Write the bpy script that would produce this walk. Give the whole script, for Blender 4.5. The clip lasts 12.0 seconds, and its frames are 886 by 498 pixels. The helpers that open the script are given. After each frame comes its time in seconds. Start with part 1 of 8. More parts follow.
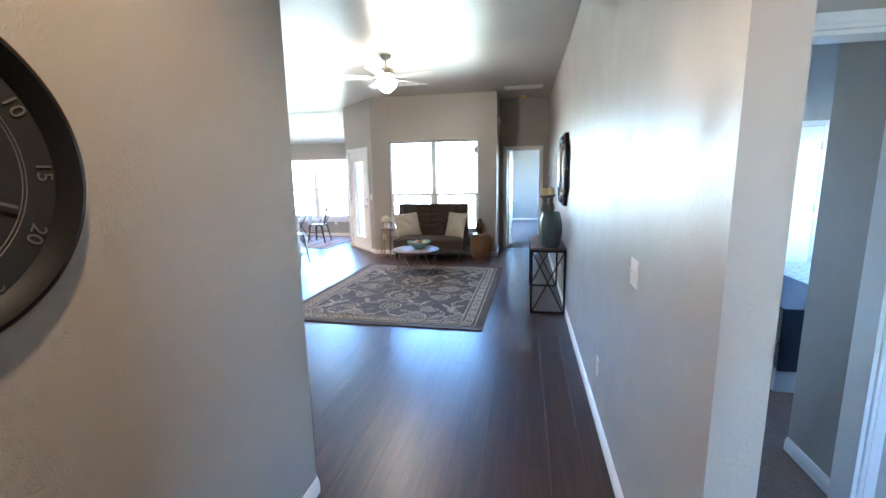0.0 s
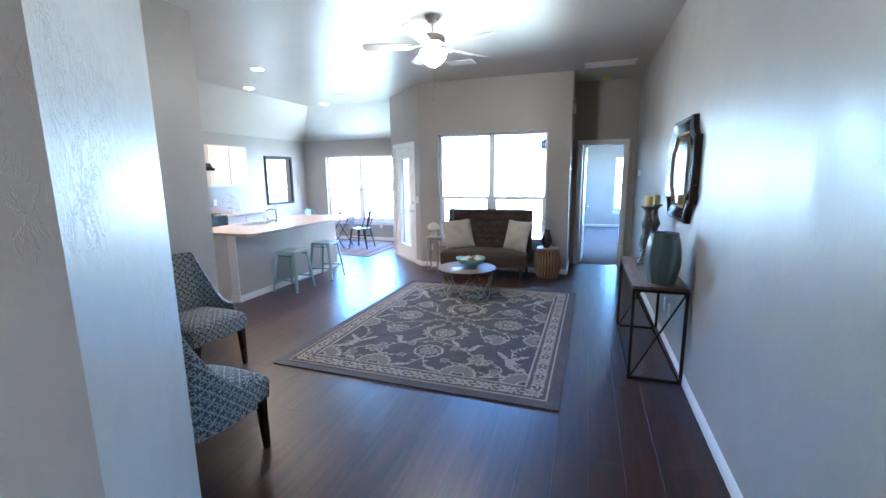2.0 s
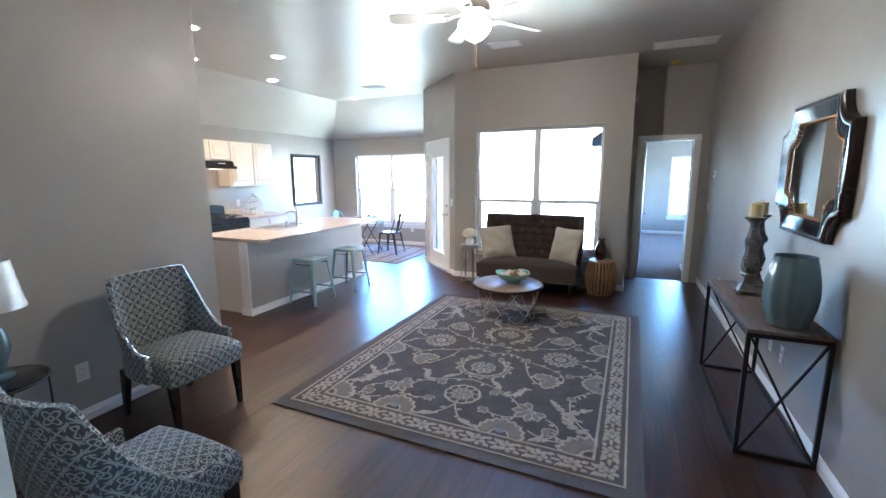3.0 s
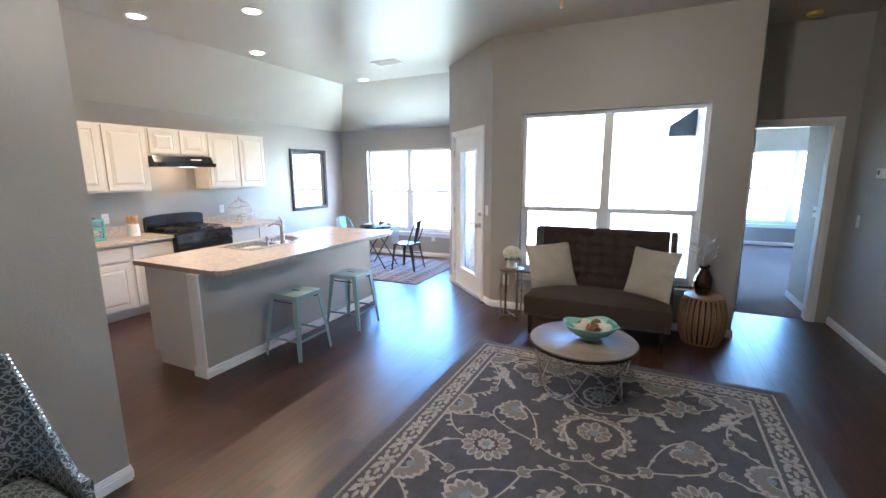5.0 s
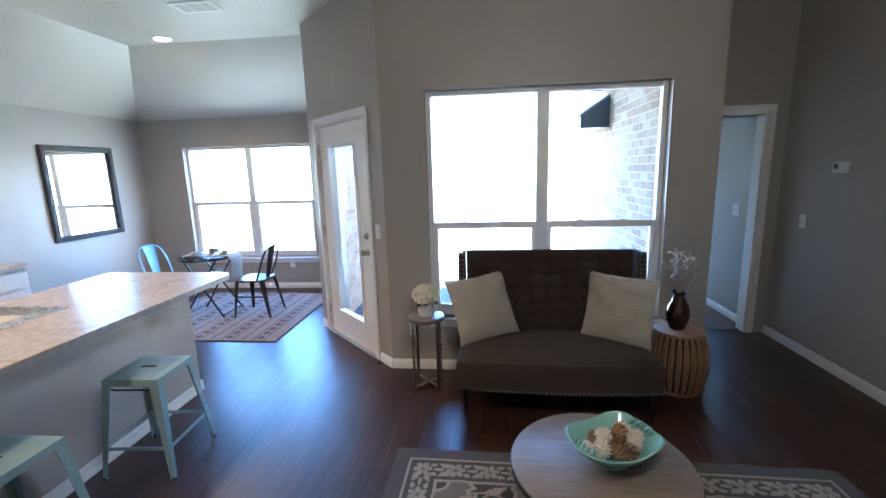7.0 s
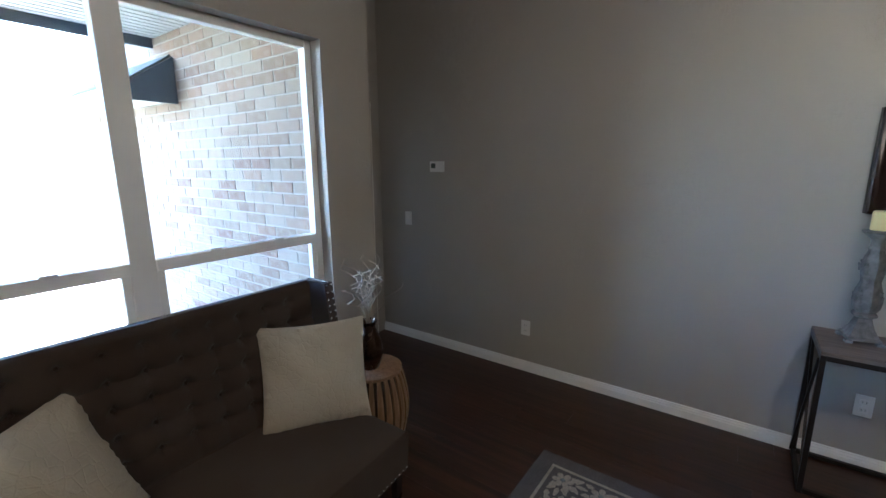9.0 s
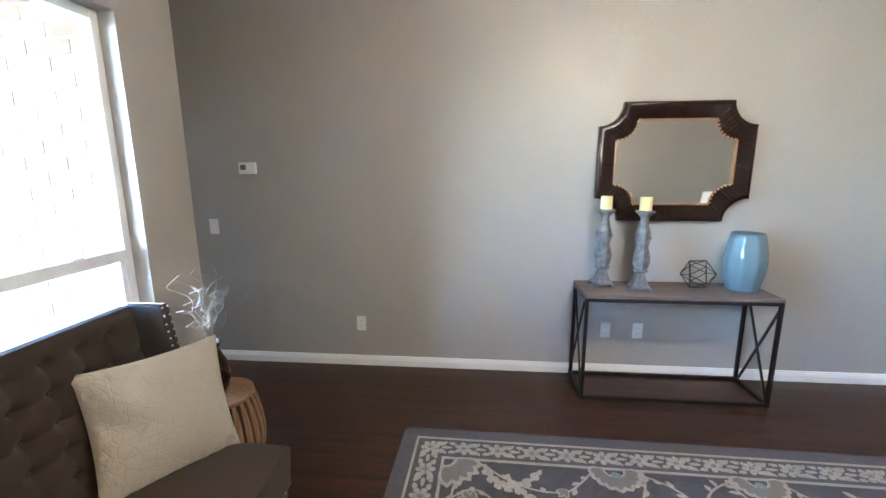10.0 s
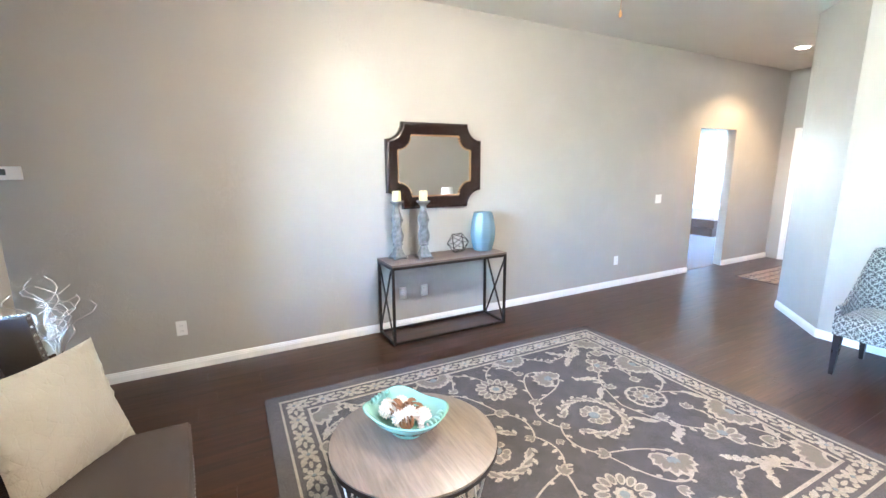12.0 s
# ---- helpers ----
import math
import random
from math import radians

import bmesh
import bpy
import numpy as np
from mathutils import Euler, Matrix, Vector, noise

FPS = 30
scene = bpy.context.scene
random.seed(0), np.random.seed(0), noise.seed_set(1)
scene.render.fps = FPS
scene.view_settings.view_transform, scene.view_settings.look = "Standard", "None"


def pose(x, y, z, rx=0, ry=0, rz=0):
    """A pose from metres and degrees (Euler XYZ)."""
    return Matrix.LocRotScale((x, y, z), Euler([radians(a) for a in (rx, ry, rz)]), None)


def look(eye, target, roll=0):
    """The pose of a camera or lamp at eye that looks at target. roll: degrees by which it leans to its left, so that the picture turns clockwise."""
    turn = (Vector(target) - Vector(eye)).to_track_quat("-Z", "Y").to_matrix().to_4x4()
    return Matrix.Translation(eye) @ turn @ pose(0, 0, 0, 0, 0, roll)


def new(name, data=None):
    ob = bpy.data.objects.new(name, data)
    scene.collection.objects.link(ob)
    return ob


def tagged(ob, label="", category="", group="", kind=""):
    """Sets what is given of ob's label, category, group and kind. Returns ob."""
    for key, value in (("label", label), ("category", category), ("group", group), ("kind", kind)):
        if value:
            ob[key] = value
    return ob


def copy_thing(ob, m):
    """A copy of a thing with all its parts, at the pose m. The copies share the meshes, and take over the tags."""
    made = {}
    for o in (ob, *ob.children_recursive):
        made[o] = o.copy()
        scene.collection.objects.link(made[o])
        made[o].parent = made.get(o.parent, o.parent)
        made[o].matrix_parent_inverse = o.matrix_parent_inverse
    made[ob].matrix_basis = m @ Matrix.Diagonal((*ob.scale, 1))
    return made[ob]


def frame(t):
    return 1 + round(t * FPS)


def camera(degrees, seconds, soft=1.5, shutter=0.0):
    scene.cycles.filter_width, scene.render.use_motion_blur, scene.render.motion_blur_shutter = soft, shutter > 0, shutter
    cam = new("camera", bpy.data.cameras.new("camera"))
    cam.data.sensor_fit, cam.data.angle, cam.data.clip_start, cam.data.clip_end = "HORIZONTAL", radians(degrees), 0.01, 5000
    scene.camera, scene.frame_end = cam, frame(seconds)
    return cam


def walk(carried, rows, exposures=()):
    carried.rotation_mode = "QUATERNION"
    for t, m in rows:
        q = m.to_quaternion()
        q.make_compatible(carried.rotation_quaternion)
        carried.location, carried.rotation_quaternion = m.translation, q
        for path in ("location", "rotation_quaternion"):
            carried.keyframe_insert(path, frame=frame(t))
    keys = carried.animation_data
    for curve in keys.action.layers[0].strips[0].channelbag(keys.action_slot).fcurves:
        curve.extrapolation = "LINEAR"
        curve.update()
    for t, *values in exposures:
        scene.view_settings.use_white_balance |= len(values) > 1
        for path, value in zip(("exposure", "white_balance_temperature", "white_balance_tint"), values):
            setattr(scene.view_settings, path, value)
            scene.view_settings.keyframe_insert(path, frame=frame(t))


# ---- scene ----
cam = camera(92.6, 12.0)
ROWS = [
    (0, 0.740, 0.650, 1.528, 11.00, -9.86, -1.05),
    (0.5, 0.698, 0.946, 1.543, 11.51, -10.02, -1.15),
    (1, 0.637, 1.280, 1.555, 12.54, -10.15, -1.00),
    (1.5, 0.549, 1.625, 1.568, 14.88, -10.12, -0.84),
    (2, 0.450, 1.964, 1.555, 18.54, -10.02, -0.64),
    (2.5, 0.302, 2.304, 1.556, 21.40, -9.96, -0.47),
    (3, 0.162, 2.661, 1.546, 23.05, -9.91, -0.31),
    (3.5, 0.024, 3.008, 1.542, 24.84, -9.81, -0.53),
    (5.3, -0.773, 4.194, 1.591, 25.42, -10.32, -0.39),
    (5.5, -0.888, 4.305, 1.601, 24.48, -10.28, -0.53),
    (6, -1.107, 4.642, 1.589, 19.82, -10.23, -0.87),
    (6.5, -1.246, 5.044, 1.606, 13.79, -10.37, -0.99),
    (6.7, -1.311, 5.201, 1.605, 10.98, -10.59, -1.26),
    (8.3, -1.594, 6.440, 1.612, -28.60, -11.76, -0.86),
    (8.5, -1.591, 6.592, 1.599, -36.32, -11.79, -0.23),
    (9, -1.619, 6.825, 1.568, -54.51, -11.47, -0.30),
    (9.5, -1.740, 6.964, 1.553, -70.26, -11.32, -0.33),
    (10, -1.868, 7.138, 1.551, -84.63, -11.12, -0.29),
    (10.5, -2.028, 7.300, 1.556, -96.66, -11.13, -0.31),
    (11, -2.226, 7.437, 1.553, -104.02, -11.11, -0.59),
    (11.5, -2.360, 7.609, 1.577, -111.35, -11.44, -0.36),
    (12, -2.497, 7.723, 1.566, -117.81, -11.11, -0.41),
]
walk(cam, [(t, pose(x, y, z, 90 + pitch, 0, yaw) @ pose(0, 0, 0, 0, 0, roll)) for t, x, y, z, yaw, pitch, roll in ROWS],
     exposures=[(0.0, 6.12, 4740, 10), (1.0, 5.88, 4440, 10), (2.0, 5.95, 4290, 10), (2.5, 5.88, 4360, 10), (3.0, 5.86, 4600, 10), (3.5, 5.82, 4720, 10), (5.5, 5.56, 4640, 10), (6.5, 5.30, 4540, 10), (8.5, 4.92, 4720, 10), (9.2, 5.16, 4780, 10), (10.0, 6.50, 4880, 10), (12.0, 7.30, 4880, 10)])

# ---- daylight and lamps ----
SUN_ELEVATION, SUN_AZIMUTH = 42.0, 262.0  # degrees; azimuth clockwise from +y
world = bpy.data.worlds.new("sky")
scene.world = world
world.use_nodes = True
wn = world.node_tree.nodes
sky = wn.new("ShaderNodeTexSky")
sky.sky_type = 'NISHITA'
sky.sun_disc = False
sky.sun_elevation = radians(SUN_ELEVATION)
sky.sun_rotation = radians(SUN_AZIMUTH)
sky.altitude, sky.air_density, sky.dust_density, sky.ozone_density = 300, 1.0, 1.2, 2.0
wn["Background"].inputs["Strength"].default_value = 0.15
world.node_tree.links.new(sky.outputs[0], wn["Background"].inputs["Color"])
sun_data = bpy.data.lights.new("sun", 'SUN')
sun_data.energy, sun_data.angle, sun_data.color = 5.0, radians(0.6), (1.0, 0.95, 0.88)
sun = new("sun", sun_data)
az, el = radians(SUN_AZIMUTH), radians(SUN_ELEVATION)
sun_way = Vector((math.sin(az) * math.cos(el), math.cos(az) * math.cos(el), math.sin(el)))
sun.matrix_world = look(sun_way * 60, (0, 0, 0))


def lamp(name, place, watts, colour, radius):
    data = bpy.data.lights.new(name, 'POINT')
    data.energy, data.color, data.shadow_soft_size = watts, colour, radius
    ob = new(name, data)
    ob.location = place
    return ob


def spot(name, place, watts, colour, angle):
    data = bpy.data.lights.new(name, 'SPOT')
    data.energy, data.color, data.spot_size, data.spot_blend, data.shadow_soft_size = watts, colour, radians(angle), 0.6, 0.05
    ob = new(name, data)
    ob.location = place
    return ob


WARM = (1.0, 0.62, 0.30)
lamp("fan_bulb", (-0.97, 5.97, 2.62), 0.45, WARM, 0.05)
DOWNLIGHTS = [(-3.88, 5.82), (-4.92, 6.6), (-3.88, 6.98), (-4.92, 7.95), (-4.68, 9.76), (0.42, 1.06)]
for dx, dy in DOWNLIGHTS:
    spot("downlight_bulb", (dx, dy, 2.965), 2.0 if dx < -2 else 1.9, (1.0, 0.60, 0.27), 130)
lamp("hood_bulb", (-5.98, 7.5, 1.60), 0.09, WARM, 0.03)

# ---- materials ----
class Nodes:
    """Short wiring for one material."""

    def __init__(self, name):
        self.m = bpy.data.materials.new(name)
        self.m.use_nodes = True
        self.t = self.m.node_tree
        self.b = self.t.nodes["Principled BSDF"]
        self.coords = self.t.nodes.new("ShaderNodeTexCoord")

    def node(self, kind, **sockets):
        n = self.t.nodes.new("ShaderNode" + kind)
        for key, value in sockets.items():
            self.put(value, n.inputs[key.replace("_", " ")])
        return n

    def put(self, value, socket):
        if isinstance(value, bpy.types.NodeSocket):
            self.t.links.new(value, socket)
        else:
            socket.default_value = value

    def where(self, scale=(1, 1, 1), space="Object", turn=(0, 0, 0)):
        n = self.node("Mapping", Vector=self.coords.outputs[space], Scale=scale)
        n.inputs["Rotation"].default_value = turn
        return n.outputs[0]

    def noise(self, vector, scale, detail=3.0, rough=0.55, warp=0.0):
        return self.node("TexNoise", Vector=vector, Scale=scale, Detail=detail, Roughness=rough, Distortion=warp).outputs[0]

    def ramp(self, value, *stops):
        n = self.node("ValToRGB", Fac=value)
        e = n.color_ramp.elements
        while len(e) < len(stops):
            e.new(0.5)
        for k, (at, c) in zip(e, stops):
            k.position, k.color = at, (*c, 1) if len(c) == 3 else c
        return n.outputs[0]

    def grey(self, value, *stops):
        return self.ramp(value, *[(at, (v, v, v)) for at, v in stops])

    def mix(self, fac, a, b, blend='MIX'):
        n = self.t.nodes.new("ShaderNodeMix")
        n.data_type, n.blend_type = 'RGBA', blend
        for value, socket in ((fac, n.inputs[0]), (a, n.inputs[6]), (b, n.inputs[7])):
            if isinstance(value, tuple) and len(value) == 3:
                value = (*value, 1)
            self.put(value, socket)
        return n.outputs[2]

    def bump(self, height, strength, distance, under=None):
        n = self.node("Bump", Height=height, Strength=strength, Distance=distance)
        if under is not None:
            self.put(under, n.inputs["Normal"])
        self.put(n.outputs[0], self.b.inputs["Normal"])
        return n.outputs[0]

    def done(self, colour=None, rough=None, metal=None, spec=None, **more):
        for value, key in ((colour, "Base Color"), (rough, "Roughness"), (metal, "Metallic"), (spec, "Specular IOR Level")):
            if value is not None:
                if isinstance(value, tuple) and len(value) == 3:
                    value = (*value, 1)
                self.put(value, self.b.inputs[key])
        for key, value in more.items():
            self.put(value, self.b.inputs[key.replace("_", " ")])
        return self.m


def paint(name, colour, rough=0.4, peel=0.35, spec=0.5, trowelled=0.55, mottle=1.0):
    """Rolled wall paint over a hand-worked skim coat."""
    k = Nodes(name)
    w = k.where()
    big = k.noise(w, 1.3, 3)
    fine = k.noise(w, 70, 3)
    trowel = k.noise(w, 9, 4, 0.6, 1.2)
    ridge = k.grey(trowel, (0.50, 0), (0.60, 1))
    c = k.mix(k.grey(big, (0.3, 0.0), (0.7, 1.0)), tuple(v * 0.97 for v in colour), tuple(min(1, v * 1.03) for v in colour))
    k.put(k.grey(k.noise(w, 4, 3), (0.3, rough - 0.05 * mottle), (0.7, rough + 0.06 * mottle)), k.b.inputs["Roughness"])
    n1 = k.bump(fine, peel * 0.4, 0.0010)
    n2 = k.bump(ridge, peel * trowelled * 0.7, 0.002, n1)
    # short torn ridges in scattered patches, drawn out upwards
    torn = k.noise(k.where((1, 1, 0.55)), 38, 4, 0.62, 0.9)
    lip = k.grey(torn, (0.47, 0), (0.50, 1), (0.56, 0.25))
    patch = k.grey(k.noise(w, 2.6, 3, 0.6), (0.50, 0), (0.62, 1))
    k.bump(k.mix(1.0, lip, patch, 'MULTIPLY'), min(1.0, peel * trowelled * 1.9), 0.0030, n2)
    return k.done(c, spec=spec)


def plain(name, colour, rough=0.5, metal=0.0, vary=0.08, grain=60, bump=0.08, spec=0.5):
    """A plain coated or cast surface with slight unevenness."""
    k = Nodes(name)
    w = k.where()
    n = k.noise(w, grain * 0.12, 4)
    c = k.mix(n, tuple(v * (1 - vary) for v in colour), tuple(min(1, v * (1 + vary)) for v in colour))
    k.put(k.grey(k.noise(w, grain * 0.3, 3), (0.3, max(0.02, rough - 0.05)), (0.7, min(1, rough + 0.07))), k.b.inputs["Roughness"])
    k.bump(k.noise(w, grain, 3), bump, 0.001)
    return k.done(c, metal=metal, spec=spec)


def plank_floor():
    k = Nodes("dark_plank")
    rnd = k.node("ObjectInfo").outputs["Random"]
    isl = k.t.nodes.new("ShaderNodeNewGeometry").outputs["Random Per Island"]
    both = k.node("Math").outputs[0]
    add = both.node
    k.put(rnd, add.inputs[0])
    k.put(isl, add.inputs[1])
    shift = k.node("CombineXYZ", X=k.node("Math").outputs[0], Y=0.0, Z=0.0)
    mul = shift.inputs[0].links[0].from_node
    mul.operation = 'MULTIPLY'
    k.put(both, mul.inputs[0])
    mul.inputs[1].default_value = 37.0
    geo = k.t.nodes.new("ShaderNodeNewGeometry").outputs["Position"]
    vec = k.node("VectorMath")
    k.put(geo, vec.inputs[0])
    k.put(shift.outputs[0], vec.inputs[1])
    m1 = k.node("Mapping", Vector=vec.outputs[0], Scale=(16, 0.9, 1)).outputs[0]
    m2 = k.node("Mapping", Vector=vec.outputs[0], Scale=(90, 3, 1)).outputs[0]
    figure = k.noise(m1, 1.0, 5, 0.6, 1.5)
    pores = k.noise(m2, 1.0, 4, 0.7)
    fr = k.node("Math")
    fr.operation = 'FRACT'
    k.put(both, fr.inputs[0])
    tone = k.mix(fr.outputs[0], (0.012, 0.0055, 0.004), (0.030, 0.0125, 0.008))
    c = k.mix(k.grey(figure, (0.35, 0), (0.75, 1)), tone, (0.074, 0.029, 0.016))
    c = k.mix(k.grey(pores, (0.45, 0), (0.75, 0.7)), c, (0.020, 0.010, 0.008))
    r = k.grey(pores, (0.3, 0.28), (0.8, 0.41))
    n1 = k.bump(pores, 0.10, 0.0006)
    k.bump(k.noise(k.node("Mapping", Vector=geo, Scale=(3, 1.2, 1)).outputs[0], 1.0, 2), 0.05, 0.004, n1)
    return k.done(c, r, spec=0.55)


def wood(name, dark, light, stretch=(30, 2, 30), rough=0.5, bump=0.15):
    k = Nodes(name)
    w = k.where(stretch)
    f = k.noise(w, 1.0, 5, 0.6, 1.8)
    p = k.noise(k.where(tuple(s * 4 for s in stretch)), 1.0, 3)
    c = k.mix(k.grey(f, (0.3, 0), (0.72, 1)), dark, light)
    c = k.mix(k.grey(p, (0.5, 0), (0.8, 0.4)), c, tuple(v * 0.5 for v in dark))
    k.bump(p, bump, 0.0008)
    return k.done(c, rough)


def cloth(name, a, b, scale=700, rough=0.9, bump=0.35, slub=(1, 1, 1)):
    k = Nodes(name)
    w = k.where(slub)
    weave = k.node("TexWave", Vector=w, Scale=scale * 0.35, Distortion=3.0, Detail=2.0).outputs[1]
    c = k.mix(k.noise(w, 6, 4), a, b)
    c = k.mix(k.grey(weave, (0.2, 0.0), (0.9, 0.35)), c, tuple(v * 0.6 for v in a))
    n1 = k.bump(weave, bump, 0.0008)
    k.bump(k.noise(w, 22, 3), 0.12, 0.004, n1)
    return k.done(c, rough, Sheen_Weight=0.06)


def quilted(name, a, b):
    """Satin with a fine stitched honeycomb."""
    k = Nodes(name)
    w = k.where()
    cell = k.node("TexVoronoi", Vector=w, Scale=26.0)
    cell.feature = 'DISTANCE_TO_EDGE'
    seam = k.grey(cell.outputs["Distance"], (0.0, 0.0), (0.09, 1.0))
    weave = k.noise(w, 420, 2)
    c = k.mix(k.noise(w, 5, 4), a, b)
    c = k.mix(k.grey(weave, (0.3, 0.2), (0.6, 0.0)), c, tuple(v * 0.7 for v in a))
    n1 = k.bump(seam, 0.30, 0.0035)
    k.bump(k.noise(w, 11, 4, 0.6, 1.0), 0.5, 0.014, n1)
    return k.done(c, 0.5, Sheen_Weight=0.1)


def pile(name, a, b, scale=240, depth=0.004):
    k = Nodes(name)
    w = k.where()
    tuft = k.noise(w, scale, 3, 0.7)
    patch = k.noise(w, 9, 6, 0.7)
    c = k.mix(k.grey(patch, (0.3, 0), (0.7, 1)), a, b)
    c = k.mix(k.grey(tuft, (0.35, 0.75), (0.62, 0.0)), c, tuple(v * 0.40 for v in a))
    k.bump(tuft, 0.8, depth)
    return k.done(c, 0.95, spec=0.15, Sheen_Weight=0.08)


def laminate_stone():
    k = Nodes("laminate_stone")
    w = k.where()
    a = k.noise(w, 7, 6, 0.65, 1.5)
    b = k.noise(w, 26, 5, 0.7, 0.6)
    c = k.ramp(a, (0.30, (0.23, 0.20, 0.18)), (0.44, (0.46, 0.385, 0.32)), (0.58, (0.55, 0.475, 0.40)), (0.74, (0.36, 0.33, 0.31)))
    c = k.mix(k.grey(b, (0.42, 0.55), (0.56, 0.0)), c, (0.27, 0.235, 0.215))
    return k.done(c, 0.32)


def patterned_cloth(name, ground, line, cell=0.105):
    """Woven trellis: rings and crossing bands on a darker ground."""
    k = Nodes(name)
    w = k.where((1 / cell, 1 / cell, 1 / cell), turn=(0, 0, 0))
    sep = k.node("SeparateXYZ", Vector=w)

    def m(op, a, b=None, c=None):
        n = k.t.nodes.new("ShaderNodeMath")
        n.operation = op
        for i, v in enumerate((a, b, c)):
            if v is not None:
                k.put(v, n.inputs[i])
        return n.outputs[0]
    # the cloth follows each face: across and up, turned by half a right angle
    side = k.node("SeparateXYZ", Vector=k.coords.outputs["Normal"])
    flank = m('GREATER_THAN', m('ABSOLUTE', side.outputs[0]), 0.72)
    flat = m('GREATER_THAN', m('ABSOLUTE', side.outputs[2]), 0.66)

    def either(pick, a, b):
        return m('ADD', m('MULTIPLY', a, m('SUBTRACT', 1.0, pick)), m('MULTIPLY', b, pick))
    across = either(flank, sep.outputs[0], sep.outputs[1])
    up = either(flat, sep.outputs[2], sep.outputs[1])
    u = m('ADD', across, up)
    v = m('SUBTRACT', across, up)
    fu = m('SUBTRACT', m('FRACT', u), 0.5)
    fv = m('SUBTRACT', m('FRACT', v), 0.5)
    r = m('SQRT', m('ADD', m('MULTIPLY', fu, fu), m('MULTIPLY', fv, fv)))
    ang = m('ARCTAN2', fv, fu)
    petal = m('ADD', 0.26, m('MULTIPLY', m('COSINE', m('MULTIPLY', ang, 4.0)), 0.09))
    ring = m('LESS_THAN', m('ABSOLUTE', m('SUBTRACT', r, petal)), 0.045)
    core = m('LESS_THAN', m('ABSOLUTE', m('SUBTRACT', r, 0.09)), 0.035)
    d1 = m('ABSOLUTE', m('SUBTRACT', m('ABSOLUTE', fu), m('ABSOLUTE', fv)))
    diag = m('MULTIPLY', m('LESS_THAN', m('ABSOLUTE', m('SUBTRACT', r, 0.47)), 0.03), m('GREATER_THAN', d1, 0.10))
    edge = m('LESS_THAN', m('SUBTRACT', 0.5, m('MAXIMUM', m('ABSOLUTE', fu), m('ABSOLUTE', fv))), 0.035)
    on = m('MAXIMUM', m('MAXIMUM', ring, core), m('MAXIMUM', diag, edge))
    weave = k.noise(k.where((1, 1, 1)), 500, 2)
    c = k.mix(on, ground, line)
    c = k.mix(k.grey(weave, (0.35, 0.45), (0.6, 0.0)), c, tuple(q * 0.5 for q in ground))
    k.bump(on, 0.3, 0.001)
    return k.done(c, 0.85, Sheen_Weight=0.2)


def brick_face():
    k = Nodes("brick_face")
    rnd = k.node("ObjectInfo").outputs["Random"]
    isl = k.t.nodes.new("ShaderNodeNewGeometry").outputs["Random Per Island"]
    s = k.node("Math")
    k.put(rnd, s.inputs[0])
    k.put(isl, s.inputs[1])
    f = k.node("Math")
    f.operation = 'FRACT'
    k.put(s.outputs[0], f.inputs[0])
    c = k.ramp(f.outputs[0], (0.0, (0.17, 0.095, 0.065)), (0.25, (0.23, 0.17, 0.125)), (0.5, (0.29, 0.235, 0.19)), (0.75, (0.23, 0.14, 0.095)), (1.0, (0.31, 0.26, 0.215)))
    w = k.where()
    c = k.mix(k.grey(k.noise(w, 25, 4), (0.4, 0.0), (0.7, 0.4)), c, (0.34, 0.295, 0.25))
    k.bump(k.noise(w, 90, 4), 0.5, 0.003)
    return k.done(c, 0.9)


def glass_pane(name, tint=(1, 1, 1)):
    k = Nodes(name)
    return k.done(tint, 0.0, Transmission_Weight=1.0, IOR=1.0, spec=0.5)


def window_glass():
    """Thin pane: mostly clear, with a faint sheen at a slant."""
    m = bpy.data.materials.new("window_glass")
    m.use_nodes = True
    t = m.node_tree
    t.nodes.remove(t.nodes["Principled BSDF"])
    clear = t.nodes.new("ShaderNodeBsdfTransparent")
    clear.inputs[0].default_value = (0.95, 0.97, 0.96, 1)
    gloss = t.nodes.new("ShaderNodeBsdfGlossy")
    gloss.inputs["Roughness"].default_value = 0.02
    facing = t.nodes.new("ShaderNodeLayerWeight")
    facing.inputs[0].default_value = 0.5
    steep = t.nodes.new("ShaderNodeMath")
    steep.operation = 'POWER'
    steep.inputs[1].default_value = 4.0
    t.links.new(facing.outputs["Facing"], steep.inputs[0])
    fres = t.nodes.new("ShaderNodeMath")
    fres.operation = 'MULTIPLY_ADD'
    fres.inputs[1].default_value, fres.inputs[2].default_value = 0.35, 0.03
    t.links.new(steep.outputs[0], fres.inputs[0])
    mix = t.nodes.new("ShaderNodeMixShader")
    t.links.new(fres.outputs[0], mix.inputs[0])
    t.links.new(clear.outputs[0], mix.inputs[1])
    t.links.new(gloss.outputs[0], mix.inputs[2])
    t.links.new(mix.outputs[0], t.nodes["Material Output"].inputs[0])
    return m


def glow(name, colour, strength):
    k = Nodes(name)
    return k.done(colour, 0.4, Emission_Color=(*colour, 1), Emission_Strength=strength)


def mirror_face():
    k = Nodes("mirror_silver")
    return k.done((0.9, 0.91, 0.9), 0.012, 1.0)


def ground_grass():
    k = Nodes("dry_lawn")
    w = k.where()
    c = k.mix(k.grey(k.noise(w, 0.5, 5), (0.35, 0), (0.65, 1)), (0.34, 0.29, 0.20), (0.24, 0.25, 0.13))
    c = k.mix(k.grey(k.noise(w, 18, 5), (0.4, 0), (0.7, 0.6)), c, (0.42, 0.37, 0.27))
    k.bump(k.noise(w, 30, 5), 0.8, 0.05)
    return k.done(c, 0.95)


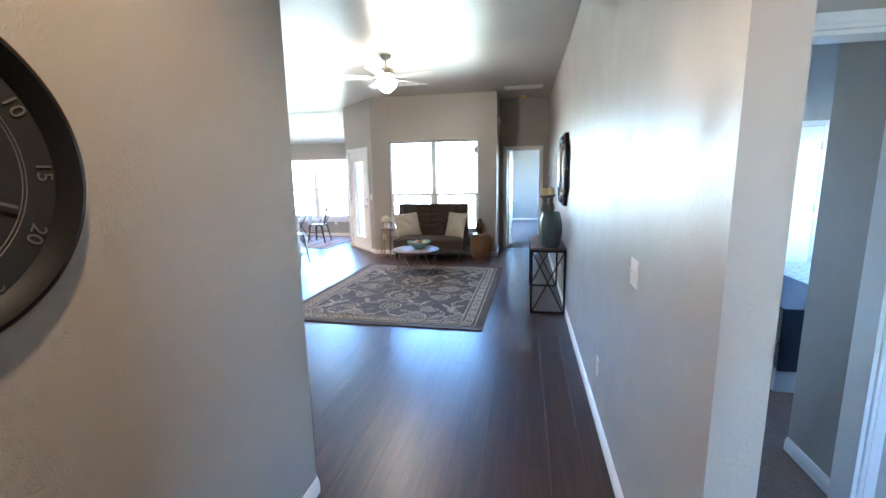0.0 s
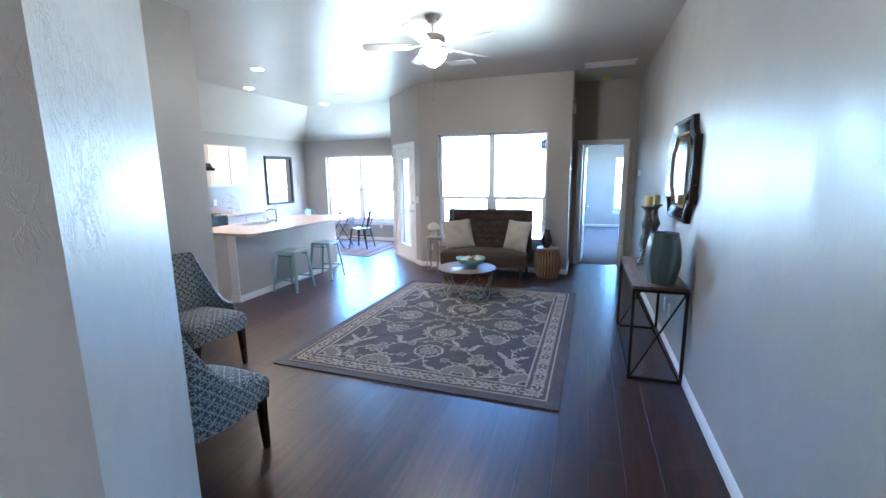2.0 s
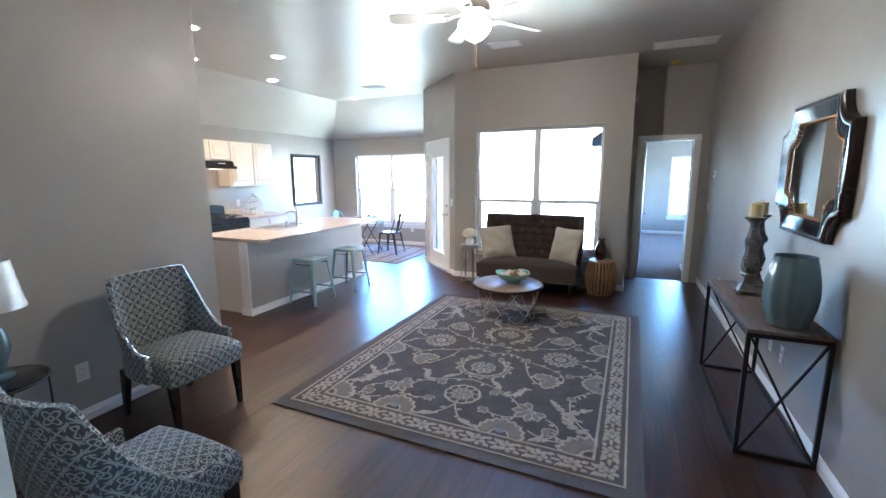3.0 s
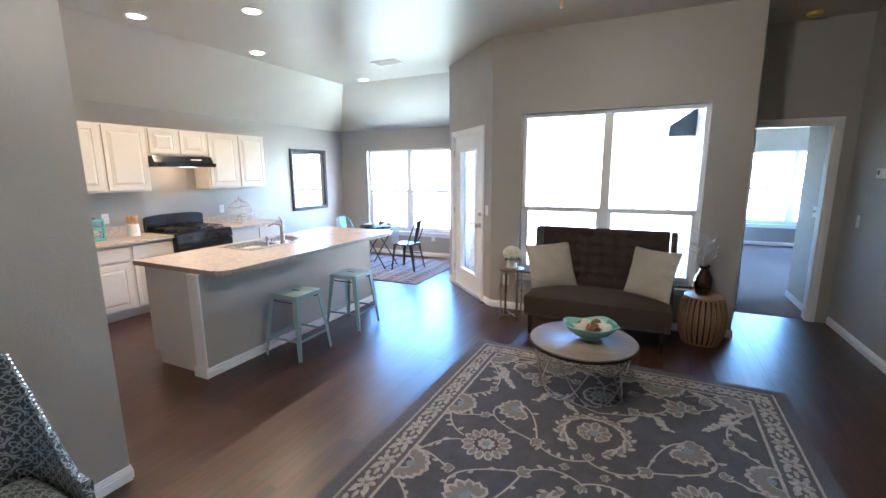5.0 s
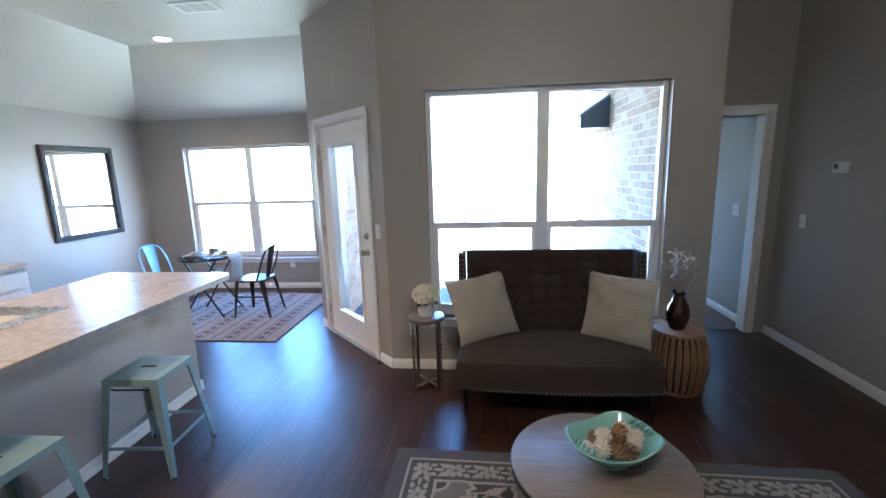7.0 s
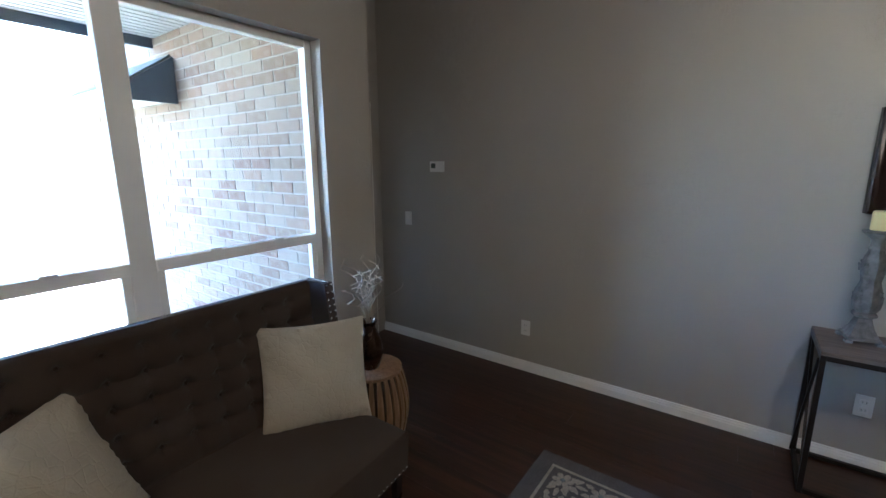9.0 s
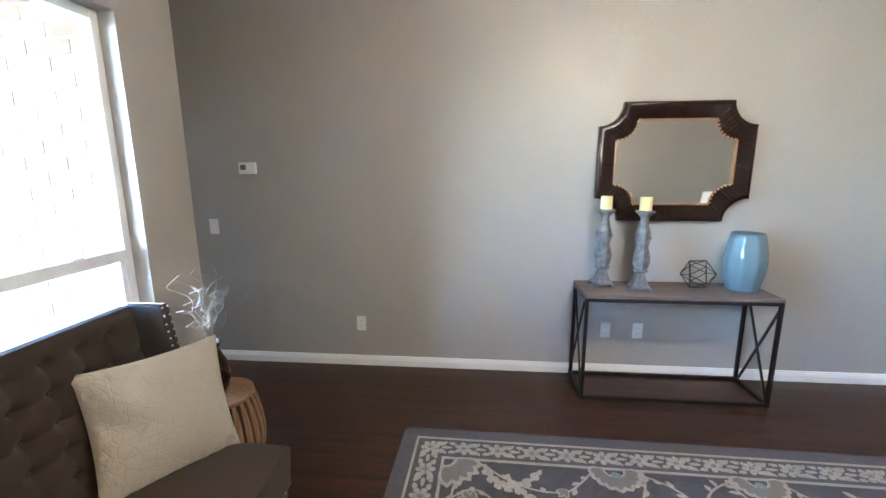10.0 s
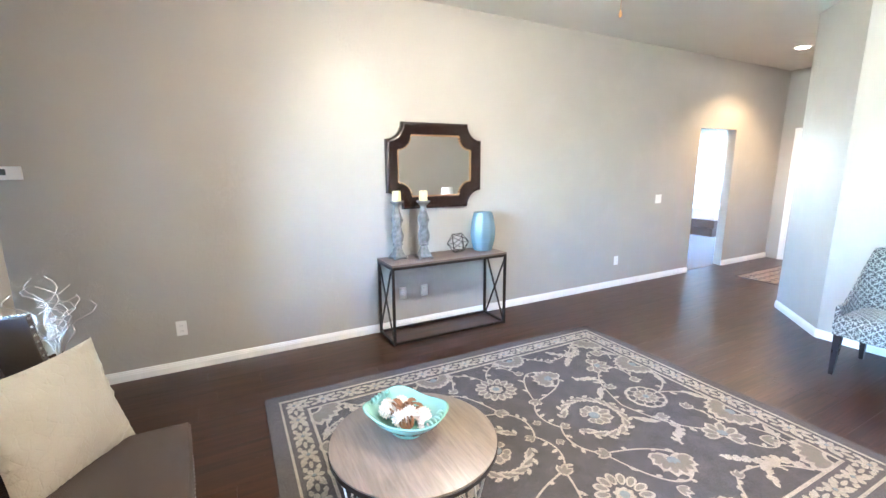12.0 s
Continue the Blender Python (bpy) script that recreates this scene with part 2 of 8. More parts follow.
WALL = paint("wall_paint", (0.385, 0.36, 0.322), 0.40, 0.5)
CEIL = paint("ceiling_paint", (0.52, 0.485, 0.43), 0.40, 0.25, 0.6, 0.10, 0.12)
TRIM = plain("white_trim", (0.80, 0.79, 0.77), 0.35, vary=0.03, grain=40, bump=0.03)
WHITE_DOOR = plain("white_door_paint", (0.80, 0.79, 0.77), 0.35, vary=0.03, bump=0.04)
CABINET = plain("white_cabinet_paint", (0.64, 0.60, 0.54), 0.38, vary=0.03, bump=0.05)
VINYL = plain("window_vinyl", (0.82, 0.82, 0.82), 0.4, vary=0.03, bump=0.02)
PLANK = plank_floor()
UNDERLAY = plain("plank_joint", (0.012, 0.008, 0.007), 0.7)
STONE_TOP = laminate_stone()
EDGE_LAMINATE = plain("mottled_laminate_edge", (0.30, 0.265, 0.235), 0.35, vary=0.55, grain=260, bump=0.02)
BLACK_ENAMEL = plain("black_enamel", (0.012, 0.012, 0.013), 0.12, vary=0.1, bump=0.01)
BLACK_IRON = plain("black_cast_iron", (0.02, 0.02, 0.02), 0.55, bump=0.2)
BLACK_GLASS = plain("black_glass", (0.006, 0.006, 0.007), 0.05, vary=0.0, bump=0.0)
STEEL = plain("brushed_steel", (0.55, 0.54, 0.52), 0.28, 1.0, grain=200, bump=0.04)
NICKEL = plain("brushed_nickel", (0.50, 0.47, 0.43), 0.3, 1.0, grain=120, bump=0.03)
DARK_METAL = plain("dark_bronze_metal", (0.030, 0.026, 0.024), 0.42, 0.6, bump=0.08)
CHROME = plain("chrome", (0.72, 0.72, 0.72), 0.12, 1.0, bump=0.01)
STOOL_BLUE = plain("mint_blue_enamel", (0.27, 0.365, 0.36), 0.36, vary=0.06, bump=0.04)
CHAIR_BLUE = plain("sky_blue_enamel", (0.16, 0.36, 0.47), 0.3, vary=0.06, bump=0.03)
CHAIR_GUN = plain("gunmetal_enamel", (0.055, 0.052, 0.05), 0.34, 0.5, bump=0.05)
SOFA_CLOTH = cloth("taupe_linen", (0.038, 0.0245, 0.0175), (0.047, 0.031, 0.0225), 900)
PILLOW_CLOTH = quilted("cream_satin", (0.36, 0.325, 0.262), (0.425, 0.385, 0.315))
CHAIR_CLOTH = patterned_cloth("blue_trellis_cloth", (0.070, 0.078, 0.085), (0.42, 0.44, 0.42))
DARK_LEG = plain("espresso_wood", (0.010, 0.007, 0.006), 0.3, bump=0.05)
RUG_GREY = pile("rug_slate_pile", (0.066, 0.063, 0.068), (0.120, 0.115, 0.119))
RUG_CREAM = pile("rug_cream_pile", (0.35, 0.31, 0.26), (0.52, 0.47, 0.405))
RUG_MID = pile("rug_taupe_pile", (0.20, 0.18, 0.162), (0.25, 0.228, 0.205))
RUG_EDGE = pile("rug_edge_pile", (0.10, 0.095, 0.10), (0.13, 0.122, 0.125))
RUG_BLUE = pile("rug_blue_pile", (0.20, 0.24, 0.26), (0.26, 0.30, 0.31))
CARPET = pile("bedroom_carpet", (0.22, 0.165, 0.135), (0.28, 0.21, 0.17), 160, 0.008)
CONSOLE_WOOD = wood("weathered_grey_wood", (0.10, 0.075, 0.062), (0.21, 0.165, 0.14), (26, 2.2, 26), 0.55)
TABLE_WOOD = wood("pale_oak_top", (0.165, 0.132, 0.104), (0.26, 0.212, 0.168), (2.2, 22, 22), 0.36)
DRUM_WOOD = wood("honey_slat_wood", (0.20, 0.11, 0.055), (0.36, 0.22, 0.12), (30, 30, 3), 0.5)
MIRROR_FRAME = wood("mahogany_carved", (0.011, 0.005, 0.004), (0.028, 0.012, 0.009), (14, 14, 14), 0.22, 0.4)
GOLD = plain("aged_gold_leaf", (0.45, 0.28, 0.13), 0.35, 0.8, vary=0.2, bump=0.2)
MIRROR = mirror_face()
GLASS = window_glass()
CANDLE_GREY = plain("weathered_grey_paint", (0.15, 0.148, 0.142), 0.6, vary=0.95, grain=240, bump=0.5)
CANDLE_WAX = plain("ivory_wax", (0.75, 0.63, 0.31), 0.5, vary=0.03, bump=0.02)
VASE_BLUE = plain("blue_glaze", (0.135, 0.195, 0.225), 0.06, vary=0.12, grain=30, bump=0.03)
BRONZE = plain("hammered_bronze", (0.09, 0.058, 0.04), 0.25, 0.9, vary=0.2, grain=35, bump=0.3)
BOWL_GREEN = plain("seafoam_glaze", (0.27, 0.48, 0.41), 0.12, vary=0.08, grain=30, bump=0.03)
POT_WHITE = plain("white_ceramic", (0.75, 0.74, 0.72), 0.25, vary=0.02, bump=0.02)
PETAL = plain("cream_petal", (0.78, 0.74, 0.60), 0.7, vary=0.06)
POD_PALE = plain("dried_pod_pale", (0.66, 0.58, 0.48), 0.8, vary=0.15, bump=0.3)
POD_BROWN = plain("dried_pod_brown", (0.24, 0.13, 0.06), 0.7, vary=0.3, bump=0.3)
LEAF = plain("dark_leaf", (0.035, 0.075, 0.025), 0.45, vary=0.2)
TWIG = plain("silver_twig", (0.34, 0.30, 0.25), 0.35, 0.2, vary=0.3)
BRICK = brick_face()
MORTAR = plain("mortar", (0.36, 0.33, 0.295), 0.95, grain=60, bump=0.3)
LAWN = ground_grass()
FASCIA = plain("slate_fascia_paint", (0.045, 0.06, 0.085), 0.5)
SOFFIT = plain("white_soffit", (0.7, 0.7, 0.69), 0.6)
ROOFING = plain("grey_shingle", (0.12, 0.115, 0.11), 0.9, grain=80, bump=0.5)
PLASTIC = plain("white_plastic", (0.78, 0.77, 0.74), 0.35, vary=0.02, bump=0.01)
SCREEN = plain("lcd_grey", (0.10, 0.12, 0.11), 0.2, vary=0.02, bump=0.0)
LAMP_GLASS = glow("frosted_shade_lit", (1.0, 0.80, 0.52), 1.6)
BULB_DISC = glow("downlight_lens_lit", (1.0, 0.78, 0.50), 1.6)
HOOD_LENS = glow("hood_lens_lit", (1.0, 0.74, 0.42), 0.12)
BLADE = plain("pale_blade", (0.62, 0.60, 0.57), 0.35, vary=0.04)


# ---- mesh helpers ----
def mesh_of(name, bm, material, smooth=False):
    me = bpy.data.meshes.new(name)
    bmesh.ops.recalc_face_normals(bm, faces=bm.faces[:])
    if smooth:
        for f in bm.faces:
            f.smooth = True
    bm.to_mesh(me)
    bm.free()
    if smooth:
        me.set_sharp_from_angle(angle=radians(38))
    me.materials.append(material)
    return me


def part(name, bm, material, parent, label="", smooth=False, at=None):
    ob = new(name, mesh_of(name, bm, material, smooth))
    ob.parent = parent
    if at is not None:
        ob.matrix_basis = at
    if label:
        tagged(ob, label)
    return ob


def thing(name, at, label, category, group=""):
    ob = new(name)
    ob.empty_display_size = 0.1
    ob.matrix_basis = at
    return tagged(ob, label, category, group)


def structure(name, bm, material, label, category, smooth=False):
    return tagged(new(name, mesh_of(name, bm, material, smooth)), label, category, kind="structure")


def box(bm, x0, y0, z0, x1, y1, z1, bevel=0.0, m=None):
    made = bmesh.ops.create_cube(bm, size=1.0)
    v = made["verts"]
    for p in v:
        p.co = Vector(((x0, x1)[p.co.x > 0], (y0, y1)[p.co.y > 0], (z0, z1)[p.co.z > 0]))
    if bevel:
        edges = {e for p in v for e in p.link_edges}
        out = bmesh.ops.bevel(bm, geom=list(edges), offset=bevel, segments=2, affect='EDGES', profile=0.6)
        v = list({p for f in out["faces"] for p in f.verts} | {p for p in v if p.is_valid})
    if m is not None:
        bmesh.ops.transform(bm, matrix=m, verts=v)
    return v


def boxed(*a, **k):
    bm = bmesh.new()
    box(bm, *a, **k)
    return bm


def prism(bm, outline, z0, z1, m=None):
    """A flat outline (x, y) raised from z0 to z1."""
    low = [bm.verts.new((x, y, z0)) for x, y in outline]
    top = [bm.verts.new((x, y, z1)) for x, y in outline]
    n = len(outline)
    bm.faces.new(low[::-1])
    bm.faces.new(top)
    for i in range(n):
        bm.faces.new((low[i], low[(i + 1) % n], top[(i + 1) % n], top[i]))
    if m is not None:
        bmesh.ops.transform(bm, matrix=m, verts=low + top)
    return low + top


def lathe(bm, profile, n=24, m=None, flute=0.0, lobes=0, wobble=0.0):
    """A turned body from (radius, height) pairs."""
    rings = []
    for r, z in profile:
        ring = []
        for i in range(n):
            a = 2 * math.pi * i / n
            q = r * (1 + flute * math.cos(lobes * a)) + wobble * r * noise.noise((math.cos(a) * 3, math.sin(a) * 3, z * 20))
            ring.append(bm.verts.new((q * math.cos(a), q * math.sin(a), z)))
        rings.append(ring)
    for a, b in zip(rings, rings[1:]):
        for i in range(n):
            bm.faces.new((a[i], a[(i + 1) % n], b[(i + 1) % n], b[i]))
    bm.faces.new(rings[0][::-1])
    bm.faces.new(rings[-1])
    verts = [v for ring in rings for v in ring]
    if m is not None:
        bmesh.ops.transform(bm, matrix=m, verts=verts)
    return verts


def tube(bm, points, radius, n=8, closed=False, taper=1.0):
    """A round bar through the points."""
    pts = [Vector(p) for p in points]
    rings = []
    count = len(pts)
    side = None
    for i, p in enumerate(pts):
        if closed:
            way = pts[(i + 1) % count] - pts[i - 1]
        else:
            way = pts[min(i + 1, count - 1)] - pts[max(i - 1, 0)]
        way.normalize()
        if side is None:
            side = way.orthogonal().normalized()
        side = (side - way * side.dot(way))
        side = side.normalized() if side.length > 1e-5 else way.orthogonal().normalized()
        up = way.cross(side)
        r = radius * (1 + (taper - 1) * i / max(1, count - 1))
        rings.append([bm.verts.new(p + (side * math.cos(2 * math.pi * j / n) + up * math.sin(2 * math.pi * j / n)) * r) for j in range(n)])
    pairs = list(zip(rings, rings[1:])) + ([(rings[-1], rings[0])] if closed else [])
    for a, b in pairs:
        for j in range(n):
            bm.faces.new((a[j], a[(j + 1) % n], b[(j + 1) % n], b[j]))
    if not closed:
        bm.faces.new(rings[0][::-1])
        bm.faces.new(rings[-1])


def bar(bm, a, b, w, h=None, up=(0, 0, 1)):
    """A square bar from a to b."""
    a, b = Vector(a), Vector(b)
    way = (b - a).normalized()
    side = way.cross(Vector(up))
    side = side.normalized() if side.length > 1e-4 else Vector((1, 0, 0))
    top = side.cross(way)
    h = w if h is None else h
    vs = []
    for p in (a, b):
        vs.append([bm.verts.new(p + side * sx * w / 2 + top * sz * h / 2) for sx, sz in ((-1, -1), (1, -1), (1, 1), (-1, 1))])
    bm.faces.new(vs[0][::-1])
    bm.faces.new(vs[1])
    for i in range(4):
        bm.faces.new((vs[0][i], vs[0][(i + 1) % 4], vs[1][(i + 1) % 4], vs[1][i]))


def arc(cx, cy, r, a0, a1, n):
    return [(cx + r * math.cos(radians(a0 + (a1 - a0) * i / n)), cy + r * math.sin(radians(a0 + (a1 - a0) * i / n))) for i in range(n + 1)]


# ---- the rooms ----
RIGHT, BACK, CEILING = 1.20, 8.65, 3.0      # wall faces of the living room
KITCHEN, DINING = -6.20, 11.05              # kitchen wall and dining wall
LEFT, HALL = -2.94, -0.245                  # wall behind the chairs, left wall of the hall
THICK = 0.14
SLOPE_X, SLOPE_Y, SLOPE_Z = -5.2, 9.92, 2.38
CORNER, JOG = (-2.19, 8.65), (-3.15, 9.61)  # the slanted wall with the patio door
PASSAGE, PASSAGE_END = 0.22, 9.52


def wall(name, a, b, height, openings=(), thick=THICK, material=None, label="greige painted drywall wall with a hand-worked texture", z0=0.0):
    """A wall whose room face runs from a to b, with its body to the right of that way; openings: (from, to, sill, head) along it."""
    a, b = Vector((*a, 0)), Vector((*b, 0))
    way = (b - a).normalized()
    side = Vector((way.y, -way.x, 0))
    long = (b - a).length
    m = Matrix((way, side, (0, 0, 1))).transposed().to_4x4()
    m.translation = a
    bm = bmesh.new()
    cuts = sorted({0.0, long, *[o[0] for o in openings], *[o[1] for o in openings]})
    for s0, s1 in zip(cuts, cuts[1:]):
        mid = (s0 + s1) / 2
        hole = [o for o in openings if o[0] < mid < o[1]]
        if not hole:
            box(bm, s0, 0, z0, s1, thick, height, m=m)
        for o in hole:
            if o[2] > z0:
                box(bm, s0, 0, z0, s1, thick, o[2], m=m)
            if o[3] < height:
                box(bm, s0, 0, o[3], s1, thick, height, m=m)
    bmesh.ops.remove_doubles(bm, verts=bm.verts[:], dist=0.0005)
    # faces shared by two neighbouring blocks lie inside the wall
    seen = {}
    for f in bm.faces:
        seen.setdefault(tuple(round(c, 3) for c in f.calc_center_median()), []).append(f)
    bmesh.ops.delete(bm, geom=[f for fs in seen.values() if len(fs) > 1 for f in fs], context='FACES_ONLY')
    return structure(name, bm, material or WALL, label, "wall")


def skirting(name, runs, label="white painted wooden skirting board"):
    """Baseboard along runs of (a, b), each standing off its wall face to the left of its way."""
    bm = bmesh.new()
    for a, b in runs:
        a, b = Vector((*a, 0)), Vector((*b, 0))
        way = (b - a).normalized()
        side = Vector((-way.y, way.x, 0))
        prof = [(0.0, 0.0), (0.014, 0.0), (0.014, 0.048), (0.011, 0.052), (0.011, 0.060), (0.006, 0.068), (0.006, 0.075), (0.0, 0.080)]
        ends = [[bm.verts.new(p + side * (d + 0.0005) + Vector((0, 0, z))) for d, z in prof] for p in (a, b)]
        bm.faces.new(ends[0])
        bm.faces.new(ends[1][::-1])
        for i in range(len(prof)):
            j = (i + 1) % len(prof)
            bm.faces.new((ends[0][i], ends[1][i], ends[1][j], ends[0][j]))
    return structure(name, bm, TRIM, label, "skirting")


# going round the rooms anticlockwise; each wall's body lies to the right of its way
wall("wall_east", (RIGHT, -0.45), (RIGHT, PASSAGE_END), 3.0, [(1.29, 2.165, 0, 2.06)], 0.12)
wall("wall_passage_end", (RIGHT + THICK, PASSAGE_END), (PASSAGE - THICK, PASSAGE_END), 3.0, [(RIGHT + THICK - 1.03, RIGHT + THICK - 0.36, 0, 2.02)], 0.12)
wall("wall_passage_west", (PASSAGE, PASSAGE_END), (PASSAGE, BACK + THICK), 3.0, thick=0.12)
WIN1 = (-1.856, -0.116, 0.44, 2.18)
wall("wall_north", (PASSAGE, BACK), CORNER, 3.0, [(PASSAGE - WIN1[1], PASSAGE - WIN1[0], WIN1[2], WIN1[3])])
wall("wall_patio", CORNER, JOG, 3.0, [(0.25, 1.17, 0, 2.05)])
wall("wall_jog", JOG, (JOG[0], DINING), 3.0)
WIN2 = (-5.59, -3.77, 0.45, 2.0)
wall("wall_dining", (JOG[0], DINING), (KITCHEN, DINING), 3.0, [(JOG[0] - WIN2[1], JOG[0] - WIN2[0], WIN2[2], WIN2[3])])
wall("wall_kitchen", (KITCHEN, DINING), (KITCHEN, 4.2), 3.0)
wall("wall_kitchen_south", (KITCHEN, 4.2), (LEFT - THICK, 4.2), 3.0)
wall("wall_west", (LEFT, 5.1), (LEFT, 2.995), 3.0)
wall("wall_south", (LEFT, 2.995), (-0.855, 2.995), 3.0)
wall("wall_slant", (-0.855, 2.995), (HALL, 2.352), 3.0)
wall("wall_hall", (HALL, 2.352), (HALL, -0.45), 3.0)
wall("wall_entry", (HALL, -0.45), (RIGHT, -0.45), 3.0, [(0.28, 1.20, 0, 2.05)])
# the vestibule and the bedroom past the opening in the east wall
EASTIN = RIGHT + 0.12
wall("wall_vestibule_north", (2.5, 2.57), (EASTIN, 2.57), 3.0, [(0.34, 1.10, 0, 2.03)], 0.12)
wall("wall_vestibule_east", (2.5, 0.35), (2.5, 2.57), 3.0, thick=0.12)
wall("wall_bedroom_stub", (2.18, 2.70), (2.18, 3.08), 3.0, thick=0.3)
# unseen, unglazed openings in these outer walls are added to bring daylight in
wall("wall_bedroom_east", (5.2, 2.70), (5.2, 6.6), 3.0, [(1.2, 2.8, 0.6, 2.0)])
wall("wall_bedroom_north", (5.2, 6.6), (EASTIN, 6.6), 3.0, [(2.3, 3.6, 0.6, 2.0)])
wall("wall_bedroom_south", (2.3, 2.69), (5.2, 2.69), 3.0)
wall("wall_guest_south", (EASTIN, -3.4), (5.2, -3.4), 3.0, [(0.3, 1.5, 0.7, 2.0)])
wall("wall_guest_east", (5.2, -3.4), (5.2, 0.35), 3.0, [(0.7, 2.7, 0.6, 2.1)])
wall("wall_guest_north", (5.2, 0.35), (2.5, 0.35), 3.0, thick=0.12)
wall("wall_guest_west", (EASTIN, -0.60), (EASTIN, -3.4), 3.0)
# the large bedroom past the passage
wall("wall_suite_entry", (1.10, 9.64), (1.10, 10.55), 3.0, thick=0.12)
WIN3 = (1.22, 3.05, 0.45, 1.97)
wall("wall_suite_north", (5.0, 15.0), (0.35, 15.0), 3.0, [(5.0 - WIN3[1], 5.0 - WIN3[0], WIN3[2], WIN3[3])])
# its wide opening is unseen, added to brighten the suite
wall("wall_suite_east", (5.0, 10.55), (5.0, 15.0), 3.0, [(1.02, 3.92, 0.4, 2.3)])
wall("wall_suite_south", (1.22, 10.55), (5.0, 10.55), 3.0)
wall("wall_suite_west", (0.35, 15.0), (0.35, 9.64), 3.0, thick=0.12)

# ceiling slab with the two slopes over kitchen and dining corner
bm = bmesh.new()
box(bm, KITCHEN - 0.3, -3.7, 3.0, 5.4, DINING + 0.3, 3.12)
box(bm, 0.2, DINING + 0.3, 3.0, 5.4, 15.3, 3.12)
structure("ceiling", bm, CEIL, "glossy greige painted ceiling with a hand-worked texture", "ceiling")
bm = bmesh.new()
y_s, x_e = 4.2, JOG[0]
a1, a2, a3 = [bm.verts.new(p) for p in ((KITCHEN, y_s, SLOPE_Z), (SLOPE_X, y_s, 2.999), (KITCHEN, y_s, 2.999))]
b1, b2, b3 = [bm.verts.new(p) for p in ((KITCHEN, DINING, SLOPE_Z), (SLOPE_X, SLOPE_Y, 2.999), (KITCHEN, DINING, 2.999))]
c1, c2, c3 = [bm.verts.new(p) for p in ((x_e, DINING, SLOPE_Z), (x_e, SLOPE_Y, 2.999), (x_e, DINING, 2.999))]
for f in ((a1, a2, a3), (a1, b1, b2, a2), (a3, b3, b1, a1), (b1, c1, c2, b2), (b1, b3, c3, c1), (c1, c3, c2), (a2, b2, b3, a3), (b2, c2, c3, b3)):
    bm.faces.new(f)
structure("ceiling_slope", bm, CEIL, "sloping greige painted ceiling over the kitchen", "ceiling")

skirting("baseboard_living", [((RIGHT, 1.715), (RIGHT, PASSAGE_END)), ((RIGHT, -0.45), (RIGHT, 0.85)), ((PASSAGE, 9.52), (PASSAGE, BACK - 0.014)), ((PASSAGE + 0.014, BACK), CORNER),
                               (CORNER, (CORNER[0] - 0.125, CORNER[1] + 0.125)), ((JOG[0] + 0.075, JOG[1] - 0.075), JOG), (JOG, (JOG[0], DINING)), ((JOG[0], DINING), (KITCHEN, DINING)),
                               ((KITCHEN, DINING), (KITCHEN, 8.84)), ((LEFT, 5.1), (LEFT, 2.995)), ((LEFT, 2.995), (-0.855, 2.995)), ((-0.855, 2.995), (HALL, 2.352)), ((HALL, 2.352), (HALL, -0.45)),
                               ((LEFT - THICK, 5.1), (LEFT, 5.1))])
skirting("baseboard_bedrooms", [((1.10, 9.64), (1.10, 10.55)), ((5.0, 15.0), (0.35, 15.0)), ((2.18, 2.70), (2.18, 3.08)), ((2.5, 0.35), (2.5, 2.57)), ((5.2, 6.6), (EASTIN, 6.6)), ((5.2, -3.4), (5.2, 0.35))])

# floors
floor = structure("floor", boxed(KITCHEN - 0.1, -0.5, -0.10, RIGHT + 0.06, DINING + 0.05, -0.012), UNDERLAY, "dark red-brown vinyl plank floor with a satin sheen", "floor")
bm = boxed(0.23, 9.58, -0.08, 5.1, 15.1, 0.004)
structure("carpet_suite", bm, CARPET, "taupe looped bedroom carpet", "carpet")
bm = boxed(RIGHT + 0.06, -3.5, -0.08, 5.3, 6.7, 0.004)
structure("carpet_bedrooms", bm, CARPET, "taupe looped bedroom carpet", "carpet")


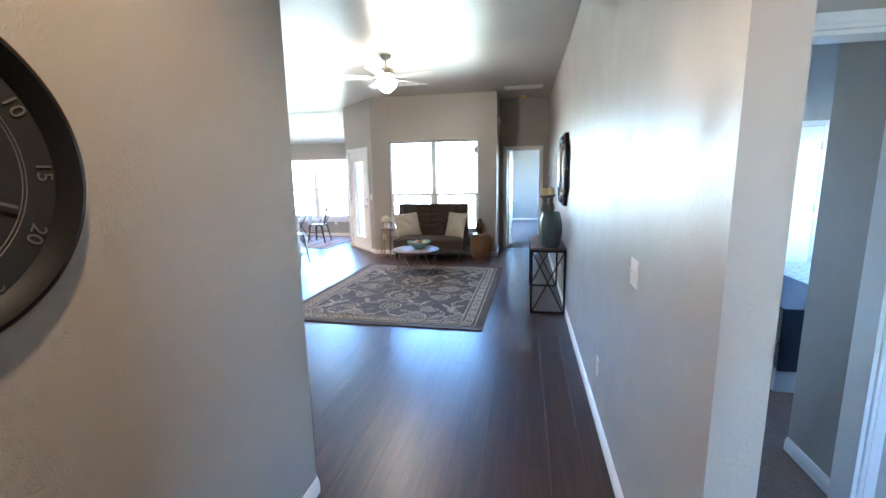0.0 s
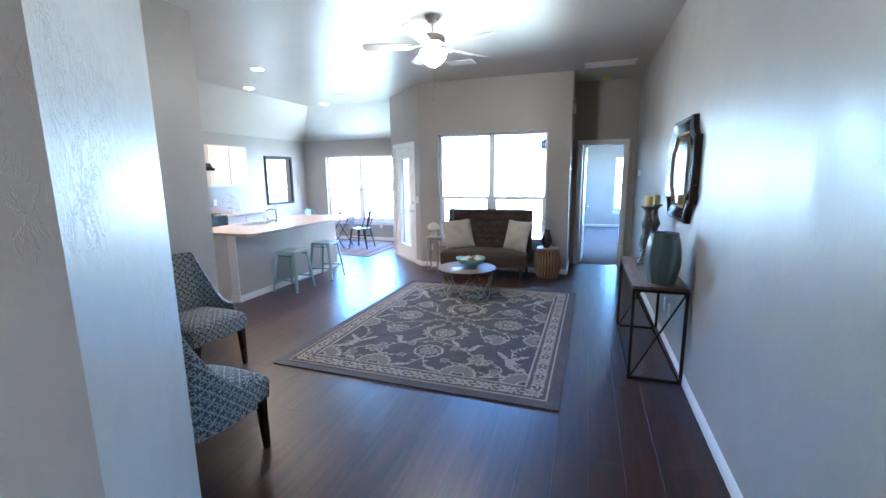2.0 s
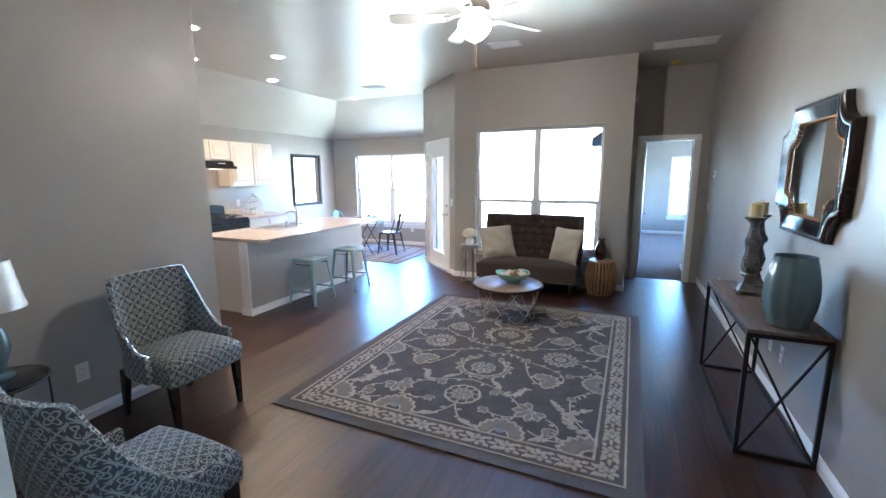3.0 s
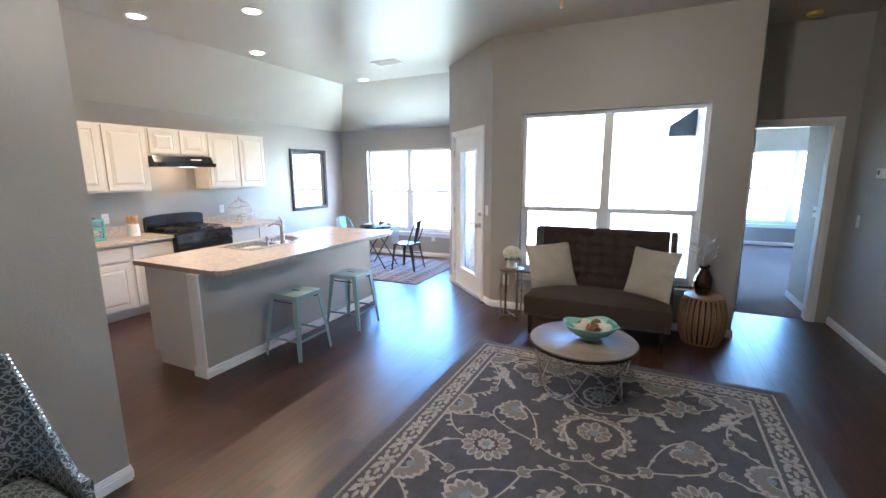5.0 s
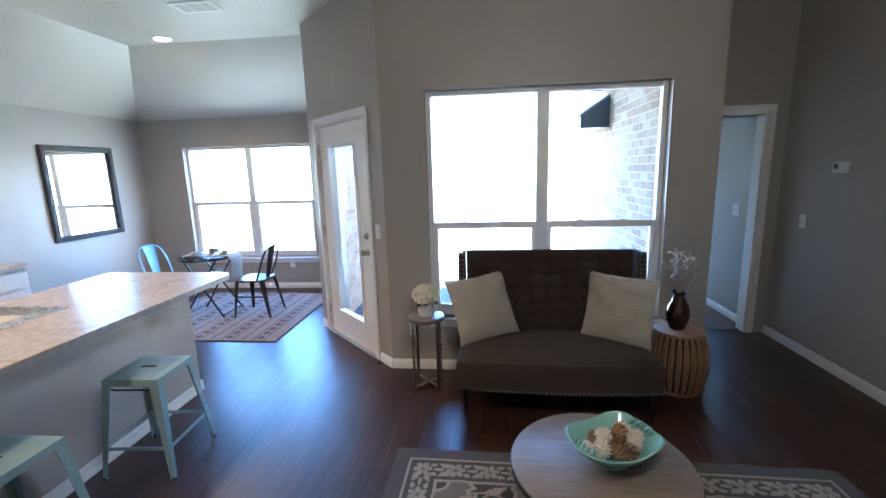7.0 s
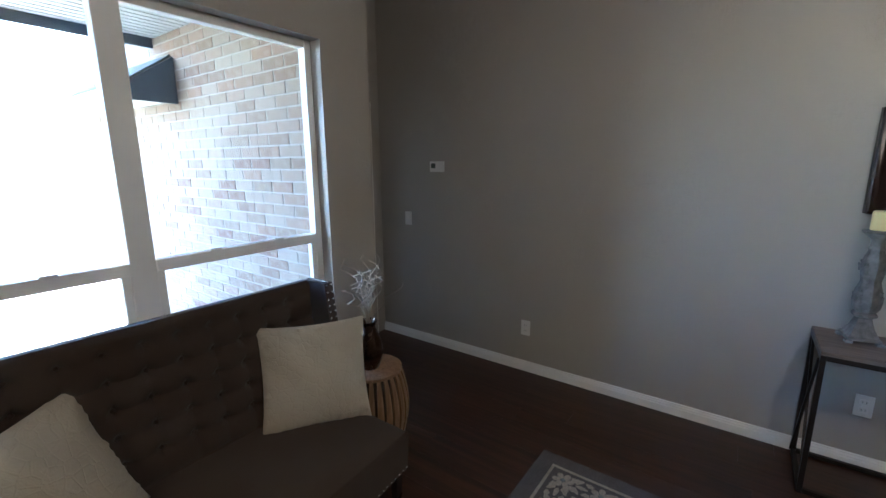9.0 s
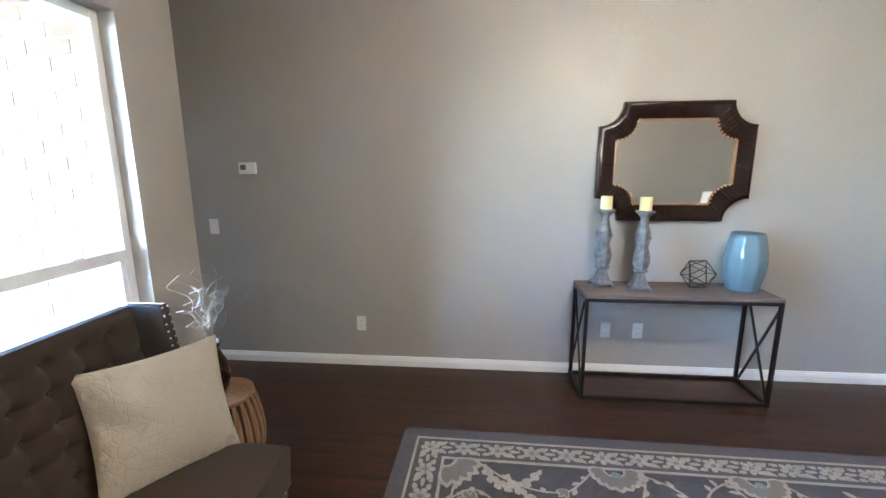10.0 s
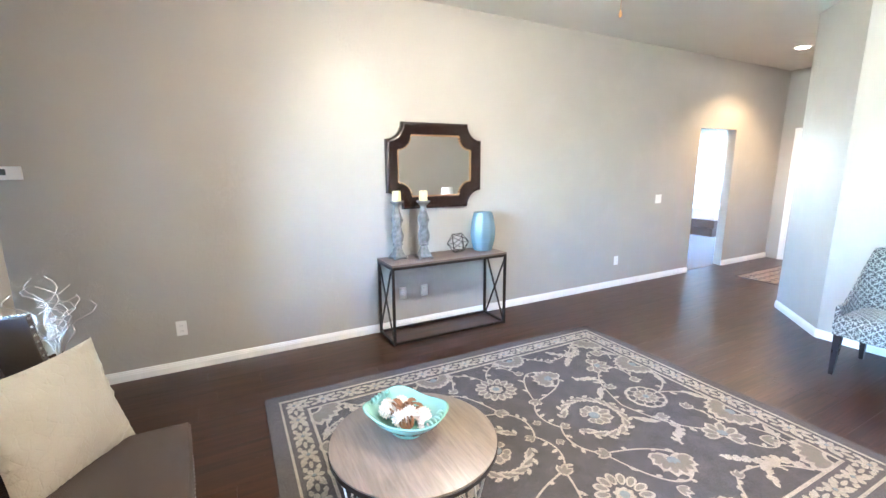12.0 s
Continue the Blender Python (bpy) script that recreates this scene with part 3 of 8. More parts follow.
def window(name, x0, x1, z0, z1, y, rail, mull, label, inward=-1, upper_glass=True):
    """A pair of single-hung vinyl units in an opening of a wall whose room face is at y."""
    top = tagged(new(name), label, "window", kind="structure")
    top.location = ((x0 + x1) / 2, y, z0)
    ox, oz = (x0 + x1) / 2, z0
    w, h = (x1 - x0), z1 - z0
    d0, d1 = 0.075, 0.125
    f = 0.038
    bm = bmesh.new()
    for a, b in ((-w / 2, -w / 2 + f), (w / 2 - f, w / 2)):
        box(bm, a, d0, 0, b, d1, h, 0.004)
    box(bm, -w / 2 + f, d0, 0, w / 2 - f, d1, f, 0.004)
    box(bm, -w / 2 + f, d0, h - f, w / 2 - f, d1, h, 0.004)
    part("window_frame", bm, VINYL, top)
    xm = mull - ox
    part("mullion", boxed(xm - 0.045, d0 - 0.004, f, xm + 0.045, d1 + 0.004, h - f, bevel=0.005), VINYL, top)
    for a, b in ((-w / 2 + f, xm - 0.045), (xm + 0.045, w / 2 - f)):
        part("meeting_rail", boxed(a, d0 - 0.008, rail - oz - 0.025, b, d1 - 0.01, rail - oz + 0.025, bevel=0.005), VINYL, top)
        bm = bmesh.new()
        s = 0.03
        for p, q in ((a, a + s), (b - s, b)):
            box(bm, p, d0 + 0.004, f, q, d1 - 0.012, rail - oz - 0.025, 0.004)
        box(bm, a + s, d0 + 0.004, f, b - s, d1 - 0.012, f + 0.045, 0.004)
        sash = part("lower_sash", bm, VINYL, top)
        g1 = part("pane", boxed(a + s, d0 + 0.016, f + 0.045, b - s, d0 + 0.02, rail - oz - 0.025), GLASS, sash)
        g2 = part("pane", boxed(a, d0 + 0.030, rail - oz + 0.025, b, d0 + 0.034, h - f), GLASS, top)
        g1.visible_shadow = g2.visible_shadow = False
        bm = bmesh.new()
        for lx in (a + (b - a) * 0.3, a + (b - a) * 0.7):
            box(bm, lx - 0.025, d0 - 0.018, rail - oz + 0.025, lx + 0.025, d0 - 0.002, rail - oz + 0.034, 0.003)
        part("sash_lock", bm, VINYL, top)
    part("window_sill", boxed(-w / 2 - 0.03, -0.035, -0.022, w / 2 + 0.03, d0, 0.0, bevel=0.005), TRIM, top, "white painted sill board")
    part("apron", boxed(-w / 2 - 0.01, -0.014, -0.075, w / 2 + 0.01, -0.0005, -0.022, bevel=0.003), TRIM, top)
    return top


window("window_living", *WIN1, BACK, 1.17, -0.985, "white vinyl double window above the sofa")
window("window_dining", *WIN2, DINING, 1.22, -4.68, "white vinyl double window in the dining corner")
window("window_suite", *WIN3, 15.0, 1.19, 2.14, "white vinyl double window of the carpeted bedroom")


def frame_at(a, b):
    """Pose with x along a wall from a to b and y into its body."""
    a, b = Vector((*a, 0)), Vector((*b, 0))
    way = (b - a).normalized()
    m = Matrix((way, Vector((way.y, -way.x, 0)), (0, 0, 1))).transposed().to_4x4()
    m.translation = a
    return m


def casing(top, s0, s1, head, w=0.06, proud=0.016):
    """Moulded casing round three sides of a doorway, in front of the wall face."""
    for x0, x1, z0, z1 in ((s0 - w, s0, 0, head), (s1, s1 + w, 0, head), (s0 - w, s1 + w, head, head + w)):
        bm = boxed(x0, -proud, z0, x1, -0.0005, z1, bevel=0.005)
        if z1 - z0 > w * 2:
            box(bm, x0 + w * 0.3, -proud - 0.004, z0, x1 - w * 0.25, -proud + 0.004, z1 - 0.001, 0.003)
        else:
            box(bm, x0 + 0.001, -proud - 0.004, z0 + w * 0.3, x1 - 0.001, -proud + 0.004, z1 - w * 0.25, 0.003)
        part("casing", bm, TRIM, top)


def jambs(top, s0, s1, head, thick):
    for x0, x1, z0, z1 in ((s0, s0 + 0.018, 0, head - 0.018), (s1 - 0.018, s1, 0, head - 0.018), (s0, s1, head - 0.018, head)):
        part("jamb", boxed(x0, -0.002, z0, x1, thick + 0.002, z1), TRIM, top)


def knob(parent, x, z, y, out=-1, deadbolt=True):
    bm = bmesh.new()
    turn = Matrix.Translation((x, y, z)) @ Matrix.Rotation(radians(90 if out < 0 else -90), 4, 'X')
    lathe(bm, [(0.032, 0.0), (0.032, 0.006), (0.012, 0.010), (0.012, 0.030), (0.024, 0.036), (0.030, 0.050), (0.024, 0.063), (0.006, 0.067)], 20, turn)
    part("door_knob", bm, NICKEL, parent, "brushed nickel knob", True)
    if deadbolt:
        bm = bmesh.new()
        lathe(bm, [(0.030, 0.0), (0.030, 0.008), (0.022, 0.014)], 20, Matrix.Translation((x, y, z + 0.14)) @ Matrix.Rotation(radians(90 if out < 0 else -90), 4, 'X'))
        box(bm, x - 0.005, y - 0.03, z + 0.125, x + 0.005, y - 0.012, z + 0.155, 0.002)
        part("deadbolt", bm, NICKEL, parent, "", True)


def hinge(parent, x, z, y):
    bm = bmesh.new()
    tube(bm, [(x, y, z - 0.045), (x, y, z + 0.045)], 0.006, 8)
    box(bm, x - 0.012, y + 0.004, z - 0.045, x + 0.012, y + 0.007, z + 0.045)
    part("hinge", bm, NICKEL, parent)


# patio door
m = frame_at(CORNER, JOG)
door = tagged(new("door_patio"), "white patio door with one tall glass pane, closed", "door", kind="structure")
door.matrix_basis = m
casing(door, 0.25, 1.17, 2.05)
jambs(door, 0.25, 1.17, 2.05, THICK)
bm = bmesh.new()
d0, d1 = 0.012, 0.056
gx0, gx1, gz0, gz1 = 0.268 + 0.17, 1.152 - 0.17, 0.24, 1.86
for a in ((0.272, 0.012, gx0, 2.028), (gx1, 0.012, 1.148, 2.028), (gx0, 0.012, gx1, gz0), (gx0, gz1, gx1, 2.028)):
    box(bm, a[0], d0, a[1], a[2], d1, a[3])
slab = part("door_slab", bm, WHITE_DOOR, door)
bm = bmesh.new()
for a in ((gx0, gz0, gx0 + 0.03, gz1), (gx1 - 0.03, gz0, gx1, gz1), (gx0 + 0.03, gz0, gx1 - 0.03, gz0 + 0.03), (gx0 + 0.03, gz1 - 0.03, gx1 - 0.03, gz1)):
    box(bm, a[0], d0 - 0.012, a[1], a[2], d1 + 0.01, a[3], 0.006)
part("glazing_bead", bm, WHITE_DOOR, door)
g = part("pane", boxed(gx0 + 0.028, 0.03, gz0 + 0.028, gx1 - 0.028, 0.036, gz1 - 0.028), GLASS, door)
g.visible_shadow = False
knob(door, 0.33, 0.93, d0)
for hz in (0.25, 1.05, 1.82):
    hinge(door, 1.158, hz, -0.004)
# dark lining over the outer part of the jambs
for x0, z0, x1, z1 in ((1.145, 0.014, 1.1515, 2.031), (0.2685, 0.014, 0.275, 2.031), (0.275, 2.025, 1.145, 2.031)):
    part("outer_stop", boxed(x0, 0.059, z0, x1, THICK + 0.02, z1), FASCIA, door, "dark slate lining inside the outer jamb")
part("threshold", boxed(0.25, -0.03, 0.0, 1.17, THICK, 0.014, bevel=0.004), NICKEL, door)

# doorway of the large bedroom, its door folded back inside
m = frame_at((RIGHT + THICK, PASSAGE_END), (PASSAGE - THICK, PASSAGE_END))
door = tagged(new("door_suite"), "white painted bedroom door, open inwards, with white casing", "door", kind="structure")
door.matrix_basis = m
s0, s1 = RIGHT + THICK - 1.03, RIGHT + THICK - 0.36
casing(door, s0, s1, 2.02)
jambs(door, s0, s1, 2.02, 0.12)
slab = part("door_slab", boxed(0, 0, 0.012, 0.66, 0.035, 1.99, bevel=0.002), WHITE_DOOR, door, at=pose(s1 - 0.025, 0.125, 0, 0, 0, 93))
knob(slab, 0.60, 0.93, 0.0, deadbolt=False)
knob(slab, 0.60, 0.93, 0.035, 1, deadbolt=False)

# front door at the end of the hall
m = frame_at((HALL, -0.45), (RIGHT + THICK, -0.45))
door = tagged(new("door_front"), "white panelled front door, closed", "door", kind="structure")
door.matrix_basis = m
casing(door, 0.28, 1.20, 2.05)
jambs(door, 0.28, 1.20, 2.05, THICK)
bm = boxed(0.30, 0.012, 0.012, 1.18, 0.052, 2.03, bevel=0.002)
for px in (0.40, 0.79):
    for pz, ph in ((0.25, 0.62), (1.0, 0.85)):
        box(bm, px, 0.004, pz, px + 0.29, 0.02, pz + ph, 0.008)
part("door_slab", bm, WHITE_DOOR, door)
knob(door, 1.12, 0.93, 0.012)

# doorway from the vestibule into the bedroom
door = tagged(new("door_bedroom"), "white door casing between vestibule and bedroom", "doorway", kind="structure")
door.matrix_basis = frame_at((2.5, 2.57), (EASTIN, 2.57))
casing(door, 0.34, 1.10, 2.03)
jambs(door, 0.34, 1.10, 2.03, 0.12)

# ---- outside ----
bm = bmesh.new()
n_g = 24
rings = [[bm.verts.new((-1 + r * math.cos(2 * math.pi * i / n_g), 8 + r * math.sin(2 * math.pi * i / n_g), -0.16)) for i in range(n_g)] for r in (12, 60, 900)]
bm.faces.new(rings[0])
for a, b in zip(rings, rings[1:]):
    for i in range(n_g):
        bm.faces.new((a[i], b[i], b[(i + 1) % n_g], a[(i + 1) % n_g]))
structure("ground", bm, LAWN, "dry brown and green lawn", "ground")
structure("patio_slab", boxed(-3.2, BACK + THICK, -0.16, 0.0, 11.0, -0.06, bevel=0.01), MORTAR, "pale concrete patio slab", "patio")
bm = bmesh.new()
box(bm, -6.9, -4.2, 3.14, 6.0, BACK + THICK, 3.3)
box(bm, -6.9, BACK + THICK, 3.14, -2.7, DINING + 0.5, 3.3)
box(bm, 0.1, BACK + THICK, 3.14, 6.0, 15.6, 3.3)
structure("roof", bm, ROOFING, "grey shingled roof above the rooms", "roof")


# ---- living room ----
def sofa(at):
    top = thing("sofa", at, "dark taupe linen settee with a tufted winged back and silver nailheads", "sofa")
    # seat with a bowed front and a crowned top
    bm = bmesh.new()
    nx, ny = 28, 14
    rows_ = []
    for j in range(ny + 1):
        v = j / ny
        row = []
        for i in range(nx + 1):
            u = -1 + 2 * i / nx
            y = -0.40 - 0.035 * (1 - u * u) + v * 0.56
            edge = min(1.0, min(1 - abs(u), v * 0.55) / 0.07)
            z = 0.408 - 0.022 * (1 - edge) ** 2 + 0.016 * (1 - u * u) * math.sin(math.pi * min(1, v + 0.1)) + 0.003 * noise.noise((u * 4, v * 5, 1))
            row.append(bm.verts.new((u * 0.635, y, z)))
        rows_.append(row)
    for a, b in zip(rows_, rows_[1:]):
        for i in range(nx):
            bm.faces.new((a[i], a[i + 1], b[i + 1], b[i]))
    rim = rows_[0] + [r[-1] for r in rows_[1:]] + rows_[-1][-2::-1] + [r[0] for r in rows_[-2:0:-1]]
    low1 = [bm.verts.new((v.co.x * 1.012, v.co.y - 0.01 * (v.co.y < -0.3), 0.365)) for v in rim]
    low2 = [bm.verts.new((v.co.x * 1.006, v.co.y, 0.195)) for v in rim]
    for a, b in ((rim, low1), (low1, low2)):
        for i in range(len(rim)):
            j = (i + 1) % len(rim)
            bm.faces.new((a[i], a[j], b[j], b[i]))
    bm.faces.new(low2)
    seat = part("seat", bm, SOFA_CLOTH, top, smooth=True)
    # tufted back
    bm = bmesh.new()
    cols, rws = 10, 5
    nx, nz = 120, 66
    front, rear = [], []
    for j in range(nz + 1):
        v = j / nz
        z = 0.38 + v * 0.62
        fr, re = [], []
        for i in range(nx + 1):
            u = i / nx
            x = -0.60 + u * 1.20
            # a square grid of buttons below a plain top band
            r_ = v * 6.1 - 0.35
            inside = min(1.0, max(0.0, (rws + 0.15 - r_) / 0.35))
            ridge = abs(math.sin(math.pi * u * cols)) ** 0.55 * 0.35 + abs(math.sin(math.pi * r_)) ** 0.5 * 0.65
            puff = ridge * inside + (1 - inside) * 0.85
            button = 0.0
            bu, bv = round(u * cols) / cols, round(r_)
            if 0 < bu < 1 and 1 <= bv <= rws:
                d2 = ((u - bu) * 1.2) ** 2 + ((r_ - bv) * 0.1016) ** 2
                button = 0.028 * math.exp(-d2 / 0.0004)
            y = 0.130 + v * 0.075 - 0.020 * puff + button - 0.003 * math.sin(9 * u + 4 * v)
            if v > 0.96:
                y += (v - 0.96) / 0.04 * 0.015
            fr.append(bm.verts.new((x, y, z)))
            re.append((x, 0.22 + v * 0.015, z))
        front.append(fr)
        rear.append(re)
    for a, b in zip(front, front[1:]):
        for i in range(nx):
            bm.faces.new((a[i], a[i + 1], b[i + 1], b[i]))
    back = [[bm.verts.new(rear[j][i]) for i in (0, nx)] for j in (0, nz)]
    bm.faces.new((back[0][0], back[1][0], back[1][1], back[0][1]))
    bm.faces.new(front[-1] + [back[1][1], back[1][0]])
    bm.faces.new(front[0][::-1] + [back[0][0], back[0][1]])
    bm.faces.new([r[0] for r in front][::-1] + [back[0][0], back[1][0]][::1])
    bm.faces.new([r[-1] for r in front] + [back[1][1], back[0][1]])
    backrest = part("backrest", bm, SOFA_CLOTH, top, smooth=True)
    bm = bmesh.new()
    for r in range(1, rws + 1):
        for c in range(1, cols):
            v = (r + 0.35) / 6.1
            bmesh.ops.create_uvsphere(bm, u_segments=8, v_segments=6, radius=0.009, matrix=Matrix.Translation((-0.60 + 1.2 * c / cols, 0.146 + v * 0.075, 0.38 + v * 0.62)))
    tagged(part("tufting", bm, SOFA_CLOTH, backrest, "cloth-covered tufting buttons", True), kind="stuff")
    for s in (-1, 1):
        bm = bmesh.new()
        side = [(0.235, 0.21), (0.24, 0.998), (0.075, 1.003), (0.065, 0.92), (0.02, 0.62), (-0.04, 0.45), (-0.08, 0.37), (-0.08, 0.21)]
        m = Matrix(((0, 0, 1, s * 0.605), (1, 0, 0, 0), (0, 1, 0, 0), (0, 0, 0, 1)))
        vs = prism(bm, side, 0.0, s * 0.052, m)
        bmesh.ops.bevel(bm, geom=[e for e in bm.edges], offset=0.008, segments=2, affect='EDGES', profile=0.6)
        wing = part("wing", bm, SOFA_CLOTH, top, smooth=True)
        bm = bmesh.new()
        pts = [(0.075, 0.99), (0.065, 0.92), (0.02, 0.62), (-0.04, 0.45)]
        for (y0, z0), (y1, z1) in zip(pts, pts[1:]):
            n = max(1, int(math.hypot(y1 - y0, z1 - z0) / 0.028))
            for i in range(n):
                f = i / n
                for off in (0.012, 0.040):
                    bmesh.ops.create_uvsphere(bm, u_segments=8, v_segments=5, radius=0.0062, matrix=Matrix.Translation((s * (0.605 + off), y0 + (y1 - y0) * f - 0.001, z0 + (z1 - z0) * f)))
        for i in range(10):
            bmesh.ops.create_uvsphere(bm, u_segments=8, v_segments=5, radius=0.0062, matrix=Matrix.Translation((s * 0.631, 0.085 + i * 0.016, 1.003)))
        tagged(part("wing_nailheads", bm, CHROME, wing, "silver nailheads along the wing", True), kind="stuff")
    bm = bmesh.new()
    for i in range(46):
        u = -1 + 2 * i / 45
        bmesh.ops.create_uvsphere(bm, u_segments=8, v_segments=5, radius=0.0062, matrix=Matrix.Translation((u * 0.63, -0.402 - 0.035 * (1 - u * u), 0.207)))
    tagged(part("seat_nailheads", bm, CHROME, seat, "silver nailheads along the seat", True), kind="stuff")
    for x in (-0.58, 0.58):
        for y in (-0.385, 0.20):
            bm = bmesh.new()
            lathe(bm, [(0.017, 0.0), (0.028, 0.198)], 4, Matrix.Translation((x, y, 0)) @ Matrix.Rotation(radians(45), 4, 'Z'))
            part("leg", bm, DARK_LEG, top, "tapered black wooden leg")
    return top


sofa(pose(-0.961, 8.362, 0, 0, 0, -0.8))


def pillow(at, label):
    bm = bmesh.new()
    n = 44
    half = 0.240
    sides = []
    for s in (1, -1):
        grid = []
        for j in range(n + 1):
            row = []
            for i in range(n + 1):
                u, v = -1 + 2 * i / n, -1 + 2 * j / n
                x = u * half * (1 - 0.07 * (1 - v * v))
                z = v * half * (1 - 0.07 * (1 - u * u))
                h = ((1 - abs(u) ** 2.2) * (1 - abs(v) ** 2.2)) ** 0.55
                lean = at.translation.x
                # short gathers along the seam, fading inwards
                rim = max(0.0, 1 - (1 - max(abs(u), abs(v))) * 4.5)
                gather = noise.noise((u * 9 + lean, v * 9, s)) * rim
                crease = 0.020 * gather + 0.012 * noise.noise((u * 1.8 + lean, v * 2.4, s * 3.0)) - 0.010 * max(0.0, noise.noise((u * 3.1 - v * 2.0, v * 4.4 + lean, 2.0)) - 0.25) * (1 - h)
                row.append((x, s * ((0.068 if s < 0 else 0.034) * h + crease * min(1, h * 4)), z))
            grid.append(row)
        sides.append(grid)
    verts = [[[None] * (n + 1) for _ in range(n + 1)] for _ in range(2)]
    for k in range(2):
        for j in range(n + 1):
            for i in range(n + 1):
                if k == 1 and (i in (0, n) or j in (0, n)):
                    verts[1][j][i] = verts[0][j][i]
                else:
                    verts[k][j][i] = bm.verts.new(sides[k][j][i])
    for k in range(2):
        for j in range(n):
            for i in range(n):
                bm.faces.new((verts[k][j][i], verts[k][j][i + 1], verts[k][j + 1][i + 1], verts[k][j + 1][i]))
    ob = new("pillow", mesh_of("pillow", bm, PILLOW_CLOTH, True))
    ob.matrix_basis = at
    return tagged(ob, label, "pillow", "pillows on the sofa")


pillow(pose(-1.44, 8.385, 0.618, -25, -4, 29), "plump cream satin cushion leaning on the sofa back")
pillow(pose(-0.502, 8.345, 0.622, -17, 0, -35), "creased cream satin cushion leaning beside the wing")


# -- rug --
stack = [0]


def lifted(z):
    """Each motif lies a hair above the last, so that none share a plane."""
    stack[0] += 1
    return z + (stack[0] % 61) * 0.000025


def flower(bm, cx, cy, r, petals, z, turn=0.0, slim=0.36, inner=0.22):
    for i in range(petals):
        a = turn + 2 * math.pi * i / petals
        c, s = math.cos(a), math.sin(a)
        w = slim * r * 2.6 / petals * 1.9
        pts = []
        for f, g in ((inner, 0.10), (0.42, 0.62), (0.62, 1.0), (0.8, 0.75), (0.88, 0.95), (1.0, 0.0), (0.88, -0.95), (0.8, -0.75), (0.62, -1.0), (0.42, -0.62), (inner, -0.10)):
            px, py = f * r, g * w / 2
            pts.append((cx + px * c - py * s, cy + px * s + py * c))
        zz = lifted(z)
        prism(bm, pts, zz - 0.002, zz)


def leaf(bm, x, y, a, length, width, z, bend=0.4):
    pts, back = [], []
    n = 7
    for i in range(n + 1):
        f = i / n
        t = a + bend * f
        px = x + length * (math.cos(a) * f + (math.cos(t) - math.cos(a)) * f * 0.5)
        py = y + length * (math.sin(a) * f + (math.sin(t) - math.sin(a)) * f * 0.5)
        w = width * math.sin(math.pi * min(1, f * 0.96 + 0.02)) * (1 + 0.22 * math.sin(f * 19))
        nx_, ny_ = -math.sin(t), math.cos(t)
        pts.append((px + nx_ * w / 2, py + ny_ * w / 2))
        back.append((px - nx_ * w / 2, py - ny_ * w / 2))
    z = lifted(z)
    prism(bm, pts + back[::-1], z - 0.002, z)


def vine(bm, p, width, z, n=16):
    """A strip along a cubic curve through four points."""
    p = [Vector(q) for q in p]
    z = lifted(z) - 0.0006
    line = []
    for i in range(n + 1):
        t = i / n
        line.append(p[0] * (1 - t) ** 3 + p[1] * 3 * t * (1 - t) ** 2 + p[2] * 3 * t * t * (1 - t) + p[3] * t ** 3)
    left, right = [], []
    for i, q in enumerate(line):
        d = (line[min(i + 1, n)] - line[max(i - 1, 0)]).normalized()
        k = Vector((-d.y, d.x)) * width / 2
        left.append(bm.verts.new((*(q + k), z)))
        right.append(bm.verts.new((*(q - k), z)))
    for i in range(n):
        bm.faces.new((left[i], left[i + 1], right[i + 1], right[i]))


RUG = (-1.955, 4.655, 0.372, 7.600)


def petal(bm, cx, cy, a, r0, r1, width, z, tip=0.35):
    """One rounded petal pointing along a, from r0 to r1."""
    pts = []
    shape = ((0.0, 0.35), (0.25, 0.78), (0.5, 1.0), (0.75, 0.92), (0.92, tip), (1.0, 0.0))
    for f, g in shape:
        pts.append((r0 + (r1 - r0) * f, g * width / 2))
    for f, g in shape[-2::-1]:
        pts.append((r0 + (r1 - r0) * f, -g * width / 2))
    c, s_ = math.cos(a), math.sin(a)
    z = lifted(z)
    prism(bm, [(cx + x * c - y * s_, cy + x * s_ + y * c) for x, y in pts], z - 0.002, z)


def disc(bm, cx, cy, r, z, n=12):
    z = lifted(z)
    prism(bm, [(cx + r * math.cos(2 * math.pi * i / n), cy + r * math.sin(2 * math.pi * i / n)) for i in range(n)], z - 0.002, z)


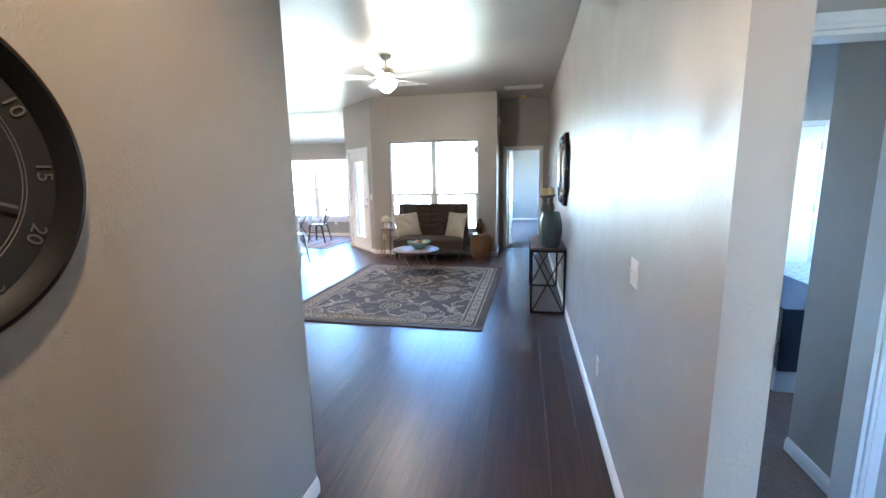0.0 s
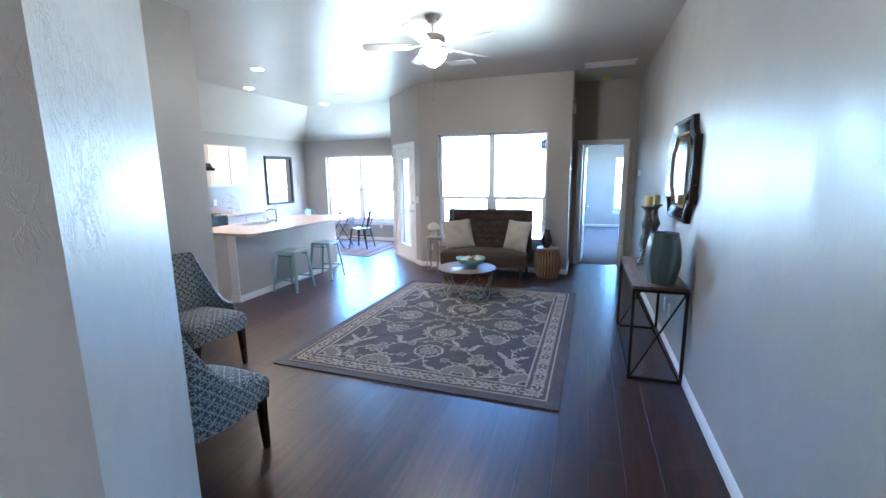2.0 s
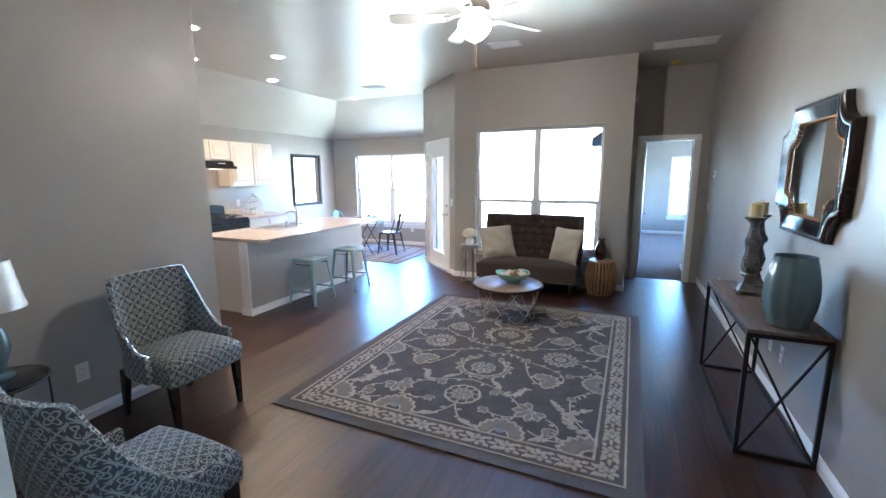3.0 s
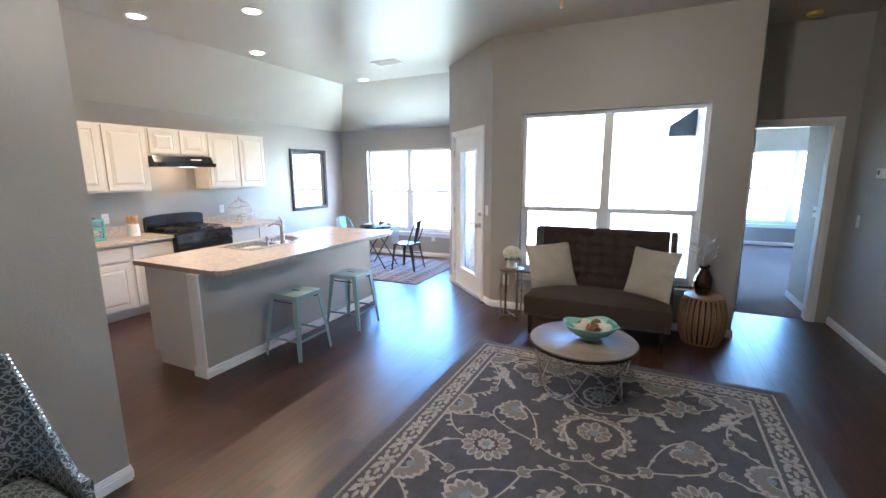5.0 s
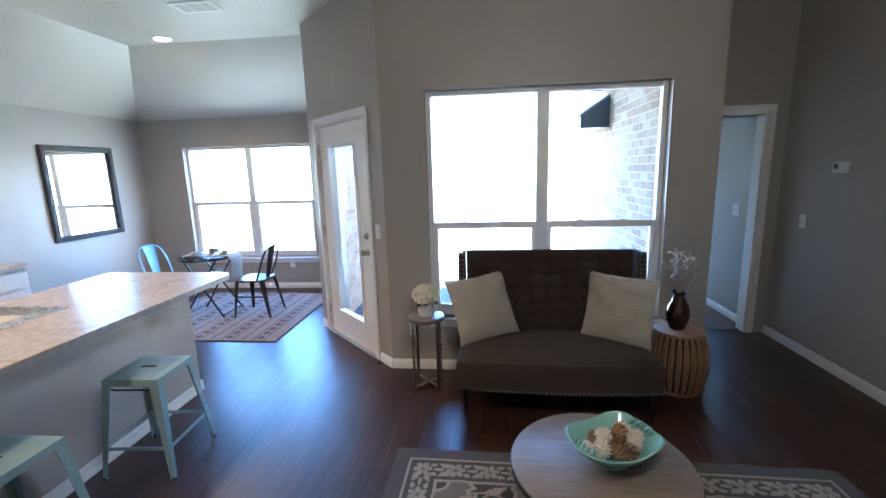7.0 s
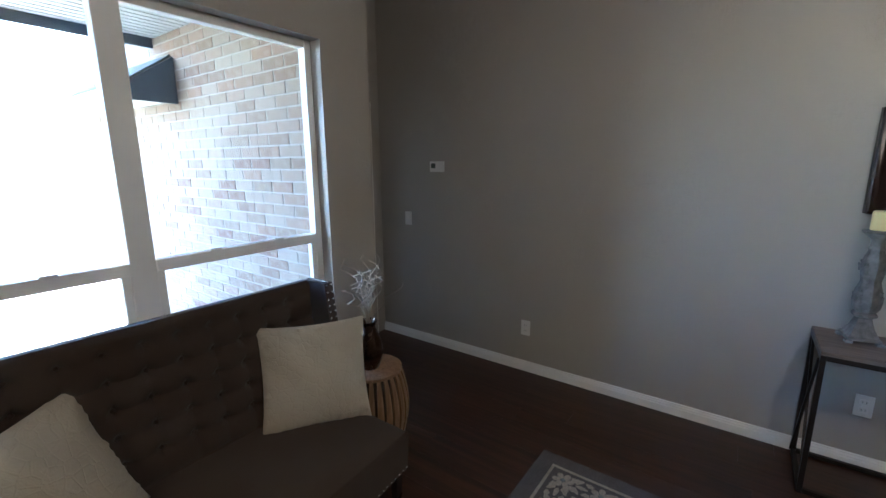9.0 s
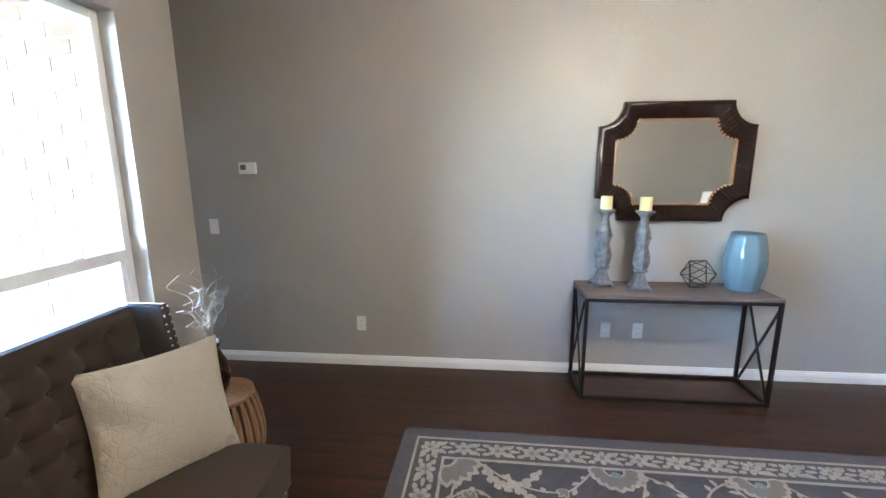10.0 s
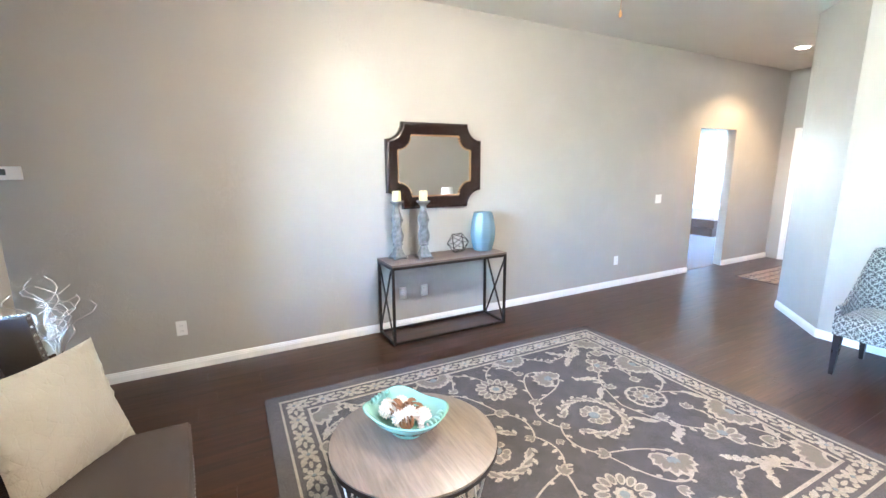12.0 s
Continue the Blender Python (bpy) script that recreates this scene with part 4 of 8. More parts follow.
def living_rug():
    x0, y0, x1, y1 = RUG
    cx, cy, hx, hy = (x0 + x1) / 2, (y0 + y1) / 2, (x1 - x0) / 2, (y1 - y0) / 2
    top = thing("area_rug", pose(cx, cy, 0, 0, 0, -1.0), "slate grey floral area rug with cream vines and a bordered edge", "rug")
    bm = bmesh.new()
    q = 0.006
    prism(bm, [(hx, -hy + q), (hx, hy - q), (hx - q, hy), (-hx + q, hy), (-hx, hy - q), (-hx, -hy + q), (-hx + q, -hy), (hx - q, -hy)], 0.0005, 0.010)
    part("edge_band", bm, RUG_EDGE, top, "plain slate grey edge band")
    e1, e2 = 0.085, 0.262
    part("field", boxed(-hx + e2, -hy + e2, 0.009, hx - e2, hy - e2, 0.0115), RUG_GREY, top)
    Z = 0.0135
    for e, w in ((e1, 0.013), (e2 - 0.018, 0.016)):
        bm = bmesh.new()
        a, b = hx - e, hy - e
        for k in ((-a, -b, a, -b + w), (-a, b - w, a, b), (-a, -b + w, -a + w, b - w), (a - w, -b + w, a, b - w)):
            box(bm, k[0], k[1], 0.009, k[2], k[3], Z)
        part("guard_stripe", bm, RUG_CREAM, top, "cream guard stripe")
    rr = random.Random(11)
    bm, blue, shade, ground_tone = bmesh.new(), bmesh.new(), bmesh.new(), bmesh.new()
    mid = (e1 + 0.013 + e2 - 0.018) / 2

    def border(px, py, along, odd):
        """Rounded rosettes and paired curling leaves, turn about."""
        ax, ay = math.cos(along), math.sin(along)
        if odd:
            for k in range(6):
                petal(bm, px, py, along + 0.3 * (px + py) + k * math.pi / 3, 0.012, 0.054, 0.030, Z, 0.45)
            disc(blue, px, py, 0.010, Z + 0.002, 8)
        else:
            for s_ in (-1, 1):
                leaf(bm, px - ay * s_ * 0.050, py + ax * s_ * 0.050, along - s_ * 0.9, 0.085, 0.034, Z, s_ * 1.5)
                leaf(bm, px - ay * s_ * 0.044 - ax * 0.01, py + ax * s_ * 0.044 - ay * 0.01, along + math.pi + s_ * 0.7, 0.050, 0.026, Z, -s_ * 1.2)
            petal(bm, px, py, along, -0.030, 0.030, 0.022, Z)
    for side in (-1, 1):
        n = 23
        for i in range(n):
            border(-hx + mid + (2 * hx - 2 * mid) * i / (n - 1), side * (hy - mid), 0.0, i % 2 == 0)
        n = 29
        for i in range(1, n - 1):
            border(side * (hx - mid), -hy + mid + (2 * hy - 2 * mid) * i / (n - 1), math.pi / 2, i % 2 == 0)
    tagged(part("border_pattern", bm, RUG_CREAM, top, "cream rosettes and curling leaves of the border"), kind="stuff")
    bm = bmesh.new()
    fx, fy = hx - e2, hy - e2

    def fill(x, y, a, r0, r1, w, tip=0.35):
        """A cream petal with a warm grey heart."""
        petal(bm, x, y, a, r0, r1, w, Z, tip)
        petal(shade, x, y, a, r0 + 0.12 * (r1 - r0), r0 + 0.80 * (r1 - r0), w * 0.56, Z + 0.0022, 0.5)

    def wreath(x, y, r, n):
        """An open ring of petals round a dark heart."""
        for k in range(n):
            a = 2 * math.pi * (k + 0.5) / n
            fill(x, y, a, r * 0.46, r, r * 4.6 / n, 0.5)
        for k in range(8):
            petal(bm, x, y, 2 * math.pi * k / 8, r * 0.10, r * 0.36, r * 0.20, Z)
        disc(blue, x, y, r * 0.16, Z + 0.002)

    def cartouche(x, y, r):
        """A rosette inside a scalloped outline."""
        for k in range(10):
            a = 2 * math.pi * k / 10
            petal(bm, x, y, a, r * 0.55, r, r * 0.60, Z, 0.75)
            petal(ground_tone, x, y, a, r * 0.58, r * 0.86, r * 0.40, Z + 0.0016, 0.75)
        for k in range(8):
            fill(x, y, 2 * math.pi * k / 8 + 0.2, r * 0.12, r * 0.62, r * 0.34)
        disc(blue, x, y, r * 0.15, Z + 0.003)

    def lotus(x, y, r, way, wide=1.25, n=7):
        """A fan of pointed petals opening along way, on a small calyx."""
        for k in range(n):
            f = -1 + 2 * k / (n - 1)
            fill(x, y, way + f * wide, r * 0.16, r * (1.0 - 0.25 * abs(f)), r * 0.40, 0.25)
        for s_ in (-1, 1):
            leaf(bm, x, y, way + s_ * 2.0, r * 0.75, r * 0.26, Z, -s_ * 1.3)
        for k in range(3):
            petal(blue, x, y, way + (k - 1) * 0.5, r * 0.05, r * 0.38, r * 0.16, Z + 0.003)

    def bud(x, y, r, way):
        for f in (-0.55, 0.0, 0.55):
            fill(x - r * 0.5 * math.cos(way), y - r * 0.5 * math.sin(way), way + f, 0.0, r * (1.25 - 0.35 * abs(f)), r * 0.5, 0.2)

    def acanthus(p, width, n=7):
        """A long leaf along a curve with curling lobes on its outer side."""
        vine(bm, p, width * 0.30, Z)
        p = [Vector(k) for k in p]
        for i in range(n):
            t = (i + 0.6) / n
            at = p[0] * (1 - t) ** 3 + p[1] * 3 * t * (1 - t) ** 2 + p[2] * 3 * t * t * (1 - t) + p[3] * t ** 3
            d = (p[1] - p[0]) * (1 - t) ** 2 + (p[2] - p[1]) * 2 * t * (1 - t) + (p[3] - p[2]) * t * t
            a = math.atan2(d.y, d.x)
            size = width * (1.25 - 0.7 * abs(t - 0.45))
            for s_ in (-1, 1):
                leaf(bm, at.x, at.y, a + s_ * 0.75, size * (1.0 if s_ > 0 else 0.75), size * 0.42, Z, -s_ * 0.9)
        petal(bm, p[3].x, p[3].y, math.atan2(p[3].y - p[2].y, p[3].x - p[2].x), -0.01, width * 0.9, width * 0.4, Z)

    # the design is mirrored across both axes
    for sx in (-1, 1):
        wreath(sx * 0.55, 0.0, 0.150, 14)
        for sy in (-1, 1):
            def m(x, y):
                return (sx * x, sy * y)

            def turned(a):
                c, s_ = sx * math.cos(a), sy * math.sin(a)
                return math.atan2(s_, c)
            lotus(*m(0.47, 0.44), 0.165, turned(-0.5), 1.5, 8)
            bud(*m(0.29, 0.14), 0.075, turned(-2.4))
            lotus(*m(0.50, 0.88), 0.150, turned(2.3), 1.9, 7)
            bud(*m(0.205, 0.74), 0.070, turned(1.0))
            bud(*m(0.20, 0.985), 0.070, turned(2.2))
            bud(*m(0.66, 0.28), 0.062, turned(0.5))
            bud(*m(0.64, 1.07), 0.085, turned(0.6))
            bud(*m(0.72, 0.62), 0.055, turned(2.4))
            # half blossoms growing out of the border
            for k in range(9):
                f = -1 + 2 * k / 8
                fill(*m(0.37, fy), turned(-math.pi / 2 + f * 1.42), 0.05, 0.19 - 0.03 * abs(f), 0.085, 0.3)
                fill(*m(fx, 0.34), turned(math.pi + f * 1.42), 0.045, 0.155 - 0.02 * abs(f), 0.072, 0.45)
            disc(blue, *m(0.37, fy - 0.045), 0.03, Z + 0.002)
            disc(blue, *m(fx - 0.04, 0.34), 0.025, Z + 0.002)
            for k in range(5):
                fill(*m(fx, fy), turned(math.pi + math.pi / 2 * (k + 0.5) / 5), 0.05, 0.21, 0.085, 0.3)
            for s_ in (-1, 1):
                leaf(bm, *m(0.37 + s_ * 0.17, fy - 0.01), turned(-math.pi / 2 + s_ * 0.9), 0.14, 0.045, Z, 0.6 * sx * sy * s_)
            # long curling leaves in the corners and beside the lotus
            acanthus([m(*k) for k in ((0.88, 1.00), (0.74, 0.98), (0.66, 0.86), (0.82, 0.74))], 0.066, 7)
            acanthus([m(*k) for k in ((0.82, 0.88), (0.70, 0.86), (0.66, 0.76), (0.62, 0.72))], 0.055, 5)
            acanthus([m(*k) for k in ((0.44, 0.60), (0.34, 0.60), (0.40, 0.72), (0.30, 0.74))], 0.055, 5)
            # leaf ring round each medallion
            for k in range(7):
                a = -1.25 + k * 0.42
                leaf(bm, sx * 0.20 * math.cos(a), sy * (0.37 + 0.19 * math.sin(a)), turned(a + 1.75), 0.12, 0.050, Z, 0.7 * sx * sy)
                leaf(bm, sx * 0.20 * math.cos(a), sy * (0.37 + 0.19 * math.sin(a)), turned(a + 0.7), 0.060, 0.026, Z, 0.5 * sx * sy)
                leaf(shade, sx * 0.205 * math.cos(a), sy * (0.37 + 0.195 * math.sin(a)), turned(a + 1.75), 0.085, 0.022, Z + 0.0022, 0.7 * sx * sy)
            leaf(bm, *m(0.12, 0.57), turned(0.55), 0.17, 0.045, Z, 0.5 * sx * sy)
            for v in (((0.0, 0.10), (0.12, 0.02), (0.22, 0.06), (0.29, 0.14)), ((0.29, 0.14), (0.52, 0.20), (0.70, 0.30), (0.60, 0.44)), ((0.60, 0.44), (0.50, 0.58), (0.36, 0.48), (0.29, 0.14)),
                      ((0.66, 0.28), (0.80, 0.22), (0.85, 0.18), (0.89, 0.24)), ((0.0, 0.62), (0.14, 0.66), (0.30, 0.70), (0.40, 0.84)), ((0.60, 0.94), (0.74, 1.00), (0.72, 1.12), (0.56, 1.19)),
                      ((0.0, 0.98), (0.04, 1.12), (0.12, 1.18), (0.22, 1.20)), ((0.20, 0.98), (0.30, 1.04), (0.42, 1.02), (0.46, 0.94)), ((0.88, 0.45), (0.80, 0.52), (0.74, 0.56), (0.72, 0.62)),
                      ((0.72, 0.62), (0.70, 0.76), (0.76, 0.90), (0.88, 1.00)), ((0.70, 0.02), (0.80, 0.06), (0.84, 0.12), (0.89, 0.24)), ((0.52, 1.10), (0.66, 1.20), (0.80, 1.14), (0.89, 1.02))):
                vine(bm, [m(*k) for k in v], 0.0115, Z)
                for t in (0.2, 0.42, 0.62, 0.85):
                    w0, w1, w2, w3 = (1 - t) ** 3, 3 * t * (1 - t) ** 2, 3 * t * t * (1 - t), t ** 3
                    x = v[0][0] * w0 + v[1][0] * w1 + v[2][0] * w2 + v[3][0] * w3
                    y = v[0][1] * w0 + v[1][1] * w1 + v[2][1] * w2 + v[3][1] * w3
                    flip = 1 if rr.random() < 0.5 else -1
                    leaf(bm, *m(x, y), turned(math.atan2(v[3][1] - v[0][1], v[3][0] - v[0][0]) + flip * 0.8), 0.034 + 0.030 * rr.random(), 0.022, Z, -flip * 0.8)
    for sy in (-1, 1):
        cartouche(0.0, sy * 0.85, 0.135)
        for k in range(9):
            fill(0, sy * 0.37, sy * (math.pi / 2 + (k - 4) * 0.62), 0.035, 0.135 - 0.012 * abs(k - 4), 0.062, 0.25)
        disc(blue, 0, sy * 0.37, 0.032, Z + 0.003)
        bud(0, sy * 0.13, 0.055, sy * math.pi / 2)
    for sx in (-1, 1):
        bud(sx * 0.10, 0, 0.045, 0 if sx > 0 else math.pi)
    tagged(part("field_pattern", bm, RUG_CREAM, top, "cream blossoms, leaves and vines"), kind="stuff")
    tagged(part("motif_shading", shade, RUG_MID, top, "warm grey petal fillings"), kind="stuff")
    tagged(part("petal_gap", ground_tone, RUG_GREY, top, "slate ground showing between petals"), kind="stuff")
    tagged(part("blue_accent", blue, RUG_BLUE, top, "dull blue flower centres"), kind="stuff")


living_rug()
RUG_TOP = 0.0115


def coffee_table(at):
    top = thing("coffee_table", at, "round pale oak coffee table on looped metal wires", "coffee table")
    bm = bmesh.new()
    lathe(bm, [(0.362, 0.355), (0.368, 0.357), (0.368, 0.375), (0.364, 0.378)], 64)
    part("tabletop", bm, TABLE_WOOD, top, smooth=True)
    bm = bmesh.new()
    lathe(bm, [(0.366, 0.347), (0.372, 0.349), (0.372, 0.367), (0.3685, 0.369)], 64)
    part("edge_band", bm, DARK_METAL, top, "dark metal edge band", True)
    for k in range(6):
        bm = bmesh.new()
        pts = []
        for i in range(25):
            f = i / 24
            a = radians(k * 60 - 52 + 104 * f)
            drop = 1 - (2 * abs(f - 0.5)) ** 2.2
            r = 0.335 - 0.05 * drop
            pts.append((r * math.cos(a), r * math.sin(a), 0.347 - 0.341 * drop))
        tube(bm, pts, 0.0048, 8)
        part("wire_loop", bm, NICKEL, top, "", True)
    bm = bmesh.new()
    tube(bm, [(0.335 * math.cos(radians(a)), 0.335 * math.sin(radians(a)), 0.343) for a in range(0, 360, 8)], 0.005, 8, True)
    part("upper_ring", bm, NICKEL, top, "", True)
    return top


coffee_table(pose(-0.94, 7.055, RUG_TOP))
TABLE_Z = RUG_TOP + 0.378


def bowl(at):
    top = thing("bowl", at, "seafoam green glazed dish with coiled handles, filled with dried pods", "bowl")
    bm = bmesh.new()

    def ring(r, z, sq):
        out = []
        for i in range(40):
            a = 2 * math.pi * i / 40
            c, s = math.cos(a), math.sin(a)
            k = (abs(c) ** sq + abs(s) ** sq) ** (-1 / sq)
            lift = 0.016 * (math.cos(4 * a + math.pi) * 0.5 + 0.5) * (z > 0.06)
            out.append(bm.verts.new((r * k * c * 1.12, r * k * s * 0.92, z + lift)))
        return out
    prof = [(0.062, 0.0, 2.0), (0.064, 0.012, 2.0), (0.060, 0.022, 2.0), (0.105, 0.045, 2.4), (0.138, 0.075, 3.0), (0.152, 0.098, 3.4), (0.145, 0.100, 3.4), (0.128, 0.078, 3.0), (0.098, 0.052, 2.4), (0.05, 0.034, 2.0)]
    rings = [ring(*p) for p in prof]
    for a, b in zip(rings, rings[1:]):
        for i in range(40):
            bm.faces.new((a[i], a[(i + 1) % 40], b[(i + 1) % 40], b[i]))
    bm.faces.new(rings[0][::-1])
    bm.faces.new(rings[-1])
    part("dish", bm, BOWL_GREEN, top, smooth=True)
    for s in (-1, 1):
        bm = bmesh.new()
        pts = []
        for i in range(60):
            f = i / 59
            y = -0.055 + 0.11 * f
            a = f * 6.28 * 5
            pts.append((s * (0.152 + 0.011 * math.cos(a) - 0.010 * (2 * f - 1) ** 2), y, 0.106 + 0.011 * math.sin(a)))
        tube(bm, pts, 0.0055, 7)
        part("coiled_handle", bm, BOWL_GREEN, top, "", True)
    return top


BOWL_AT = pose(-0.89, 7.07, TABLE_Z, 0, 0, 28) @ Matrix.Scale(1.07, 4)
bowl(BOWL_AT)


def pod(at, r, pale, kind):
    bm = bmesh.new()
    rr = random.Random(int(r * 9000) + kind)
    if kind == 0:  # a shaggy dried flower head
        bmesh.ops.create_icosphere(bm, subdivisions=2, radius=r * 0.72)
        for i in range(70):
            z = 1 - 2 * (i + 0.5) / 70
            a = i * 2.39996
            d = Vector((math.sqrt(1 - z * z) * math.cos(a), math.sqrt(1 - z * z) * math.sin(a), z))
            q = d.to_track_quat('Z', 'Y').to_matrix().to_4x4()
            tip = bm.verts.new(d * r * 1.02)
            w = r * 0.16
            vs = [bm.verts.new(d * r * 0.66 + q.to_3x3() @ Vector(p)) for p in ((w, 0, 0), (0, w, 0), (-w, 0, 0), (0, -w, 0))]
            for j in range(4):
                bm.faces.new((vs[j], vs[(j + 1) % 4], tip))
    else:  # curled bark petals
        for i in range(11):
            a = i * 2.4
            pts = []
            for j in range(5):
                f = j / 4
                rad = r * (0.25 + 0.7 * math.sin(f * 2.2))
                pts.append((rad * math.cos(a + f * 0.7), rad * math.sin(a + f * 0.7), -r * 0.6 + r * 1.3 * f))
            tube(bm, pts, r * 0.22, 5, taper=0.5)
    ob = new("dried_pod", mesh_of("dried_pod", bm, POD_PALE if pale else POD_BROWN, kind == 1))
    ob.matrix_basis = at
    return tagged(ob, "shaggy cream dried flower head in the dish" if pale else "curled brown dried pod in the dish", "dried flower", "dried pods in the dish")


rr = random.Random(5)
k = 0
for px, py, pz, pr, pale in ((-0.075, -0.02, 0.085, 0.040, 1), (-0.005, 0.045, 0.082, 0.038, 1), (0.075, 0.03, 0.088, 0.042, 1), (0.06, -0.045, 0.084, 0.036, 1), (0.0, -0.01, 0.090, 0.033, 0), (-0.05, 0.05, 0.078, 0.030, 0),
                             (0.02, -0.06, 0.075, 0.032, 0), (-0.03, -0.055, 0.075, 0.030, 0), (0.11, -0.01, 0.078, 0.032, 1), (-0.11, 0.02, 0.076, 0.030, 1), (0.035, 0.01, 0.10, 0.034, 0), (-0.035, 0.015, 0.105, 0.034, 1), (0.0, 0.0, 0.058, 0.036, 0)):
    pod(BOWL_AT @ pose(px, py, pz, rr.random() * 90, rr.random() * 90, rr.random() * 360), pr, pale, 0 if pale else 1)


def console_table(at, lx, ly, h):
    """Legs at the corners of lx by ly; the long side runs along y."""
    top = thing("console_table", at, "narrow console table with weathered wood top and dark metal cross frame", "console table")
    w = 0.022
    part("tabletop", boxed(-lx / 2, -ly / 2, h - 0.020, lx / 2, ly / 2, h, bevel=0.002), CONSOLE_WOOD, top, "weathered grey-brown wood top")
    bm = bmesh.new()
    for a in ((-lx / 2, -ly / 2, lx / 2, -ly / 2 + w), (-lx / 2, ly / 2 - w, lx / 2, ly / 2), (-lx / 2, -ly / 2 + w, -lx / 2 + w, ly / 2 - w), (lx / 2 - w, -ly / 2 + w, lx / 2, ly / 2 - w)):
        box(bm, a[0], a[1], h - 0.044, a[2], a[3], h - 0.0202, 0.002)
    part("top_frame", bm, DARK_METAL, top)
    for sx in (-1, 1):
        for sy in (-1, 1):
            x, y = sx * (lx / 2 - w / 2), sy * (ly / 2 - w / 2)
            part("leg", boxed(x - w / 2, y - w / 2, 0, x + w / 2, y + w / 2, h - 0.044, bevel=0.002), DARK_METAL, top)
    for sy in (-1, 1):
        y = sy * (ly / 2 - w / 2)
        part("end_rail", boxed(-lx / 2 + w, y - w / 2, 0.002, lx / 2 - w, y + w / 2, 0.002 + w, bevel=0.002), DARK_METAL, top)
        bm = bmesh.new()
        bar(bm, (-lx / 2 + w, y, w), (lx / 2 - w, y, h - 0.046), 0.012)
        part("cross_bar", bm, DARK_METAL, top)
        bm = bmesh.new()
        bar(bm, (lx / 2 - w, y + 0.0125 * sy, w), (-lx / 2 + w, y + 0.0125 * sy, h - 0.046), 0.012)
        part("cross_bar", bm, DARK_METAL, top)
    for sx in (-1, 1):
        x = sx * (lx / 2 - w / 2)
        part("long_rail", boxed(x - w / 2, -ly / 2 + w, 0.002, x + w / 2, ly / 2 - w, 0.002 + w, bevel=0.002), DARK_METAL, top)
    return top


console_table(pose(1.0, 5.87, 0), 0.375, 1.20, 0.73)
CONSOLE_Z = 0.73


def wall_mirror(at):
    """Local x along the wall, y out of the wall towards the room, z up."""
    top = thing("wall_mirror", at, "dark carved wooden wall mirror with scooped corners and gold beading", "mirror")

    def outline(a, b, c):
        pts = []
        for sx, sz, a0 in ((1, 1, 270), (-1, 1, 360), (-1, -1, 90), (1, -1, 180)):
            pts += [(sx * a + c * math.cos(radians(a0 - 90 * i / 8)), sz * b + c * math.sin(radians(a0 - 90 * i / 8))) for i in range(9)]
        return pts
    loops = [(0.502, 0.397, 0.155, 0.002), (0.500, 0.395, 0.155, 0.040), (0.490, 0.385, 0.157, 0.050), (0.472, 0.367, 0.155, 0.052), (0.395, 0.290, 0.135, 0.030), (0.388, 0.283, 0.133, 0.034), (0.382, 0.277, 0.131, 0.022)]
    bm = bmesh.new()
    rings = [[bm.verts.new((x, -d, z)) for x, z in outline(a, b, c)] for a, b, c, d in loops]
    for p, q in zip(rings, rings[1:]):
        for i in range(len(p)):
            j = (i + 1) % len(p)
            bm.faces.new((p[i], p[j], q[j], q[i]))
    rim = part("mirror_frame", bm, MIRROR_FRAME, top, "dark mahogany carved frame", True)
    bm = bmesh.new()
    o = outline(0.385, 0.280, 0.132)
    n = len(o)
    for i in range(n):
        (xa, za), (xb, zb) = o[i], o[(i + 1) % n]
        long = math.hypot(xb - xa, zb - za)
        m_ = max(1, int(long / 0.017))
        for k_ in range(m_):
            f = (k_ + 0.5) / m_
            bmesh.ops.create_uvsphere(bm, u_segments=6, v_segments=5, radius=0.0085, matrix=Matrix.Translation((xa + (xb - xa) * f, -0.030, za + (zb - za) * f)))
    tagged(part("beading", bm, GOLD, rim, "gold beaded rim", True), kind="stuff")
    # carved ridges on the frame
    bm = bmesh.new()
    for i in range(n):
        (xa, za), (xb, zb) = outline(0.468, 0.363, 0.154)[i], outline(0.468, 0.363, 0.154)[(i + 1) % n]
        (xc, zc), (xd, zd) = outline(0.400, 0.295, 0.137)[i], outline(0.400, 0.295, 0.137)[(i + 1) % n]
        m_ = max(1, int(math.hypot(xb - xa, zb - za) / 0.020))
        for k_ in range(m_):
            f = (k_ + 0.5) / m_
            bar(bm, (xa + (xb - xa) * f, -0.0515, za + (zb - za) * f), (xc + (xd - xc) * f, -0.0318, zc + (zd - zc) * f), 0.009, 0.009, (0, -1, 0))
    tagged(part("carving", bm, MIRROR_FRAME, rim), kind="stuff")
    bm = bmesh.new()
    bm.faces.new([bm.verts.new((x, -0.0225, z)) for x, z in outline(0.383, 0.278, 0.131)])
    part("mirror_glass", bm, MIRROR, top, "clear silvered glass")
    return top


wall_mirror(pose(RIGHT, 5.86, 1.565, 0, 0, -90))


